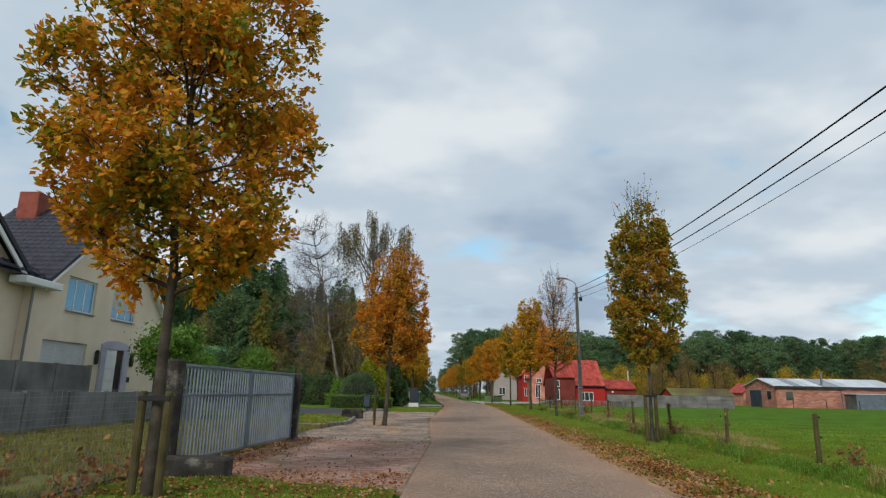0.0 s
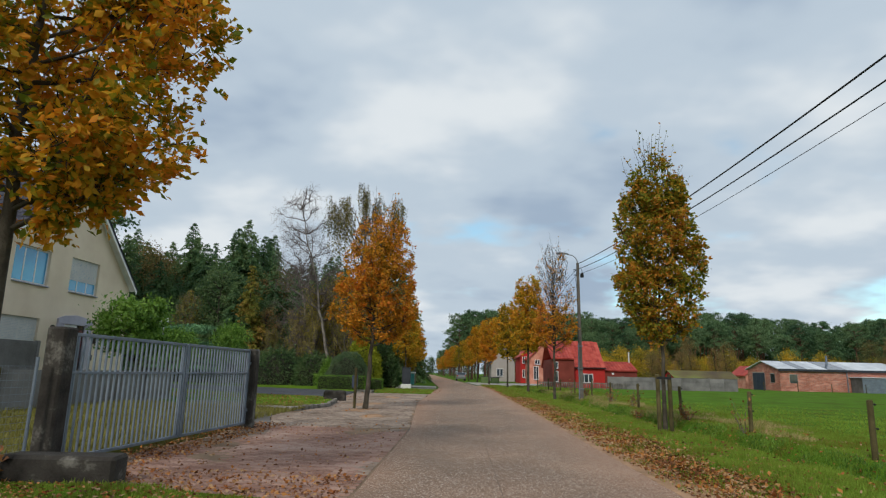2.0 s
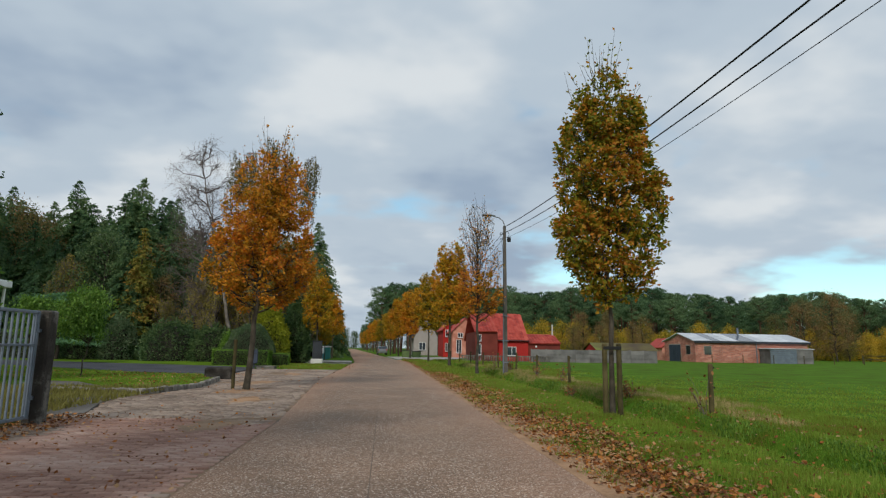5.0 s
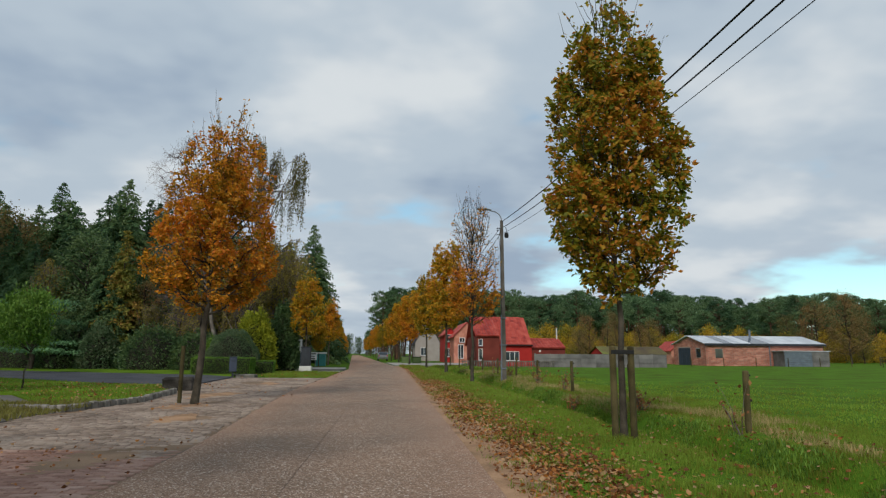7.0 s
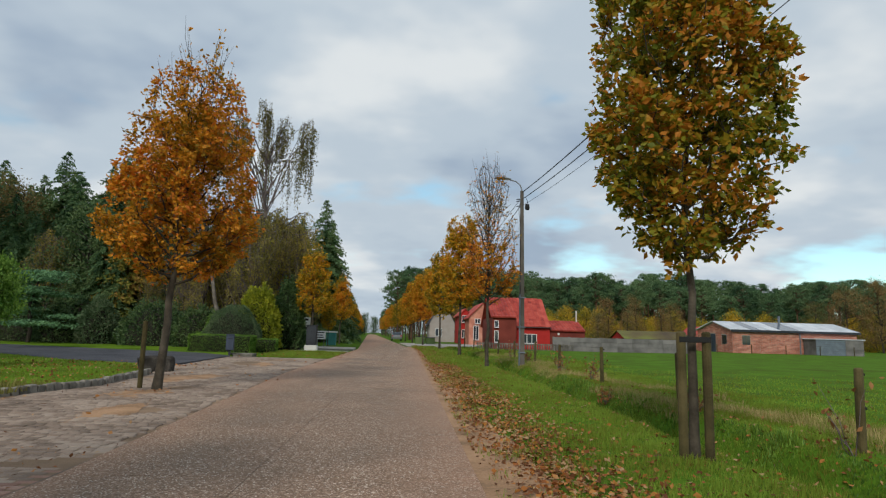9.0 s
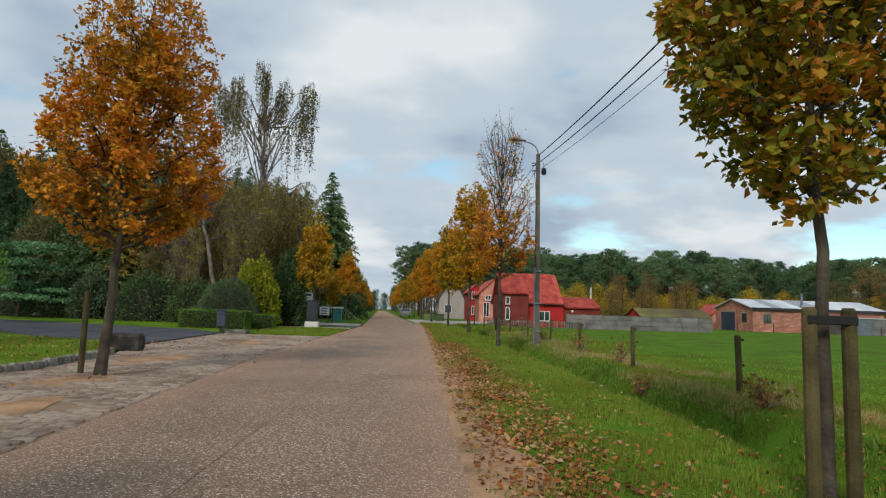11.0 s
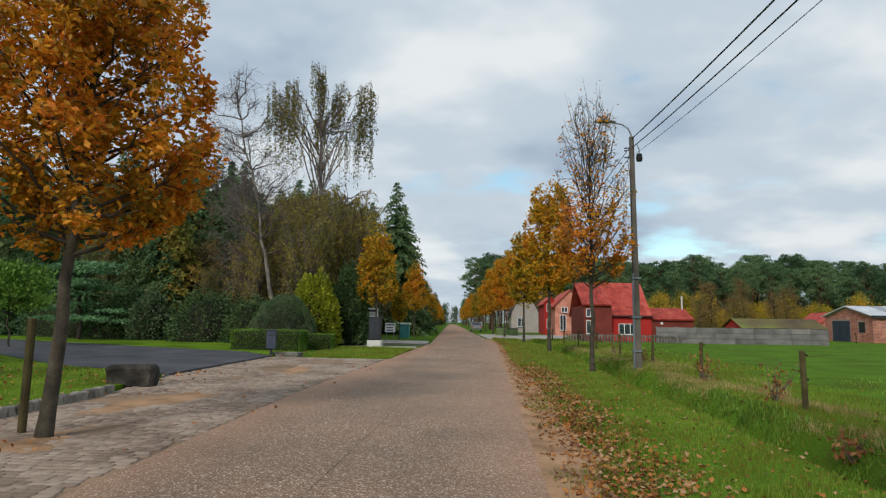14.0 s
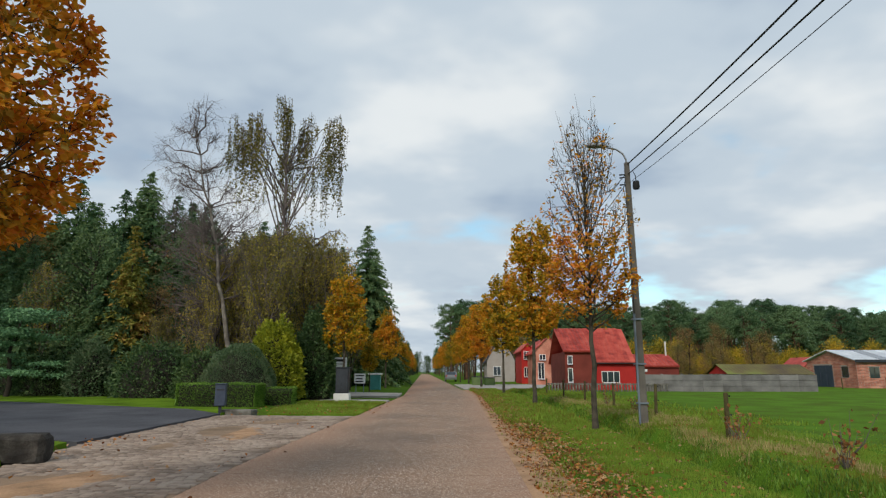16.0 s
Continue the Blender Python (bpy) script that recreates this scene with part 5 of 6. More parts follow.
def layered_cedar(at):
    """A spreading garden cedar in flat green tiers."""
    ob = thing("cedar_tree", "spreading blue-green cedar in flat tiers by the lawn", "tree", at)
    part("trunk", tubes("trunk", [(wiggle((0, 0, -0.2), (0.3, 0, 4.6), 6, 0.1), np.linspace(0.16, 0.05, 6))], M["dark_bark"], 8), None, ob)
    P = []
    for i in range(34):
        a, z = i * 2.399, rng.choice([1.7, 2.4, 3.1, 3.8, 4.5, 5.0]) + rng.normal() * 0.1
        r = rng.uniform(0.4, 3.2) * (1.2 - 0.14 * z)
        c = np.array([math.cos(a) * r, math.sin(a) * r, z - 0.12 * r])
        P.append(c + rng.normal(size=(420, 3)) * np.array([[0.6, 0.6, 0.07]]))
    part("crown", leaf_mesh("crown", np.vstack(P), 0.19, M["leaf_cedar"], 0.25, 0.4, flat=0.6), None, ob)


M["leaf_cedar"] = material("cedar_needle", [(0.0675, 0.1485, 0.0743), (0.1215, 0.2565, 0.1148), (0.2025, 0.3645, 0.162)], 0.6, 0.7, bump=0, island=0.4, translucent=0.15)
M["leaf_fresh"] = material("fresh_green_leaf", [(0.06, 0.132, 0.018), (0.12, 0.24, 0.03), (0.204, 0.336, 0.054)], 0.6, 0.6, bump=0, island=0.45, translucent=0.3)
layered_cedar((-25.2, 56.4, 0))
ROUND = clump_tree_meshes(4.6, 0.48, 1.7, 34, 200, 0.19, M["leaf_fresh"], "bark", 0.6, 0.5)
put_tree("garden_tree", ROUND, (-21.3, 46.2, 0), "small round-headed green tree on the lawn", 0, 0.88)
put_tree("garden_tree", ROUND, (-14.0, 27.5, 0), "round green garden tree beside the house", 120, 0.9)
put_tree("garden_tree", ROUND, (-11.6, 31.6, 0), "round green garden shrub tree behind the gate", 200).scale = (0.46, 0.46, 0.75)


# ---- birches ----
LOBES = ((-3.3, 0.3, 1.2), (0.0, 0.0, 0.0), (3.1, -0.2, 1.6), (-1.7, -1.0, 1.6), (1.2, 1.0, 1.0), (3.0, 0.8, 2.6), (-0.5, 1.2, 3.4), (-3.0, -0.6, 2.4))


def birch(at, h, lean, hanging, label, seed_a):
    ob = thing("birch_tree", label, "tree", at)
    trunk = wiggle((0, 0, -0.3), (lean, 0.5, h), 16, 0.07)
    part("trunk", tubes("trunk", [(trunk, np.linspace(0.13 if hanging else 0.18, 0.015, 16))], M["birch_bark"], 9), None, ob)
    runs, P = [], []
    for i in range(30 if hanging else 40):
        a = i * 2.399 + seed_a
        if hanging:
            # a few high limbs arch over and let fall thick curtains of twigs
            lx, ly, lz = LOBES[i % len(LOBES)]
            b = trunk[int(rng.uniform(0.5, 0.8) * 15)]
            e = np.array([lx + rng.normal() * 0.32, ly + rng.normal() * 0.4, h - lz - abs(rng.normal()) * 0.9])
            m = b * 0.45 + e * 0.55 + np.array([-0.12 * lx, -0.1 * ly, 0.5])
            t = np.linspace(0, 1, 8)[:, None]
            limb = (1 - t) ** 2 * b + 2 * t * (1 - t) * m + t ** 2 * e + rng.normal(size=(8, 3)) * 0.06
            runs.append((limb, np.linspace(0.06, 0.012, 8)))
            for k in range(15):
                p = limb[min(7, 4 + int(4 * rng.random() ** 0.5))] + rng.normal(size=3) * 0.05
                w, d = rng.uniform(0, 6.28), rng.uniform(0.05, 0.4)
                top = p + np.array([math.cos(w) * d, math.sin(w) * d, rng.uniform(0.0, 0.25)])
                q = top + np.array([rng.normal() * 0.10, rng.normal() * 0.10, -rng.uniform(0.9, 4.4)])
                runs.append((np.array([p, top, q]), [0.010, 0.007, 0.003]))
                t = rng.uniform(0.05, 1, 26)[:, None]
                P.append(top * (1 - t) + q * t + rng.normal(size=(26, 3)) * 0.05)
        else:
            f = rng.uniform(0.30, 0.98)
            b = trunk[int(f * 15)]
            L = rng.uniform(1.6, 4.6) * (1.1 - 0.5 * f)
            limb = wiggle(b, b + np.array([math.cos(a) * L, math.sin(a) * L, rng.uniform(0.4, 2.2)]), 6, 0.12)
            runs.append((limb, np.linspace(0.06, 0.015, 6)))
            for k in range(14):
                p = limb[rng.integers(2, 6)] + rng.normal(size=3) * 0.05
                d = rng.normal(size=3) + np.array([math.cos(a), math.sin(a), 0.5])
                q = p + d / np.linalg.norm(d) * rng.uniform(0.6, 1.6)
                m = (p + q) / 2 + rng.normal(size=3) * 0.1
                runs.append((np.array([p, m, q]), [0.014, 0.010, 0.005]))
                for _ in range(4):
                    d2 = rng.normal(size=3) + np.array([0, 0, -0.4])
                    runs.append((np.array([m, m + d2 * 0.2, m + d2 * 0.42 + np.array([0, 0, -0.12])]), [0.008, 0.006, 0.004]))
    part("branching", tubes("branching", runs, M["twig"], 3), None, ob)
    if P:
        part("crown", leaf_mesh("crown", np.vstack(P), 0.15, M["leaf_birch"], 0.9, 0.5), None, ob)


birch((-9.4, 56.0, 0), 18.6, 0.0, True, "tall weeping birch with hanging leafy strands", 0.3)
birch((-11.7, 57.0, 0), 17.6, -4.4, False, "leaning bare birch with pale trunk", 1.1)
birch((-14.5, 61.0, 0), 12.8, -2.5, False, "bare birch with fine twigs at the wood's edge", 2.0)


# ---- roadside things ----
def letter_column():
    ob = thing("letter_box", "blue-grey metal letter box column on a post", "letter box", (-7.6, 43.9, 0), 10)
    part("post", box_bm(-0.05, 0.05, -0.05, 0.05, -0.2, 0.3, 0.005), M["anthracite"], ob)
    part("body", box_bm(-0.19, 0.19, -0.15, 0.15, 0.3, 1.06, 0.02), M["blue_grey"], ob)
    part("lid", box_bm(-0.205, 0.205, -0.165, 0.165, 1.062, 1.11, 0.015), M["blue_grey"], ob)
    part("slot", box_bm(-0.13, 0.13, -0.158, -0.151, 0.86, 0.9, 0.001), M["lettering"], ob)


letter_column()


def cabinet():
    ob = thing("utility_cabinet", "dark utility cabinet on a white plinth by a tree", "cabinet", (-5.0, 53.75, 0))
    part("plinth", box_bm(-0.42, 0.42, -0.28, 0.28, -0.2, 0.42, 0.03), M["white_rough"], ob, "white block plinth")
    part("body", box_bm(-0.34, 0.34, -0.22, 0.22, 0.422, 1.72, 0.02), M["anthracite"], ob)
    part("door", box_bm(-0.3, -0.005, -0.235, -0.221, 0.5, 1.64, 0.004), M["anthracite"], ob)
    part("door", box_bm(0.005, 0.3, -0.235, -0.221, 0.5, 1.64, 0.004), M["anthracite"], ob)
    part("roof", box_bm(-0.38, 0.38, -0.26, 0.26, 1.722, 1.78, 0.015), M["anthracite"], ob)


cabinet()


def sign_board(name, at, w, z0, z1, bars, label, rz=0.0, mat="sign_white"):
    ob = thing(name, label, "sign", at, rz)
    part("board", box_bm(-w / 2, w / 2, -0.02, 0.02, z0, z1, 0.006), M[mat], ob)
    for x in (-w / 2 + 0.12, w / 2 - 0.12):
        part("post", tubes("post", [(np.array([(x, 0.05, -0.3), (x, 0.05, 0.9), (x, 0.05, z1 - 0.05)]), [0.03] * 3)], M["galv"], 8), None, ob)
    for x0, x1, za, zb in bars:
        part("lettering_bar", box_bm(x0, x1, -0.028, -0.0205, za, zb, 0.0), M["lettering"], ob, "dark unreadable lettering")
    return ob


sign_board("sign_board", (-7.9, 65.0, 0), 1.95, 1.38, 2.54, [(-0.8, -0.05, 2.25, 2.42), (0.05, 0.8, 2.25, 2.42), (-0.7, -0.1, 1.98, 2.03), (-0.1, 0.7, 2.05, 2.10), (-0.75, -0.3, 1.52, 1.74), (-0.2, 0.2, 1.5, 1.7), (0.3, 0.75, 1.52, 1.74)], "white sign board with dark lettering on two posts")
sign_board("small_sign_board", (-6.05, 65.6, 0), 0.8, 0.7, 1.4, [(-0.3, 0.3, 1.22, 1.3), (-0.3, 0.2, 1.0, 1.08), (-0.3, 0.25, 0.8, 0.88)], "small white sign board with dark lines")


def teal_box(x, y, w, h):
    ob = thing("street_cabinet", "teal metal street cabinet with a pale roof", "cabinet", (x, y, 0))
    part("body", box_bm(-w / 2, w / 2, -0.3, 0.3, -0.1, h, 0.02), M["teal"], ob)
    part("roof", box_bm(-w / 2 - 0.12, w / 2 + 0.12, -0.36, 0.36, h + 0.002, h + 0.16, 0.02), M["sign_white"], ob)


teal_box(-6.6, 77.5, 1.0, 1.25)
for i, y in enumerate((90, 99, 108)):
    ob = thing("marker_post", "white wooden boundary post on the grass", "post", (-6.6 + bend(y), y, 0))
    part("shaft", box_bm(-0.06, 0.06, -0.06, 0.06, -0.2, 1.5, 0.01), M["sign_white"], ob)


def green_fence():
    ob = thing("garden_fence", "dark green mesh garden fence along the houses", "fence", (0, 0, 0))
    for i in range(14):
        y = 70 + i * 4.0
        x = -10.0 + bend(y)
        part("fence_post", box_bm(x - 0.03, x + 0.03, y - 0.03, y + 0.03, -0.2, 1.75, 0.004), M["teal"], ob)
        if i < 13:
            x2 = -10.0 + bend(y + 4)
            for z in (0.15, 0.55, 0.95, 1.35, 1.65):
                part("rail", tubes("rail", [(np.array([(x, y, z), ((x + x2) / 2, y + 2, z), (x2, y + 4, z)]), [0.012] * 3)], M["teal"], 4), None, ob)


green_fence()


def meadow_post(x, y, h, lean):
    ob = thing("fence_post", "weathered round wooden post with black insulators", "fence post", (x, y, ground_height(x, y)), rng.uniform(-20, 20), "posts of the meadow fence")
    part("shaft", stake_mesh(h, 0.055, lean), None, ob)
    for z in (h - 0.08, h * 0.52):
        part("insulator", tubes("insulator", [(np.array([(0.05 + lean, 0, z), (0.08 + lean, 0, z), (0.10 + lean, 0, z - 0.01)]), [0.01, 0.022, 0.018])], M["rubber"], 8), None, ob)


for i, (x, y) in enumerate(((7.1, 3.5), (7.1, 9.0), (7.1, 14.5), (7.35, 19.8), (7.4, 25.1), (7.4, 30.3), (7.65, 36.4), (8.1, 43.2), (8.1, 49.0), (7.9, 54.5), (7.7, 60), (7.4, 65.5), (7.1, 71))):
    meadow_post(x, y, 1.08 if i != 7 else 1.15, rng.uniform(-0.04, 0.04))


def utility_pole():
    ob = thing("street_lamp", "tall concrete utility pole carrying a curved street lamp", "street lamp", (6.95, 40.75, 0), 0)
    P = [(-0.13, -0.10), (0.13, -0.10), (0.13, 0.10), (-0.13, 0.10)]
    bm = bmesh.new()
    lo = [bm.verts.new((x, y, -0.5)) for x, y in P]
    hi = [bm.verts.new((x * 0.6 - 0.05, y * 0.7, 8.5)) for x, y in P]
    bm.faces.new(hi)
    for i in range(4):
        bm.faces.new((lo[i], lo[(i + 1) % 4], hi[(i + 1) % 4], hi[i]))
    es = [e for e in bm.edges if abs(e.verts[0].co.z - e.verts[1].co.z) > 1]
    bmesh.ops.bevel(bm, geom=es, offset=0.025, segments=2, affect="EDGES")
    part("pole", bm, M["pole_concrete"], ob)
    arm = [(-0.05, 0, 8.3), (-0.06, 0, 8.6), (-0.16, 0, 8.82), (-0.38, 0, 8.98), (-0.70, 0, 9.05)]
    part("arm", tubes("arm", [(np.array(arm), [0.03] * 5)], M["lamp_grey"], 8), None, ob)
    bm = bmesh.new()
    bmesh.ops.create_uvsphere(bm, u_segments=20, v_segments=12, radius=1.0)
    for v in bm.verts:
        t = (v.co.x + 1) / 2
        v.co = Vector((-1.0 + v.co.x * 0.42, v.co.y * (0.10 + 0.08 * (1 - t)), 9.10 - 0.02 * t + v.co.z * (0.12 if v.co.z > 0 else 0.06) * (0.6 + 0.4 * (1 - t))))
    for f in bm.faces:
        f.smooth = True
    part("lamp_head", bm, M["lamp_grey"], ob, "grey oval lamp housing")
    part("conduit", tubes("conduit", [(np.array([(-0.15, -0.11, 0), (-0.14, -0.11, 1.5), (-0.135, -0.105, 3.4)]), [0.035] * 3)], M["galv"], 8), None, ob)
    for z in (0.6, 1.8, 3.2):
        part("band", box_bm(-0.185, 0.14, -0.15, 0.12, z, z + 0.05, 0.004), M["galv"], ob)
    part("junction_drum", tubes("junction_drum", [(np.array([(0.2, -0.08, 7.55), (0.2, -0.08, 7.65), (0.2, -0.08, 7.82)]), [0.10, 0.12, 0.10])], M["rubber"], 12), None, ob)
    part("bracket", tubes("bracket", [(np.array([(-0.05, 0, 8.1), (0.12, -0.05, 8.2), (0.2, -0.08, 8.0), (0.2, -0.08, 7.8)]), [0.014] * 4)], M["rubber"], 6), None, ob)
    for dz in (7.7, 7.95, 8.05):
        part("insulator", tubes("insulator", [(np.array([(-0.32, -0.05, dz), (-0.2, -0.03, dz + 0.02), (-0.08, 0, dz + 0.03)]), [0.03, 0.02, 0.012])], M["rubber"], 6), None, ob)
    loop = [(-0.1, -0.02, 8.0), (-0.22, -0.05, 7.6), (-0.16, -0.08, 7.0), (-0.13, -0.09, 6.2), (-0.12, -0.1, 4.5), (-0.13, -0.105, 3.3)]
    part("cable_drop", tubes("cable_drop", [(np.array(loop), [0.012] * 6)], M["wire"], 5), None, ob)


utility_pole()


def far_pole():
    ob = thing("utility_pole", "grey concrete utility pole behind the walker", "pole", (6.95, -18.0, 0))
    part("pole", tubes("pole", [(np.array([(0, 0, -0.5), (0, 0, 4.5), (0, 0, 10.6)]), [0.15, 0.12, 0.1])], M["pole_concrete"], 8), None, ob)


far_pole()


def cable(ys_, zs, r):
    """An overhead cable hung in a shallow curve along the fence line."""
    ys = np.linspace(40.7, -18.0, 40)
    c = np.polyfit(ys_, zs, 2)
    me = tubes("overhead_cable", [(np.array([(6.92, y, np.polyval(c, y)) for y in ys]), [r] * 40)], M["wire"], 6)
    tagged(new("overhead_cable", me), "black overhead cable slung from the lamp pole", "cable", "overhead cables")


cable((10.5, 17.5, 29.5, 40.7), (7.12, 7.09, 7.66, 8.42), 0.020)
cable((10.6, 17.2, 28.2, 40.7), (6.67, 6.67, 7.16, 8.08), 0.017)
cable((10.7, 16.6, 28.0, 40.7), (6.29, 6.27, 6.78, 7.75), 0.008)
for k, (dz, x2, z2) in enumerate(((8.05, 5.6, 6.6), (7.7, 6.3, 6.0))):
    P = np.array([(6.8, 40.7, dz), ((6.8 + x2) / 2, 62, (dz + z2) / 2 - 0.7), (x2 + 1.5, 84, z2)])
    t = np.linspace(0, 1, 16)[:, None]
    Q = (1 - t) ** 2 * P[0] + 2 * t * (1 - t) * P[1] + t ** 2 * P[2]
    tagged(new("overhead_cable", tubes("overhead_cable", [(Q, [0.012] * 16)], M["wire"], 5)), "thin service cable running to the red house", "cable", "overhead cables")


# ---- houses, wall and barn beyond the meadow ----
def brick_skin(parent, x0, x1, y, z0, z1, mat, holes=(), face=-1):
    """Courses of long bricks standing a little proud of a wall that faces along y."""
    V, F = [], []
    r, z = 0, z0
    while z < z1 - 0.05:
        x = x0 - (r % 2) * 0.3
        while x < x1:
            a, b = max(x0, x + 0.02), min(x1, x + 0.58)
            if b - a > 0.05 and not any(h[0] - 0.05 < (a + b) / 2 < h[1] + 0.05 and h[2] - 0.05 < z + 0.07 < h[3] + 0.05 for h in holes):
                k = len(V)
                for yy in (y, y + 0.012 * face):
                    V += [(a, yy, z), (b, yy, z), (b, yy, z + 0.13), (a, yy, z + 0.13)]
                F += [(k + 4, k + 5, k + 6, k + 7), (k, k + 1, k + 5, k + 4), (k + 3, k + 7, k + 6, k + 2)]
            x += 0.6
        z += 0.15
        r += 1
    ob = part("brickwork", mesh_from("brickwork", V, F, (mat,)), None, parent)
    tagged(ob, "courses of brick", "", "", "stuff")


def red_house():
    Y = 84.0
    ob = thing("red_house", "red painted brick house with bright red tiled roofs", "house", (0.4, 1.9, 0))
    ob.scale = (0.87, 0.87, 0.87)
    # low front range
    part("wall", prism_bm([(14.25, -0.3), (18.5, -0.3), (18.5, 2.75), (14.25, 2.75)], Y, Y + 9, "y"), M["red_wall"], ob)
    r = part("roof", prism_bm([(Y - 0.25, 2.65), (Y + 4.5, 6.3), (Y + 4.5, 6.42), (Y - 0.3, 2.8)], 14.2, 18.45, "x"), M["red_tile"], ob)
    up = Vector((0, 4.8, 3.66))
    tagged(part("tiling", tile_field((14.2, Y - 0.28, 2.80), (1, 0, 0), up, 3.75, up.length, (0.42, 0.36)), M["red_tile"], r), "red curved tiles", "", "", "stuff")
    part("roof_hip", prism_bm([(Y - 0.28, 2.66), (Y + 4.5, 6.36), (Y + 9.1, 2.66)], 18.45, 18.53, "x"), M["red_tile"], ob)
    part("roof_back", prism_bm([(Y + 4.5, 6.3), (Y + 9.2, 2.65), (Y + 9.2, 2.8), (Y + 4.5, 6.42)], 11.15, 18.45, "x"), M["red_tile"], ob)
    part("eave", box_bm(18.46, 18.6, Y - 0.25, Y + 9.1, 2.76, 2.9, 0.02), M["red_tile"], ob)
    # taller brick range to the road under the same ridge
    part("wall_tall", prism_bm([(11.35, -0.3), (14.24, -0.3), (14.24, 3.75), (11.35, 3.75)], Y - 0.9, Y + 8.5, "y"), M["dark_red_brick"], ob)
    r2 = part("roof_tall", prism_bm([(Y - 1.2, 3.72), (Y + 4.5, 6.3), (Y + 4.5, 6.42), (Y - 1.25, 3.86)], 11.15, 14.15, "x"), M["red_tile"], ob)
    up2 = Vector((0, 5.7, 2.57))
    tagged(part("tiling", tile_field((11.15, Y - 1.23, 3.86), (1, 0, 0), up2, 3.0, up2.length, (0.42, 0.36)), M["red_tile"], r2), "red curved tiles", "", "", "stuff")
    part("gutter", tubes("gutter", [(np.array([(14.3, Y - 0.36, 2.68), (16.5, Y - 0.36, 2.68), (18.6, Y - 0.36, 2.68)]), [0.06] * 3)], M["anthracite"], 6), None, ob)
    # low annexe
    part("annexe_wall", prism_bm([(18.51, -0.3), (22.9, -0.3), (22.9, 2.3), (18.51, 2.3)], Y + 0.3, Y + 6, "y"), M["dark_red_brick"], ob)
    r3 = part("annexe_roof", prism_bm([(Y + 0.05, 2.3), (Y + 3.4, 3.5), (Y + 6.3, 2.3), (Y + 6.3, 2.42), (Y + 3.4, 3.64), (Y, 2.42)], 18.6, 22.9, "x"), M["red_tile"], ob)
    up3 = Vector((0, 3.4, 1.22))
    tagged(part("tiling", tile_field((18.6, Y + 0.0, 2.43), (1, 0, 0), up3, 4.3, up3.length, (0.42, 0.36)), M["red_tile"], r3), "red curved tiles", "", "", "stuff")
    part("chimney_pipe", tubes("chimney_pipe", [(np.array([(22.6, Y + 3, 2.8), (22.6, Y + 3, 4), (22.6, Y + 3, 5.0)]), [0.09] * 3)], M["white_rough"], 8), None, ob)
    part("wall_lamp", box_bm(19.5, 19.75, Y + 0.2, Y + 0.299, 1.85, 2.1, 0.03), M["sign_white"], ob)
    window_unit(ob, Y - 0.001, 15.1, 16.9, 0.75, 1.9, 3, "glass", 0, True, -1, "y")
    window_unit(ob, Y - 0.901, 11.6, 12.1, 0.8, 2.2, 1, "glass", 0, True, -1, "y")
    window_unit(ob, Y - 0.901, 11.6, 12.1, 2.55, 3.4, 1, "glass", 0, True, -1, "y")


red_house()


def plain_house(name, label, x0, x1, y0, y1, eave, ridge, wall, roof, wins, along="y", bricks=False):
    ob = thing(name, label, "house")
    if along == "y":
        xm = (x0 + x1) / 2
        part("wall", prism_bm([(x0, -0.3), (x1, -0.3), (x1, eave), (xm, ridge), (x0, eave)], y0, y1, "y"), M[wall], ob)
        for s, xe in ((1, x0 - 0.3), (-1, x1 + 0.3)):
            k = (ridge - eave) / (xm - x0) * 0.3
            part("roof", prism_bm([(xe, eave - k + 0.03), (xm, ridge + 0.03), (xm, ridge + 0.18), (xe, eave - k + 0.18)], y0 - 0.25, y1 + 0.25, "y"), M[roof], ob)
    for w in wins:
        window_unit(ob, y0 - 0.001, *w, 2, "glass", 0, True, -1, "y")
    if bricks:
        brick_skin(ob, x0, x1, y0, 0, eave, M[wall], wins)
    return ob


plain_house("brick_house", "pale pink brick house with white windows", 10.2, 14.0, 97, 108, 3.9, 5.8, "pink_brick", "red_tile", [(10.8, 11.6, 0.7, 2.7), (12.5, 13.4, 1.0, 2.3), (11.0, 11.8, 3.0, 3.7)])
plain_house("red_gable_house", "narrow dark red house behind the street trees", 9.4, 11.0, 103, 112, 4.4, 5.2, "red_wall", "red_tile", [(9.7, 10.4, 3.2, 4.3), (9.7, 10.4, 0.9, 2.2)])
plain_house("beige_house", "beige gabled house with a dark roof", 5.4, 9.8, 118, 128, 3.4, 7.4, "beige_wall", "dark_tile", [(6.4, 7.6, 1.0, 2.4)])


def panel_wall():
    ob = thing("boundary_wall", "grey concrete panel wall along the far meadow", "wall", (0.4, 1.9, 0))
    ob.scale = (0.87, 0.87, 0.87)
    xs = np.linspace(18.0, 35.6, 10)
    for a, b in zip(xs, xs[1:]):
        y = 80.2 + 0.16 * (a - 18.0)
        for z0, z1 in ((0.0, 0.55), (0.56, 1.10), (1.11, 1.6)):
            part("panel", box_bm(a + 0.09, b - 0.09, y - 0.03, y + 0.03, z0 - 0.05, z1, 0.006), M["grey_concrete"], ob)
        part("upright", box_bm(a - 0.085, a + 0.085, y - 0.09, y + 0.09, -0.2, 1.66, 0.01), M["grey_concrete"], ob)


panel_wall()


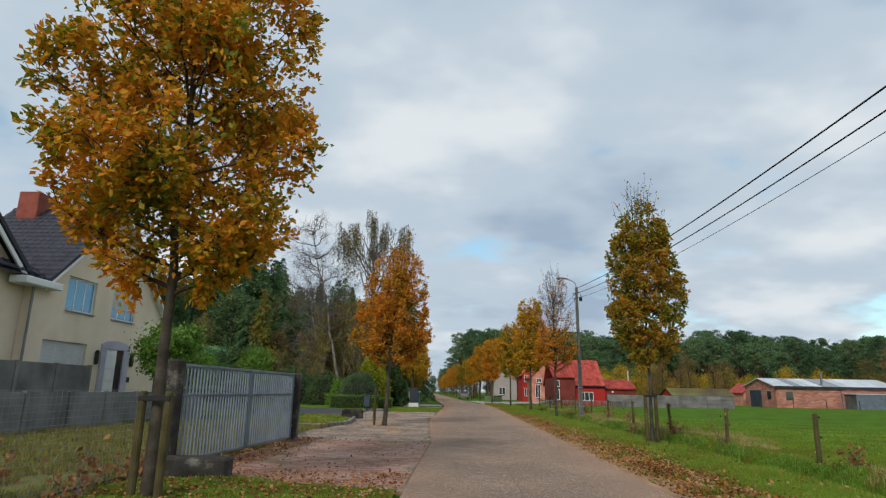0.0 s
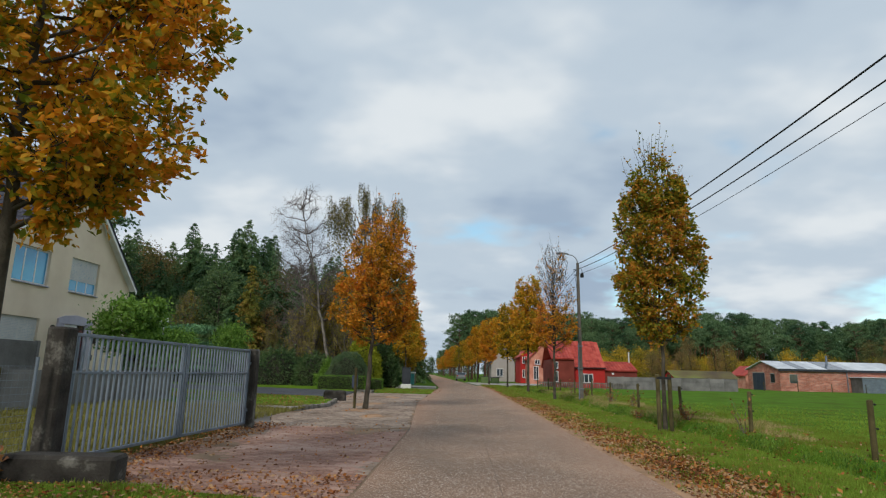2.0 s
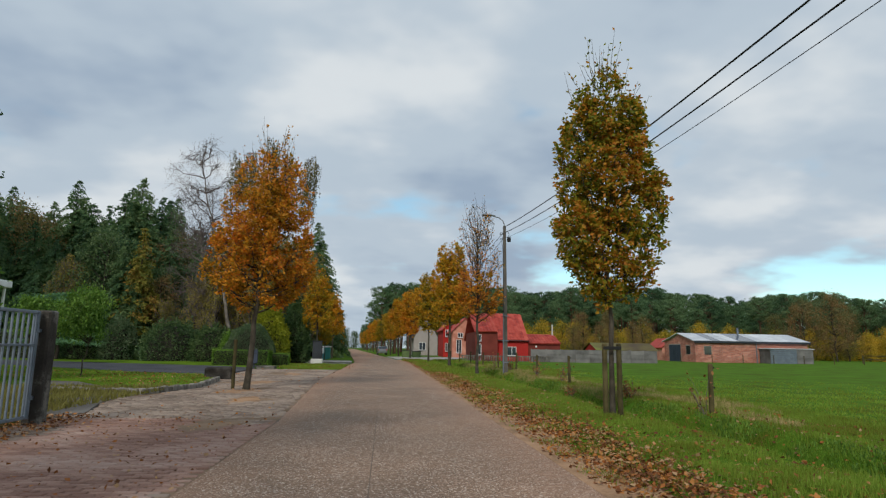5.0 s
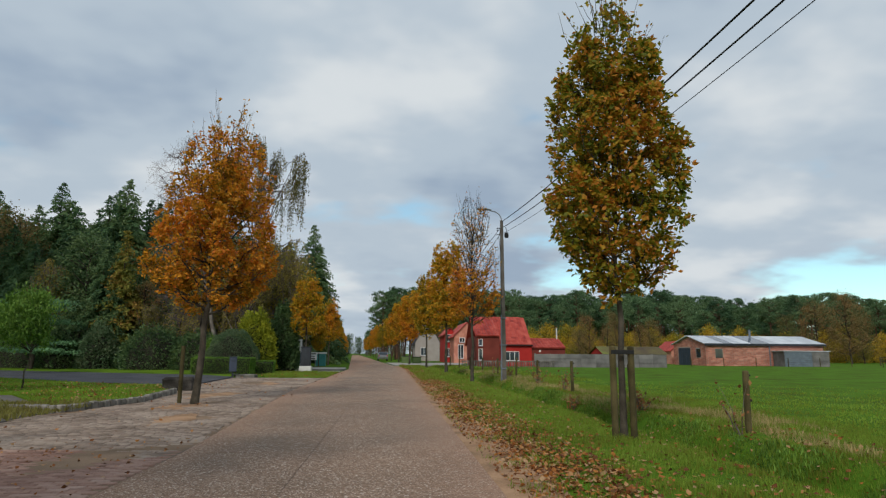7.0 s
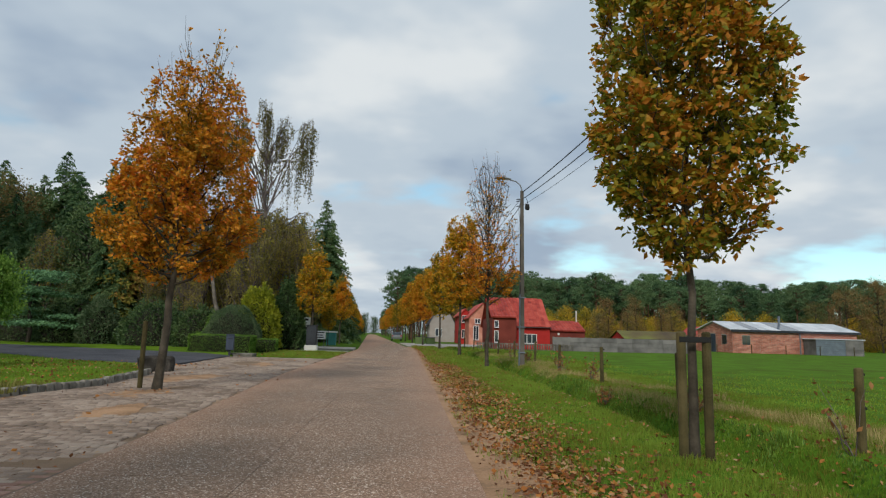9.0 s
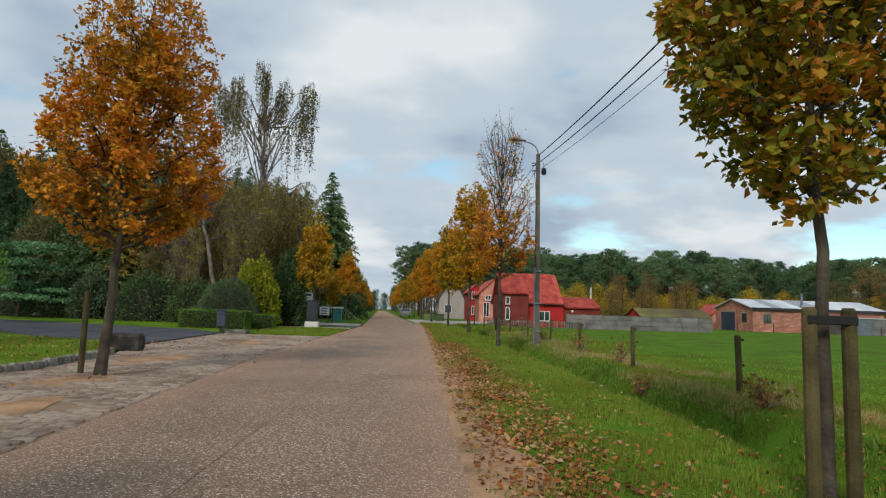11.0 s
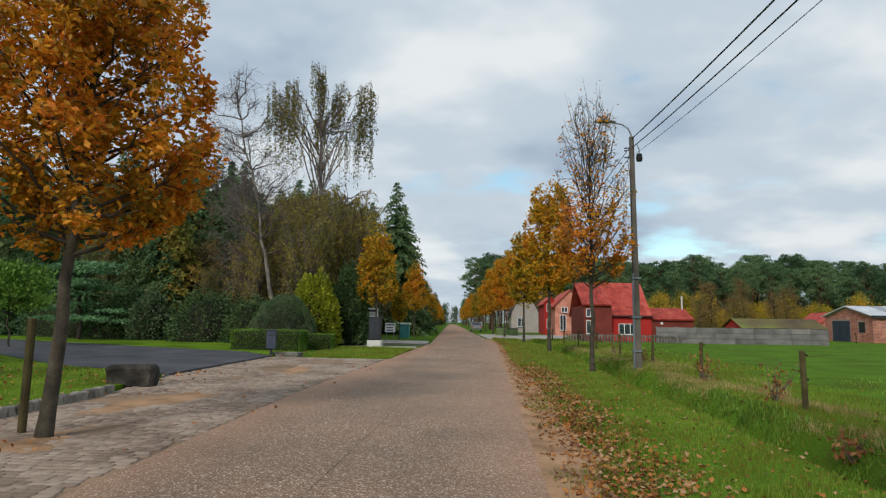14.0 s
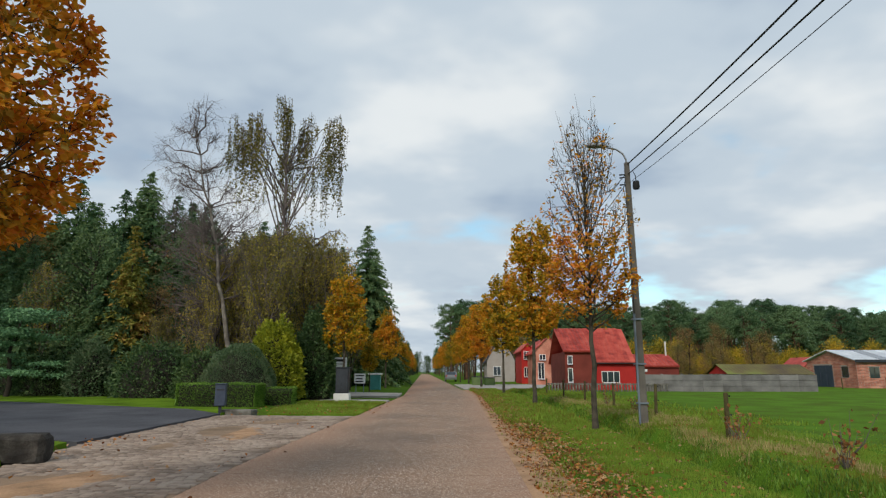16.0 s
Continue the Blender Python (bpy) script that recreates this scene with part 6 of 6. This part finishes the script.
def mossy_shed():
    ob = thing("shed", "low shed with a mossy corrugated roof behind the wall", "shed", (0.4, 1.9, 0))
    ob.scale = (0.87, 0.87, 0.76)
    part("wall", box_bm(28.5, 37.0, 86, 91, -0.2, 1.9, 0.02), M["old_concrete"], ob)
    part("gable", prism_bm([(86.02, 1.9), (88.5, 3.0), (90.98, 1.9)], 28.5, 28.7, "x"), M["red_wall"], ob)
    n = 46
    bm = bmesh.new()
    for sgn, y_e in ((1, 85.6), (-1, 91.4)):
        rows = [[bm.verts.new((28.3 + 8.9 * i / n, y, z + (0.05 if i % 2 else 0.0))) for y, z in ((y_e, 1.85), (88.5, 3.05))] for i in range(n + 1)]
        for a, b in zip(rows, rows[1:]):
            bm.faces.new((a[0], b[0], b[1], a[1]))
    part("roof", bm, M["moss_roof"], ob, "mossy corrugated roof sheets")


mossy_shed()


def barn():
    X0, X1, Y0, Y1, eave, ridge = 42.4, 58.8, 86.0, 95.0, 2.85, 3.95
    ob = thing("barn", "pale red brick barn with low sheeted roof and dark openings", "barn")
    ym = (Y0 + Y1) / 2
    part("wall", prism_bm([(Y0, -0.3), (Y1, -0.3), (Y1, eave), (ym, ridge), (Y0, eave)], X0, X1, "x"), M["mortar"], ob)
    wins = [(43.7, 44.7, 1.05, 2.2)]
    brick_skin(ob, X0, X1, Y0, 0, eave, M["pink_brick"], wins)
    V, F = [], []
    r, z = 0, 0.0
    while z < ridge - 0.15:
        half = (Y1 - Y0) / 2 if z < eave else (Y1 - Y0) / 2 * (1 - (z - eave + 0.14) / (ridge - eave))
        y = ym - half - (r % 2) * 0.3
        while y < ym + half:
            a, b = max(ym - half, y), min(ym + half, y + 0.58)
            if b - a > 0.05 and not (90.0 < (a + b) / 2 < 93.6 and z < 2.4) and not (87.3 < (a + b) / 2 < 88.5 and 1.0 < z < 2.3):
                k = len(V)
                for xx in (X0, X0 - 0.012):
                    V += [(xx, a, z), (xx, b, z), (xx, b, z + 0.13), (xx, a, z + 0.13)]
                F += [(k + 4, k + 7, k + 6, k + 5)]
            y += 0.6
        z += 0.15
        r += 1
    tagged(part("gable_brickwork", mesh_from("gable_brickwork", V, F, (M["pink_brick"],)), None, ob), "courses of brick", "", "", "stuff")
    part("barn_door", box_bm(X0 - 0.05, X0 - 0.002, 90.1, 93.5, 0, 2.4, 0.01), M["door_blue"], ob, "dark blue sliding barn door")
    for y in (91.2, 92.4):
        part("door_batten", box_bm(X0 - 0.075, X0 - 0.051, y - 0.06, y + 0.06, 0.05, 2.35, 0.004), M["blue_grey"], ob)
    part("gable_window", box_bm(X0 - 0.02, X0 - 0.001, 87.35, 88.45, 1.1, 2.25, 0.005), M["glass"], ob)
    part("side_window", box_bm(43.7, 44.7, Y0 - 0.03, Y0 - 0.001, 1.05, 2.2, 0.006), M["glass"], ob, "dark barn window")
    part("window_bar", box_bm(44.17, 44.23, Y0 - 0.045, Y0 - 0.031, 1.06, 2.19, 0.002), M["dark_bark"], ob)
    n, seg = 13, (X1 - X0 + 0.6) / 13
    rise = Vector((0, ym - Y0 + 0.35, ridge - eave + 0.1))
    for i in range(n):
        mat = "solar" if i in (2, 5, 6) else "roof_sheet"
        a = X0 - 0.3 + i * seg
        part("roof_sheet", prism_bm([(Y0 - 0.35, eave - 0.02), (ym, ridge + 0.06), (ym, ridge + 0.14), (Y0 - 0.35, eave + 0.08)], a + 0.01, a + seg - 0.01, "x"), M[mat], ob)
    part("roof_back", prism_bm([(Y1 + 0.35, eave - 0.02), (ym, ridge + 0.06), (ym, ridge + 0.14), (Y1 + 0.35, eave + 0.08)], X0 - 0.3, X1 + 0.3, "x"), M["roof_sheet"], ob)
    part("fascia", prism_bm([(Y0 - 0.37, eave - 0.2), (Y0 - 0.352, eave - 0.2), (Y0 - 0.352, eave + 0.09), (Y0 - 0.37, eave + 0.09)], X0 - 0.3, X1 + 0.3, "x"), M["anthracite"], ob)
    part("flue", tubes("flue", [(np.array([(50.5, 89, 3.4), (50.5, 89, 4.2), (50.5, 89, 4.9)]), [0.14] * 3)], M["galv"], 8), None, ob)
    part("downpipe", tubes("downpipe", [(np.array([(51.2, Y0 - 0.1, 0), (51.2, Y0 - 0.1, 1.5), (51.2, Y0 - 0.1, 2.95)]), [0.07] * 3)], M["galv"], 6), None, ob)
    ob2 = thing("small_outbuilding", "small brick outbuilding with a red tiled roof", "outbuilding")
    part("wall", prism_bm([(43.4, -0.3), (46.6, -0.3), (46.6, 2.1), (45.0, 3.35), (43.4, 2.1)], 98, 103, "y"), M["pink_brick"], ob2)
    for s, xe in ((1, 43.1), (-1, 46.9)):
        part("roof", prism_bm([(xe, 1.9), (45.0, 3.38), (45.0, 3.51), (xe, 2.02)], 97.7, 103.3, "y"), M["red_tile"], ob2)
    ob3 = thing("metal_shed", "grey slatted lean-to shed against the barn", "shed")
    part("core", box_bm(51.6, 57.6, 83.5, 85.9, -0.2, 1.95, 0.01), M["grey_concrete"], ob3)
    for i in range(7):
        part("board", box_bm(51.55, 55.3, 83.44, 83.499, 0.02 + i * 0.27, 0.27 + i * 0.27, 0.01), M["galv"], ob3)
        part("board", box_bm(55.32, 57.65, 83.44, 83.499, 0.02 + i * 0.27, 0.27 + i * 0.27, 0.01), M["grey_concrete"], ob3)
    part("roof", box_bm(51.4, 57.8, 83.3, 85.95, 1.952, 2.04, 0.01), M["roof_sheet"], ob3)


barn()


def far_fence():
    for i in range(16):
        x = 38 + i * 4.2
        ob = thing("paddock_post", "thin grey post of the paddock fence", "fence post", (x, 81.5 - 0.02 * i, 0.02), 0, "posts of the far paddock fence")
        part("shaft", stake_mesh(1.1, 0.05), None, ob)
    for i in range(7):
        a = 72 + i * 5
        ob = thing("paddock_rail_fence", "low wooden rail fence at the far paddock", "fence", (a, 92, 0), 0, "rail fence of the paddock")
        for z in (0.6, 1.15):
            part("rail", box_bm(0, 4.9, -0.03, 0.03, z, z + 0.12, 0.01), M["stake"], ob)
        part("post", box_bm(-0.07, 0.07, -0.07, 0.07, -0.2, 1.35, 0.01), M["stake"], ob)


far_fence()


def parked_car(x, y, rz):
    ob = thing("parked_car", "silver estate car parked beside the road", "car", (x, y, 0.0), rz)
    side = [(-2.1, 0.35), (2.1, 0.35), (2.15, 0.75), (1.95, 0.95), (1.0, 1.02), (0.35, 1.5), (-1.7, 1.55), (-2.1, 1.05), (-2.15, 0.7)]
    part("body", prism_bm(side, -0.86, 0.86, "y"), M["car_paint"], ob)
    part("windscreen", prism_bm([(1.02, 1.03), (0.4, 1.5), (0.44, 1.52), (1.07, 1.05)], -0.75, 0.75, "y"), M["glass"], ob)
    part("rear_window", prism_bm([(-1.74, 1.5), (-2.1, 1.1), (-2.13, 1.12), (-1.77, 1.53)], -0.72, 0.72, "y"), M["glass"], ob)
    for s in (-1, 1):
        part("side_window", prism_bm([(0.85, 1.05), (0.3, 1.43), (-1.6, 1.46), (-1.9, 1.08)], 0.861 * s, 0.872 * s, "y"), M["glass"], ob)
        part("headlight", box_bm(2.06, 2.14, s * 0.62 - 0.15, s * 0.62 + 0.15, 0.7, 0.85, 0.02), M["sign_white"], ob)
        part("tail_light", box_bm(-2.17, -2.1, s * 0.7 - 0.1, s * 0.7 + 0.1, 0.8, 1.05, 0.02), M["rust_leaf"], ob)
        for xx in (-1.3, 1.35):
            w = part("wheel", tubes("wheel", [(np.array([(xx, 0.70 * s, 0.32), (xx, 0.78 * s, 0.32), (xx, 0.875 * s, 0.32)]), [0.32, 0.33, 0.3])], M["rubber"], 18), None, ob)
            part("rim", tubes("rim", [(np.array([(xx, 0.86 * s, 0.32), (xx, 0.88 * s, 0.32), (xx, 0.89 * s, 0.32)]), [0.2, 0.19, 0.02])], M["galv"], 14), None, w)


parked_car(-0.35, 118.0, 93)
for x, y, w, h in ((3.2, 92.0, 1.3, 0.95), (4.6, 92.4, 1.2, 0.85)):
    ob = thing("compost_bin", "dark green bin beside the forecourt", "bin", (x, y, 0))
    part("body", box_bm(-w / 2, w / 2, -0.5, 0.5, -0.05, h, 0.06), M["leaf_dark"], ob)
    part("lid", box_bm(-w / 2 - 0.04, w / 2 + 0.04, -0.54, 0.54, h + 0.002, h + 0.08, 0.03), M["anthracite"], ob)
ob = thing("picket_fence", "low grey garden fence before the red house", "fence", (0.4, 1.9, 0))
ob.scale = (0.87, 0.87, 0.87)
for i in range(40):
    part("picket", box_bm(9.2 + i * 0.28, 9.34 + i * 0.28, 80.0, 80.05, -0.1, 0.8, 0.01), M["old_concrete"], ob)
part("rail", box_bm(9.1, 20.4, 80.06, 80.1, 0.65, 0.75, 0.005), M["old_concrete"], ob)


# ---- small growth, fallen leaves, grass ----
def dead_shoot(x, y, h, n, label, mat="shoot_leaf"):
    ob = thing("wild_shoot", label, "plant", (x, y, ground_height(x, y)))
    runs, P = [], []
    for i in range(n):
        a, tilt = rng.uniform(0, 6.28), rng.uniform(0.1, 0.6)
        e = np.array([math.cos(a) * tilt * h, math.sin(a) * tilt * h, h * rng.uniform(0.5, 1.0)])
        c = wiggle((0, 0, -0.05), e, 5, 0.04)
        runs.append((c, [0.010, 0.008, 0.007, 0.005, 0.003]))
        t = rng.uniform(0.3, 1, 9)
        P.append(np.array([c[min(4, int(v * 4.99))] for v in t]) + rng.normal(size=(9, 3)) * 0.07)
    for run in runs:
        part("stem", tubes("stem", [run], M["twig"], 4), None, ob)
    tagged(part("leaf_spray", leaf_mesh("leaf_spray", np.vstack(P), 0.10, M[mat], 0.4, 0.6), None, ob), "small withered leaves", "", "", "stuff")


dead_shoot(7.1, 19.6, 0.95, 4, "withered brown shoot leaning on a fence post")
for x, y, h, n in ((7.6, 31.9, 1.0, 9), (7.55, 35.6, 0.75, 12), (7.2, 24.0, 0.5, 9), (8.4, 46.5, 0.7, 9), (7.4, 13.7, 0.45, 12), (7.9, 43.9, 0.5, 8), (8.0, 50.0, 1.2, 8), (6.6, 27.5, 0.4, 8)):
    dead_shoot(x, y, h, n, "brown-leaved wild shoots growing along the fence")
dead_shoot(6.35, 17.8, 0.35, 5, "small plant with bright red leaves in the ditch", "rust_leaf")
for x, y, h in ((-5.9, 8.3, 0.9), (-6.5, 7.4, 1.0), (-6.9, 6.6, 0.9), (-6.3, 9.6, 0.6), (-7.3, 8.6, 0.8), (-5.6, 7.6, 0.5), (-6.0, 9.9, 0.5)):
    dead_shoot(x, y, h, 7, "withered weeds beside the garden fence", "shoot_leaf")


def scatter(n, x0, x1, y0, y1, keep, near=0.0):
    """Random places in a rectangle, thinned by a rule, thicker towards y0 if near is set."""
    y = y0 + (y1 - y0) * rng.random(n) ** (1 + near)
    x = x0 + (x1 - x0) * rng.random(n)
    out = [(a, b) for a, b in zip(x, y) if keep(a, b)]
    return np.array([(a, b, ground_height(a, b)) for a, b in out])


def grass(name, P, h, mat, label, width=0.012):
    n = len(P)
    a = rng.uniform(0, 6.28, n)
    tuft = np.array([noise.noise((p[0] * 2.2, p[1] * 2.2, 11.0)) + 0.6 * noise.noise((p[0] * 0.6, p[1] * 0.6, 4.0)) for p in P])
    H = h * rng.uniform(0.5, 1.35, n) * np.clip(1.0 + 1.1 * tuft, 0.35, 2.2)
    w = width * rng.uniform(0.7, 1.5, n)
    tip = P + np.stack([np.cos(a + 1.2) * H * rng.uniform(0.1, 0.8, n), np.sin(a + 1.2) * H * rng.uniform(0.1, 0.8, n), H], axis=1)
    l = P + np.stack([np.cos(a) * w, np.sin(a) * w, -0.02 * np.ones(n)], axis=1)
    r = P - np.stack([np.cos(a) * w, np.sin(a) * w, 0.02 * np.ones(n)], axis=1)
    V = np.stack([l, r, tip], axis=1).reshape(-1, 3)
    F = np.arange(3 * n).reshape(-1, 3)
    tagged(new(name, mesh_from(name, V, F, (M[mat],))), label, "grass", "", "stuff")


def verge_rule(x, y):
    d = x - road_right(y)
    if d < 0.06:
        return False
    k = noise.noise((x * 1.3, y * 1.3, 5.0))
    if 5.5 < x - bend(y) < 5.95:
        return rng.random() < 0.35
    if d < 1.5:
        return rng.random() < 0.05 + 0.32 * d / 1.5 + 0.5 * k
    return k > -0.55 and rng.random() < min(1.0, (10.2 - x) / 1.2) * min(1.0, (46 - y) / 8)


def lane_strip(y):
    return 0.9 + 0.35 * noise.noise((y * 0.25, 9.0, 0.0))


grass("verge_grass", scatter(430000, 2.2, 10.0, 8.0, 46.0, verge_rule, 0.4), 0.062, "blade", "uneven green grass of the verge and ditch", 0.007)
grass("verge_grass_far", scatter(45000, 2.0, 12.0, 40.0, 78.0, lambda x, y: x - road_right(y) > 0.4 and rng.random() < (12.5 - x) / 5, 0.4), 0.10, "blade", "uneven green verge grass further on", 0.03)
grass("meadow_grass", scatter(90000, 8.6, 22.0, 12.0, 40.0, lambda x, y: rng.random() < min(1.0, (22 - x) / 12) * min(1.0, (40 - y) / 20), 0.5), 0.045, "blade", "short bright green meadow grass", 0.02)
grass("dry_grass", scatter(70000, 6.7, 9.0, 6.0, 60.0, lambda x, y: noise.noise((x * 0.8, y * 0.3, 2.0)) > 0.08, 0.3), 0.13, "dry_blade", "tufts of dry yellow grass along the fence", 0.008)
grass("ditch_weeds", scatter(60000, 5.6, 7.0, 7.0, 62.0, lambda x, y: noise.noise((x * 1.1, y * 0.9, 8.0)) > 0.02, 0.5), 0.075, "leaf_green", "rank weeds growing on the bank of the ditch", 0.016)
LAWN = [(-6.6, 24.3), (-5.95, 26.8), (-6.45, 31.0), (-7.2, 34.4), (-11.8, 36.4), (-19.4, 42.0), (-26, 45), (-26, 34), (-14, 30.4), (-10.5, 29.6)]
P = scatter(60000, -26, -5.9, 24.2, 45, lambda x, y: inside(x, y, LAWN))
P[:, 2] = 0.06
grass("lawn_grass", P, 0.05, "blade", "short mown lawn grass", 0.012)
BANK = [(-1.85, 2.0), (-1.85, 9.5), (-3.2, 9.8), (-4.4, 10.1), (-6.0, 10.1), (-6.0, 2.0)]
bank = structure("verge_left", slab_poly(BANK, -0.15, 0.03), M["grass_ground"], "rough grass verge before the gate", "verge")
P = scatter(60000, -6.0, -1.8, 4.0, 10.2, lambda x, y: inside(x, y, BANK) and noise.noise((x * 1.5, y * 1.5, 1.0)) > -0.35)
P[:, 2] = 0.03
grass("verge_grass_left", P, 0.05, "blade", "rough green grass before the gate")
P = scatter(60000, -16.0, -6.1, 5.0, 26.0, lambda x, y: noise.noise((x * 0.8, y * 0.8, 7.0)) > -0.4)
structure("garden_ground", slab_poly([(-6.15, -2.0), (-6.15, 18.8), (-8.4, 21.0), (-16, 22.0), (-16, -2.0)], -0.15, 0.075), M["garden_soil"], "faded garden turf strewn with leaves", "lawn")
P[:, 2] = 0.07
grass("garden_grass", P, 0.10, "olive_blade", "rough garden grass behind the fence", 0.014)
TRI = [(-5.8, 43.75), (-2.45, 43.6), (-2.6, 53.2), (-7.0, 53.5), (-6.6, 47.0)]
structure("verge_triangle", slab_poly(TRI, -0.15, 0.03), M["lawn"], "grass patch strewn with leaves", "verge")
P = scatter(22000, -7, -2.4, 43.6, 53.5, lambda x, y: inside(x, y, TRI))
P[:, 2] = 0.03
grass("patch_grass", P, 0.06, "blade", "short grass under fallen leaves", 0.015)


def litter(name, P, size, label):
    P = P.copy()
    P[:, 2] += 0.012 + rng.uniform(0, 0.03, len(P))
    me = leaf_mesh(name, P, size, M["fallen"], 0.0, 0.7, flat=0.65)
    tagged(new(name, me), label, "fallen leaves", "", "stuff")


def litter_rule(x, y):
    d = x - road_right(y) - 0.85 - 0.25 * noise.noise((y * 0.2, 0, 0))
    return rng.random() < math.exp(-(d / 0.55) ** 2) * (0.55 + 0.45 * noise.noise((x * 1.5, y * 0.8, 3.0))) + 0.045


litter("verge_leaves", scatter(330000, 2.2, 8.5, 6.0, 80.0, litter_rule, 0.75), 0.066, "rust and tan fallen leaves on the verge")
P = scatter(14000, -6.0, -1.8, 7.0, 19.5, lambda x, y: rng.random() < 0.07 + (0.95 if x < -5.0 and 10.6 < y < 19 else 0) + (0.55 if y < 11.4 else 0))
P[:, 2] = np.where(P[:, 1] < 9.9, 0.05, 0.008)
litter("forecourt_leaves", P, 0.055, "rust fallen leaves below the gate")
P = scatter(2600, -7.2, -2.0, 20, 53, lambda x, y: rng.random() < (0.7 if y > 43.6 else 0.06) + (0.5 if x < -5.8 and 32 < y < 36 else 0) + (0.5 if abs(x + 4.0) < 0.6 and abs(y - 25.5) < 0.5 else 0))
P[:, 2] = 0.02
litter("patch_leaves", P, 0.085, "yellow and rust leaves on the grass patch")
P = scatter(1500, -16, -6, 24.5, 36, lambda x, y: inside(x, y, LAWN))
P[:, 2] = 0.07
litter("lawn_leaves", P, 0.075, "yellow leaves scattered on the lawn")


def sand_patch(cx, cy, rx, ry, rot):
    """Blown sand lying over the paving, with a ragged edge."""
    n = 40
    V = [(cx, cy, 0.012)]
    for i in range(n):
        a = 2 * math.pi * i / n
        r = 1 + 0.35 * noise.noise((math.cos(a) * 1.6 + cx, math.sin(a) * 1.6 + cy, 0.0)) + 0.12 * noise.noise((math.cos(a) * 6, math.sin(a) * 6, cx))
        u, v = rx * r * math.cos(a), ry * r * math.sin(a)
        V.append((cx + u * math.cos(rot) - v * math.sin(rot), cy + u * math.sin(rot) + v * math.cos(rot), -0.012))
    F = [(0, 1 + i, 1 + (i + 1) % n) for i in range(n)]
    tagged(new("sand_patch", mesh_from("sand_patch", V, F, (M["soil"],), True)), "ochre sand drifted over the paving", "sand", "", "stuff")


sand_patch(-4.3, 25.6, 0.9, 1.3, 0.2)
sand_patch(-4.6, 29.6, 0.55, 2.2, -0.25)
sand_patch(-3.4, 22.6, 0.4, 1.5, 0.1)
sand_patch(-4.2, 37.0, 0.5, 2.6, 0.1)
build_pavers()
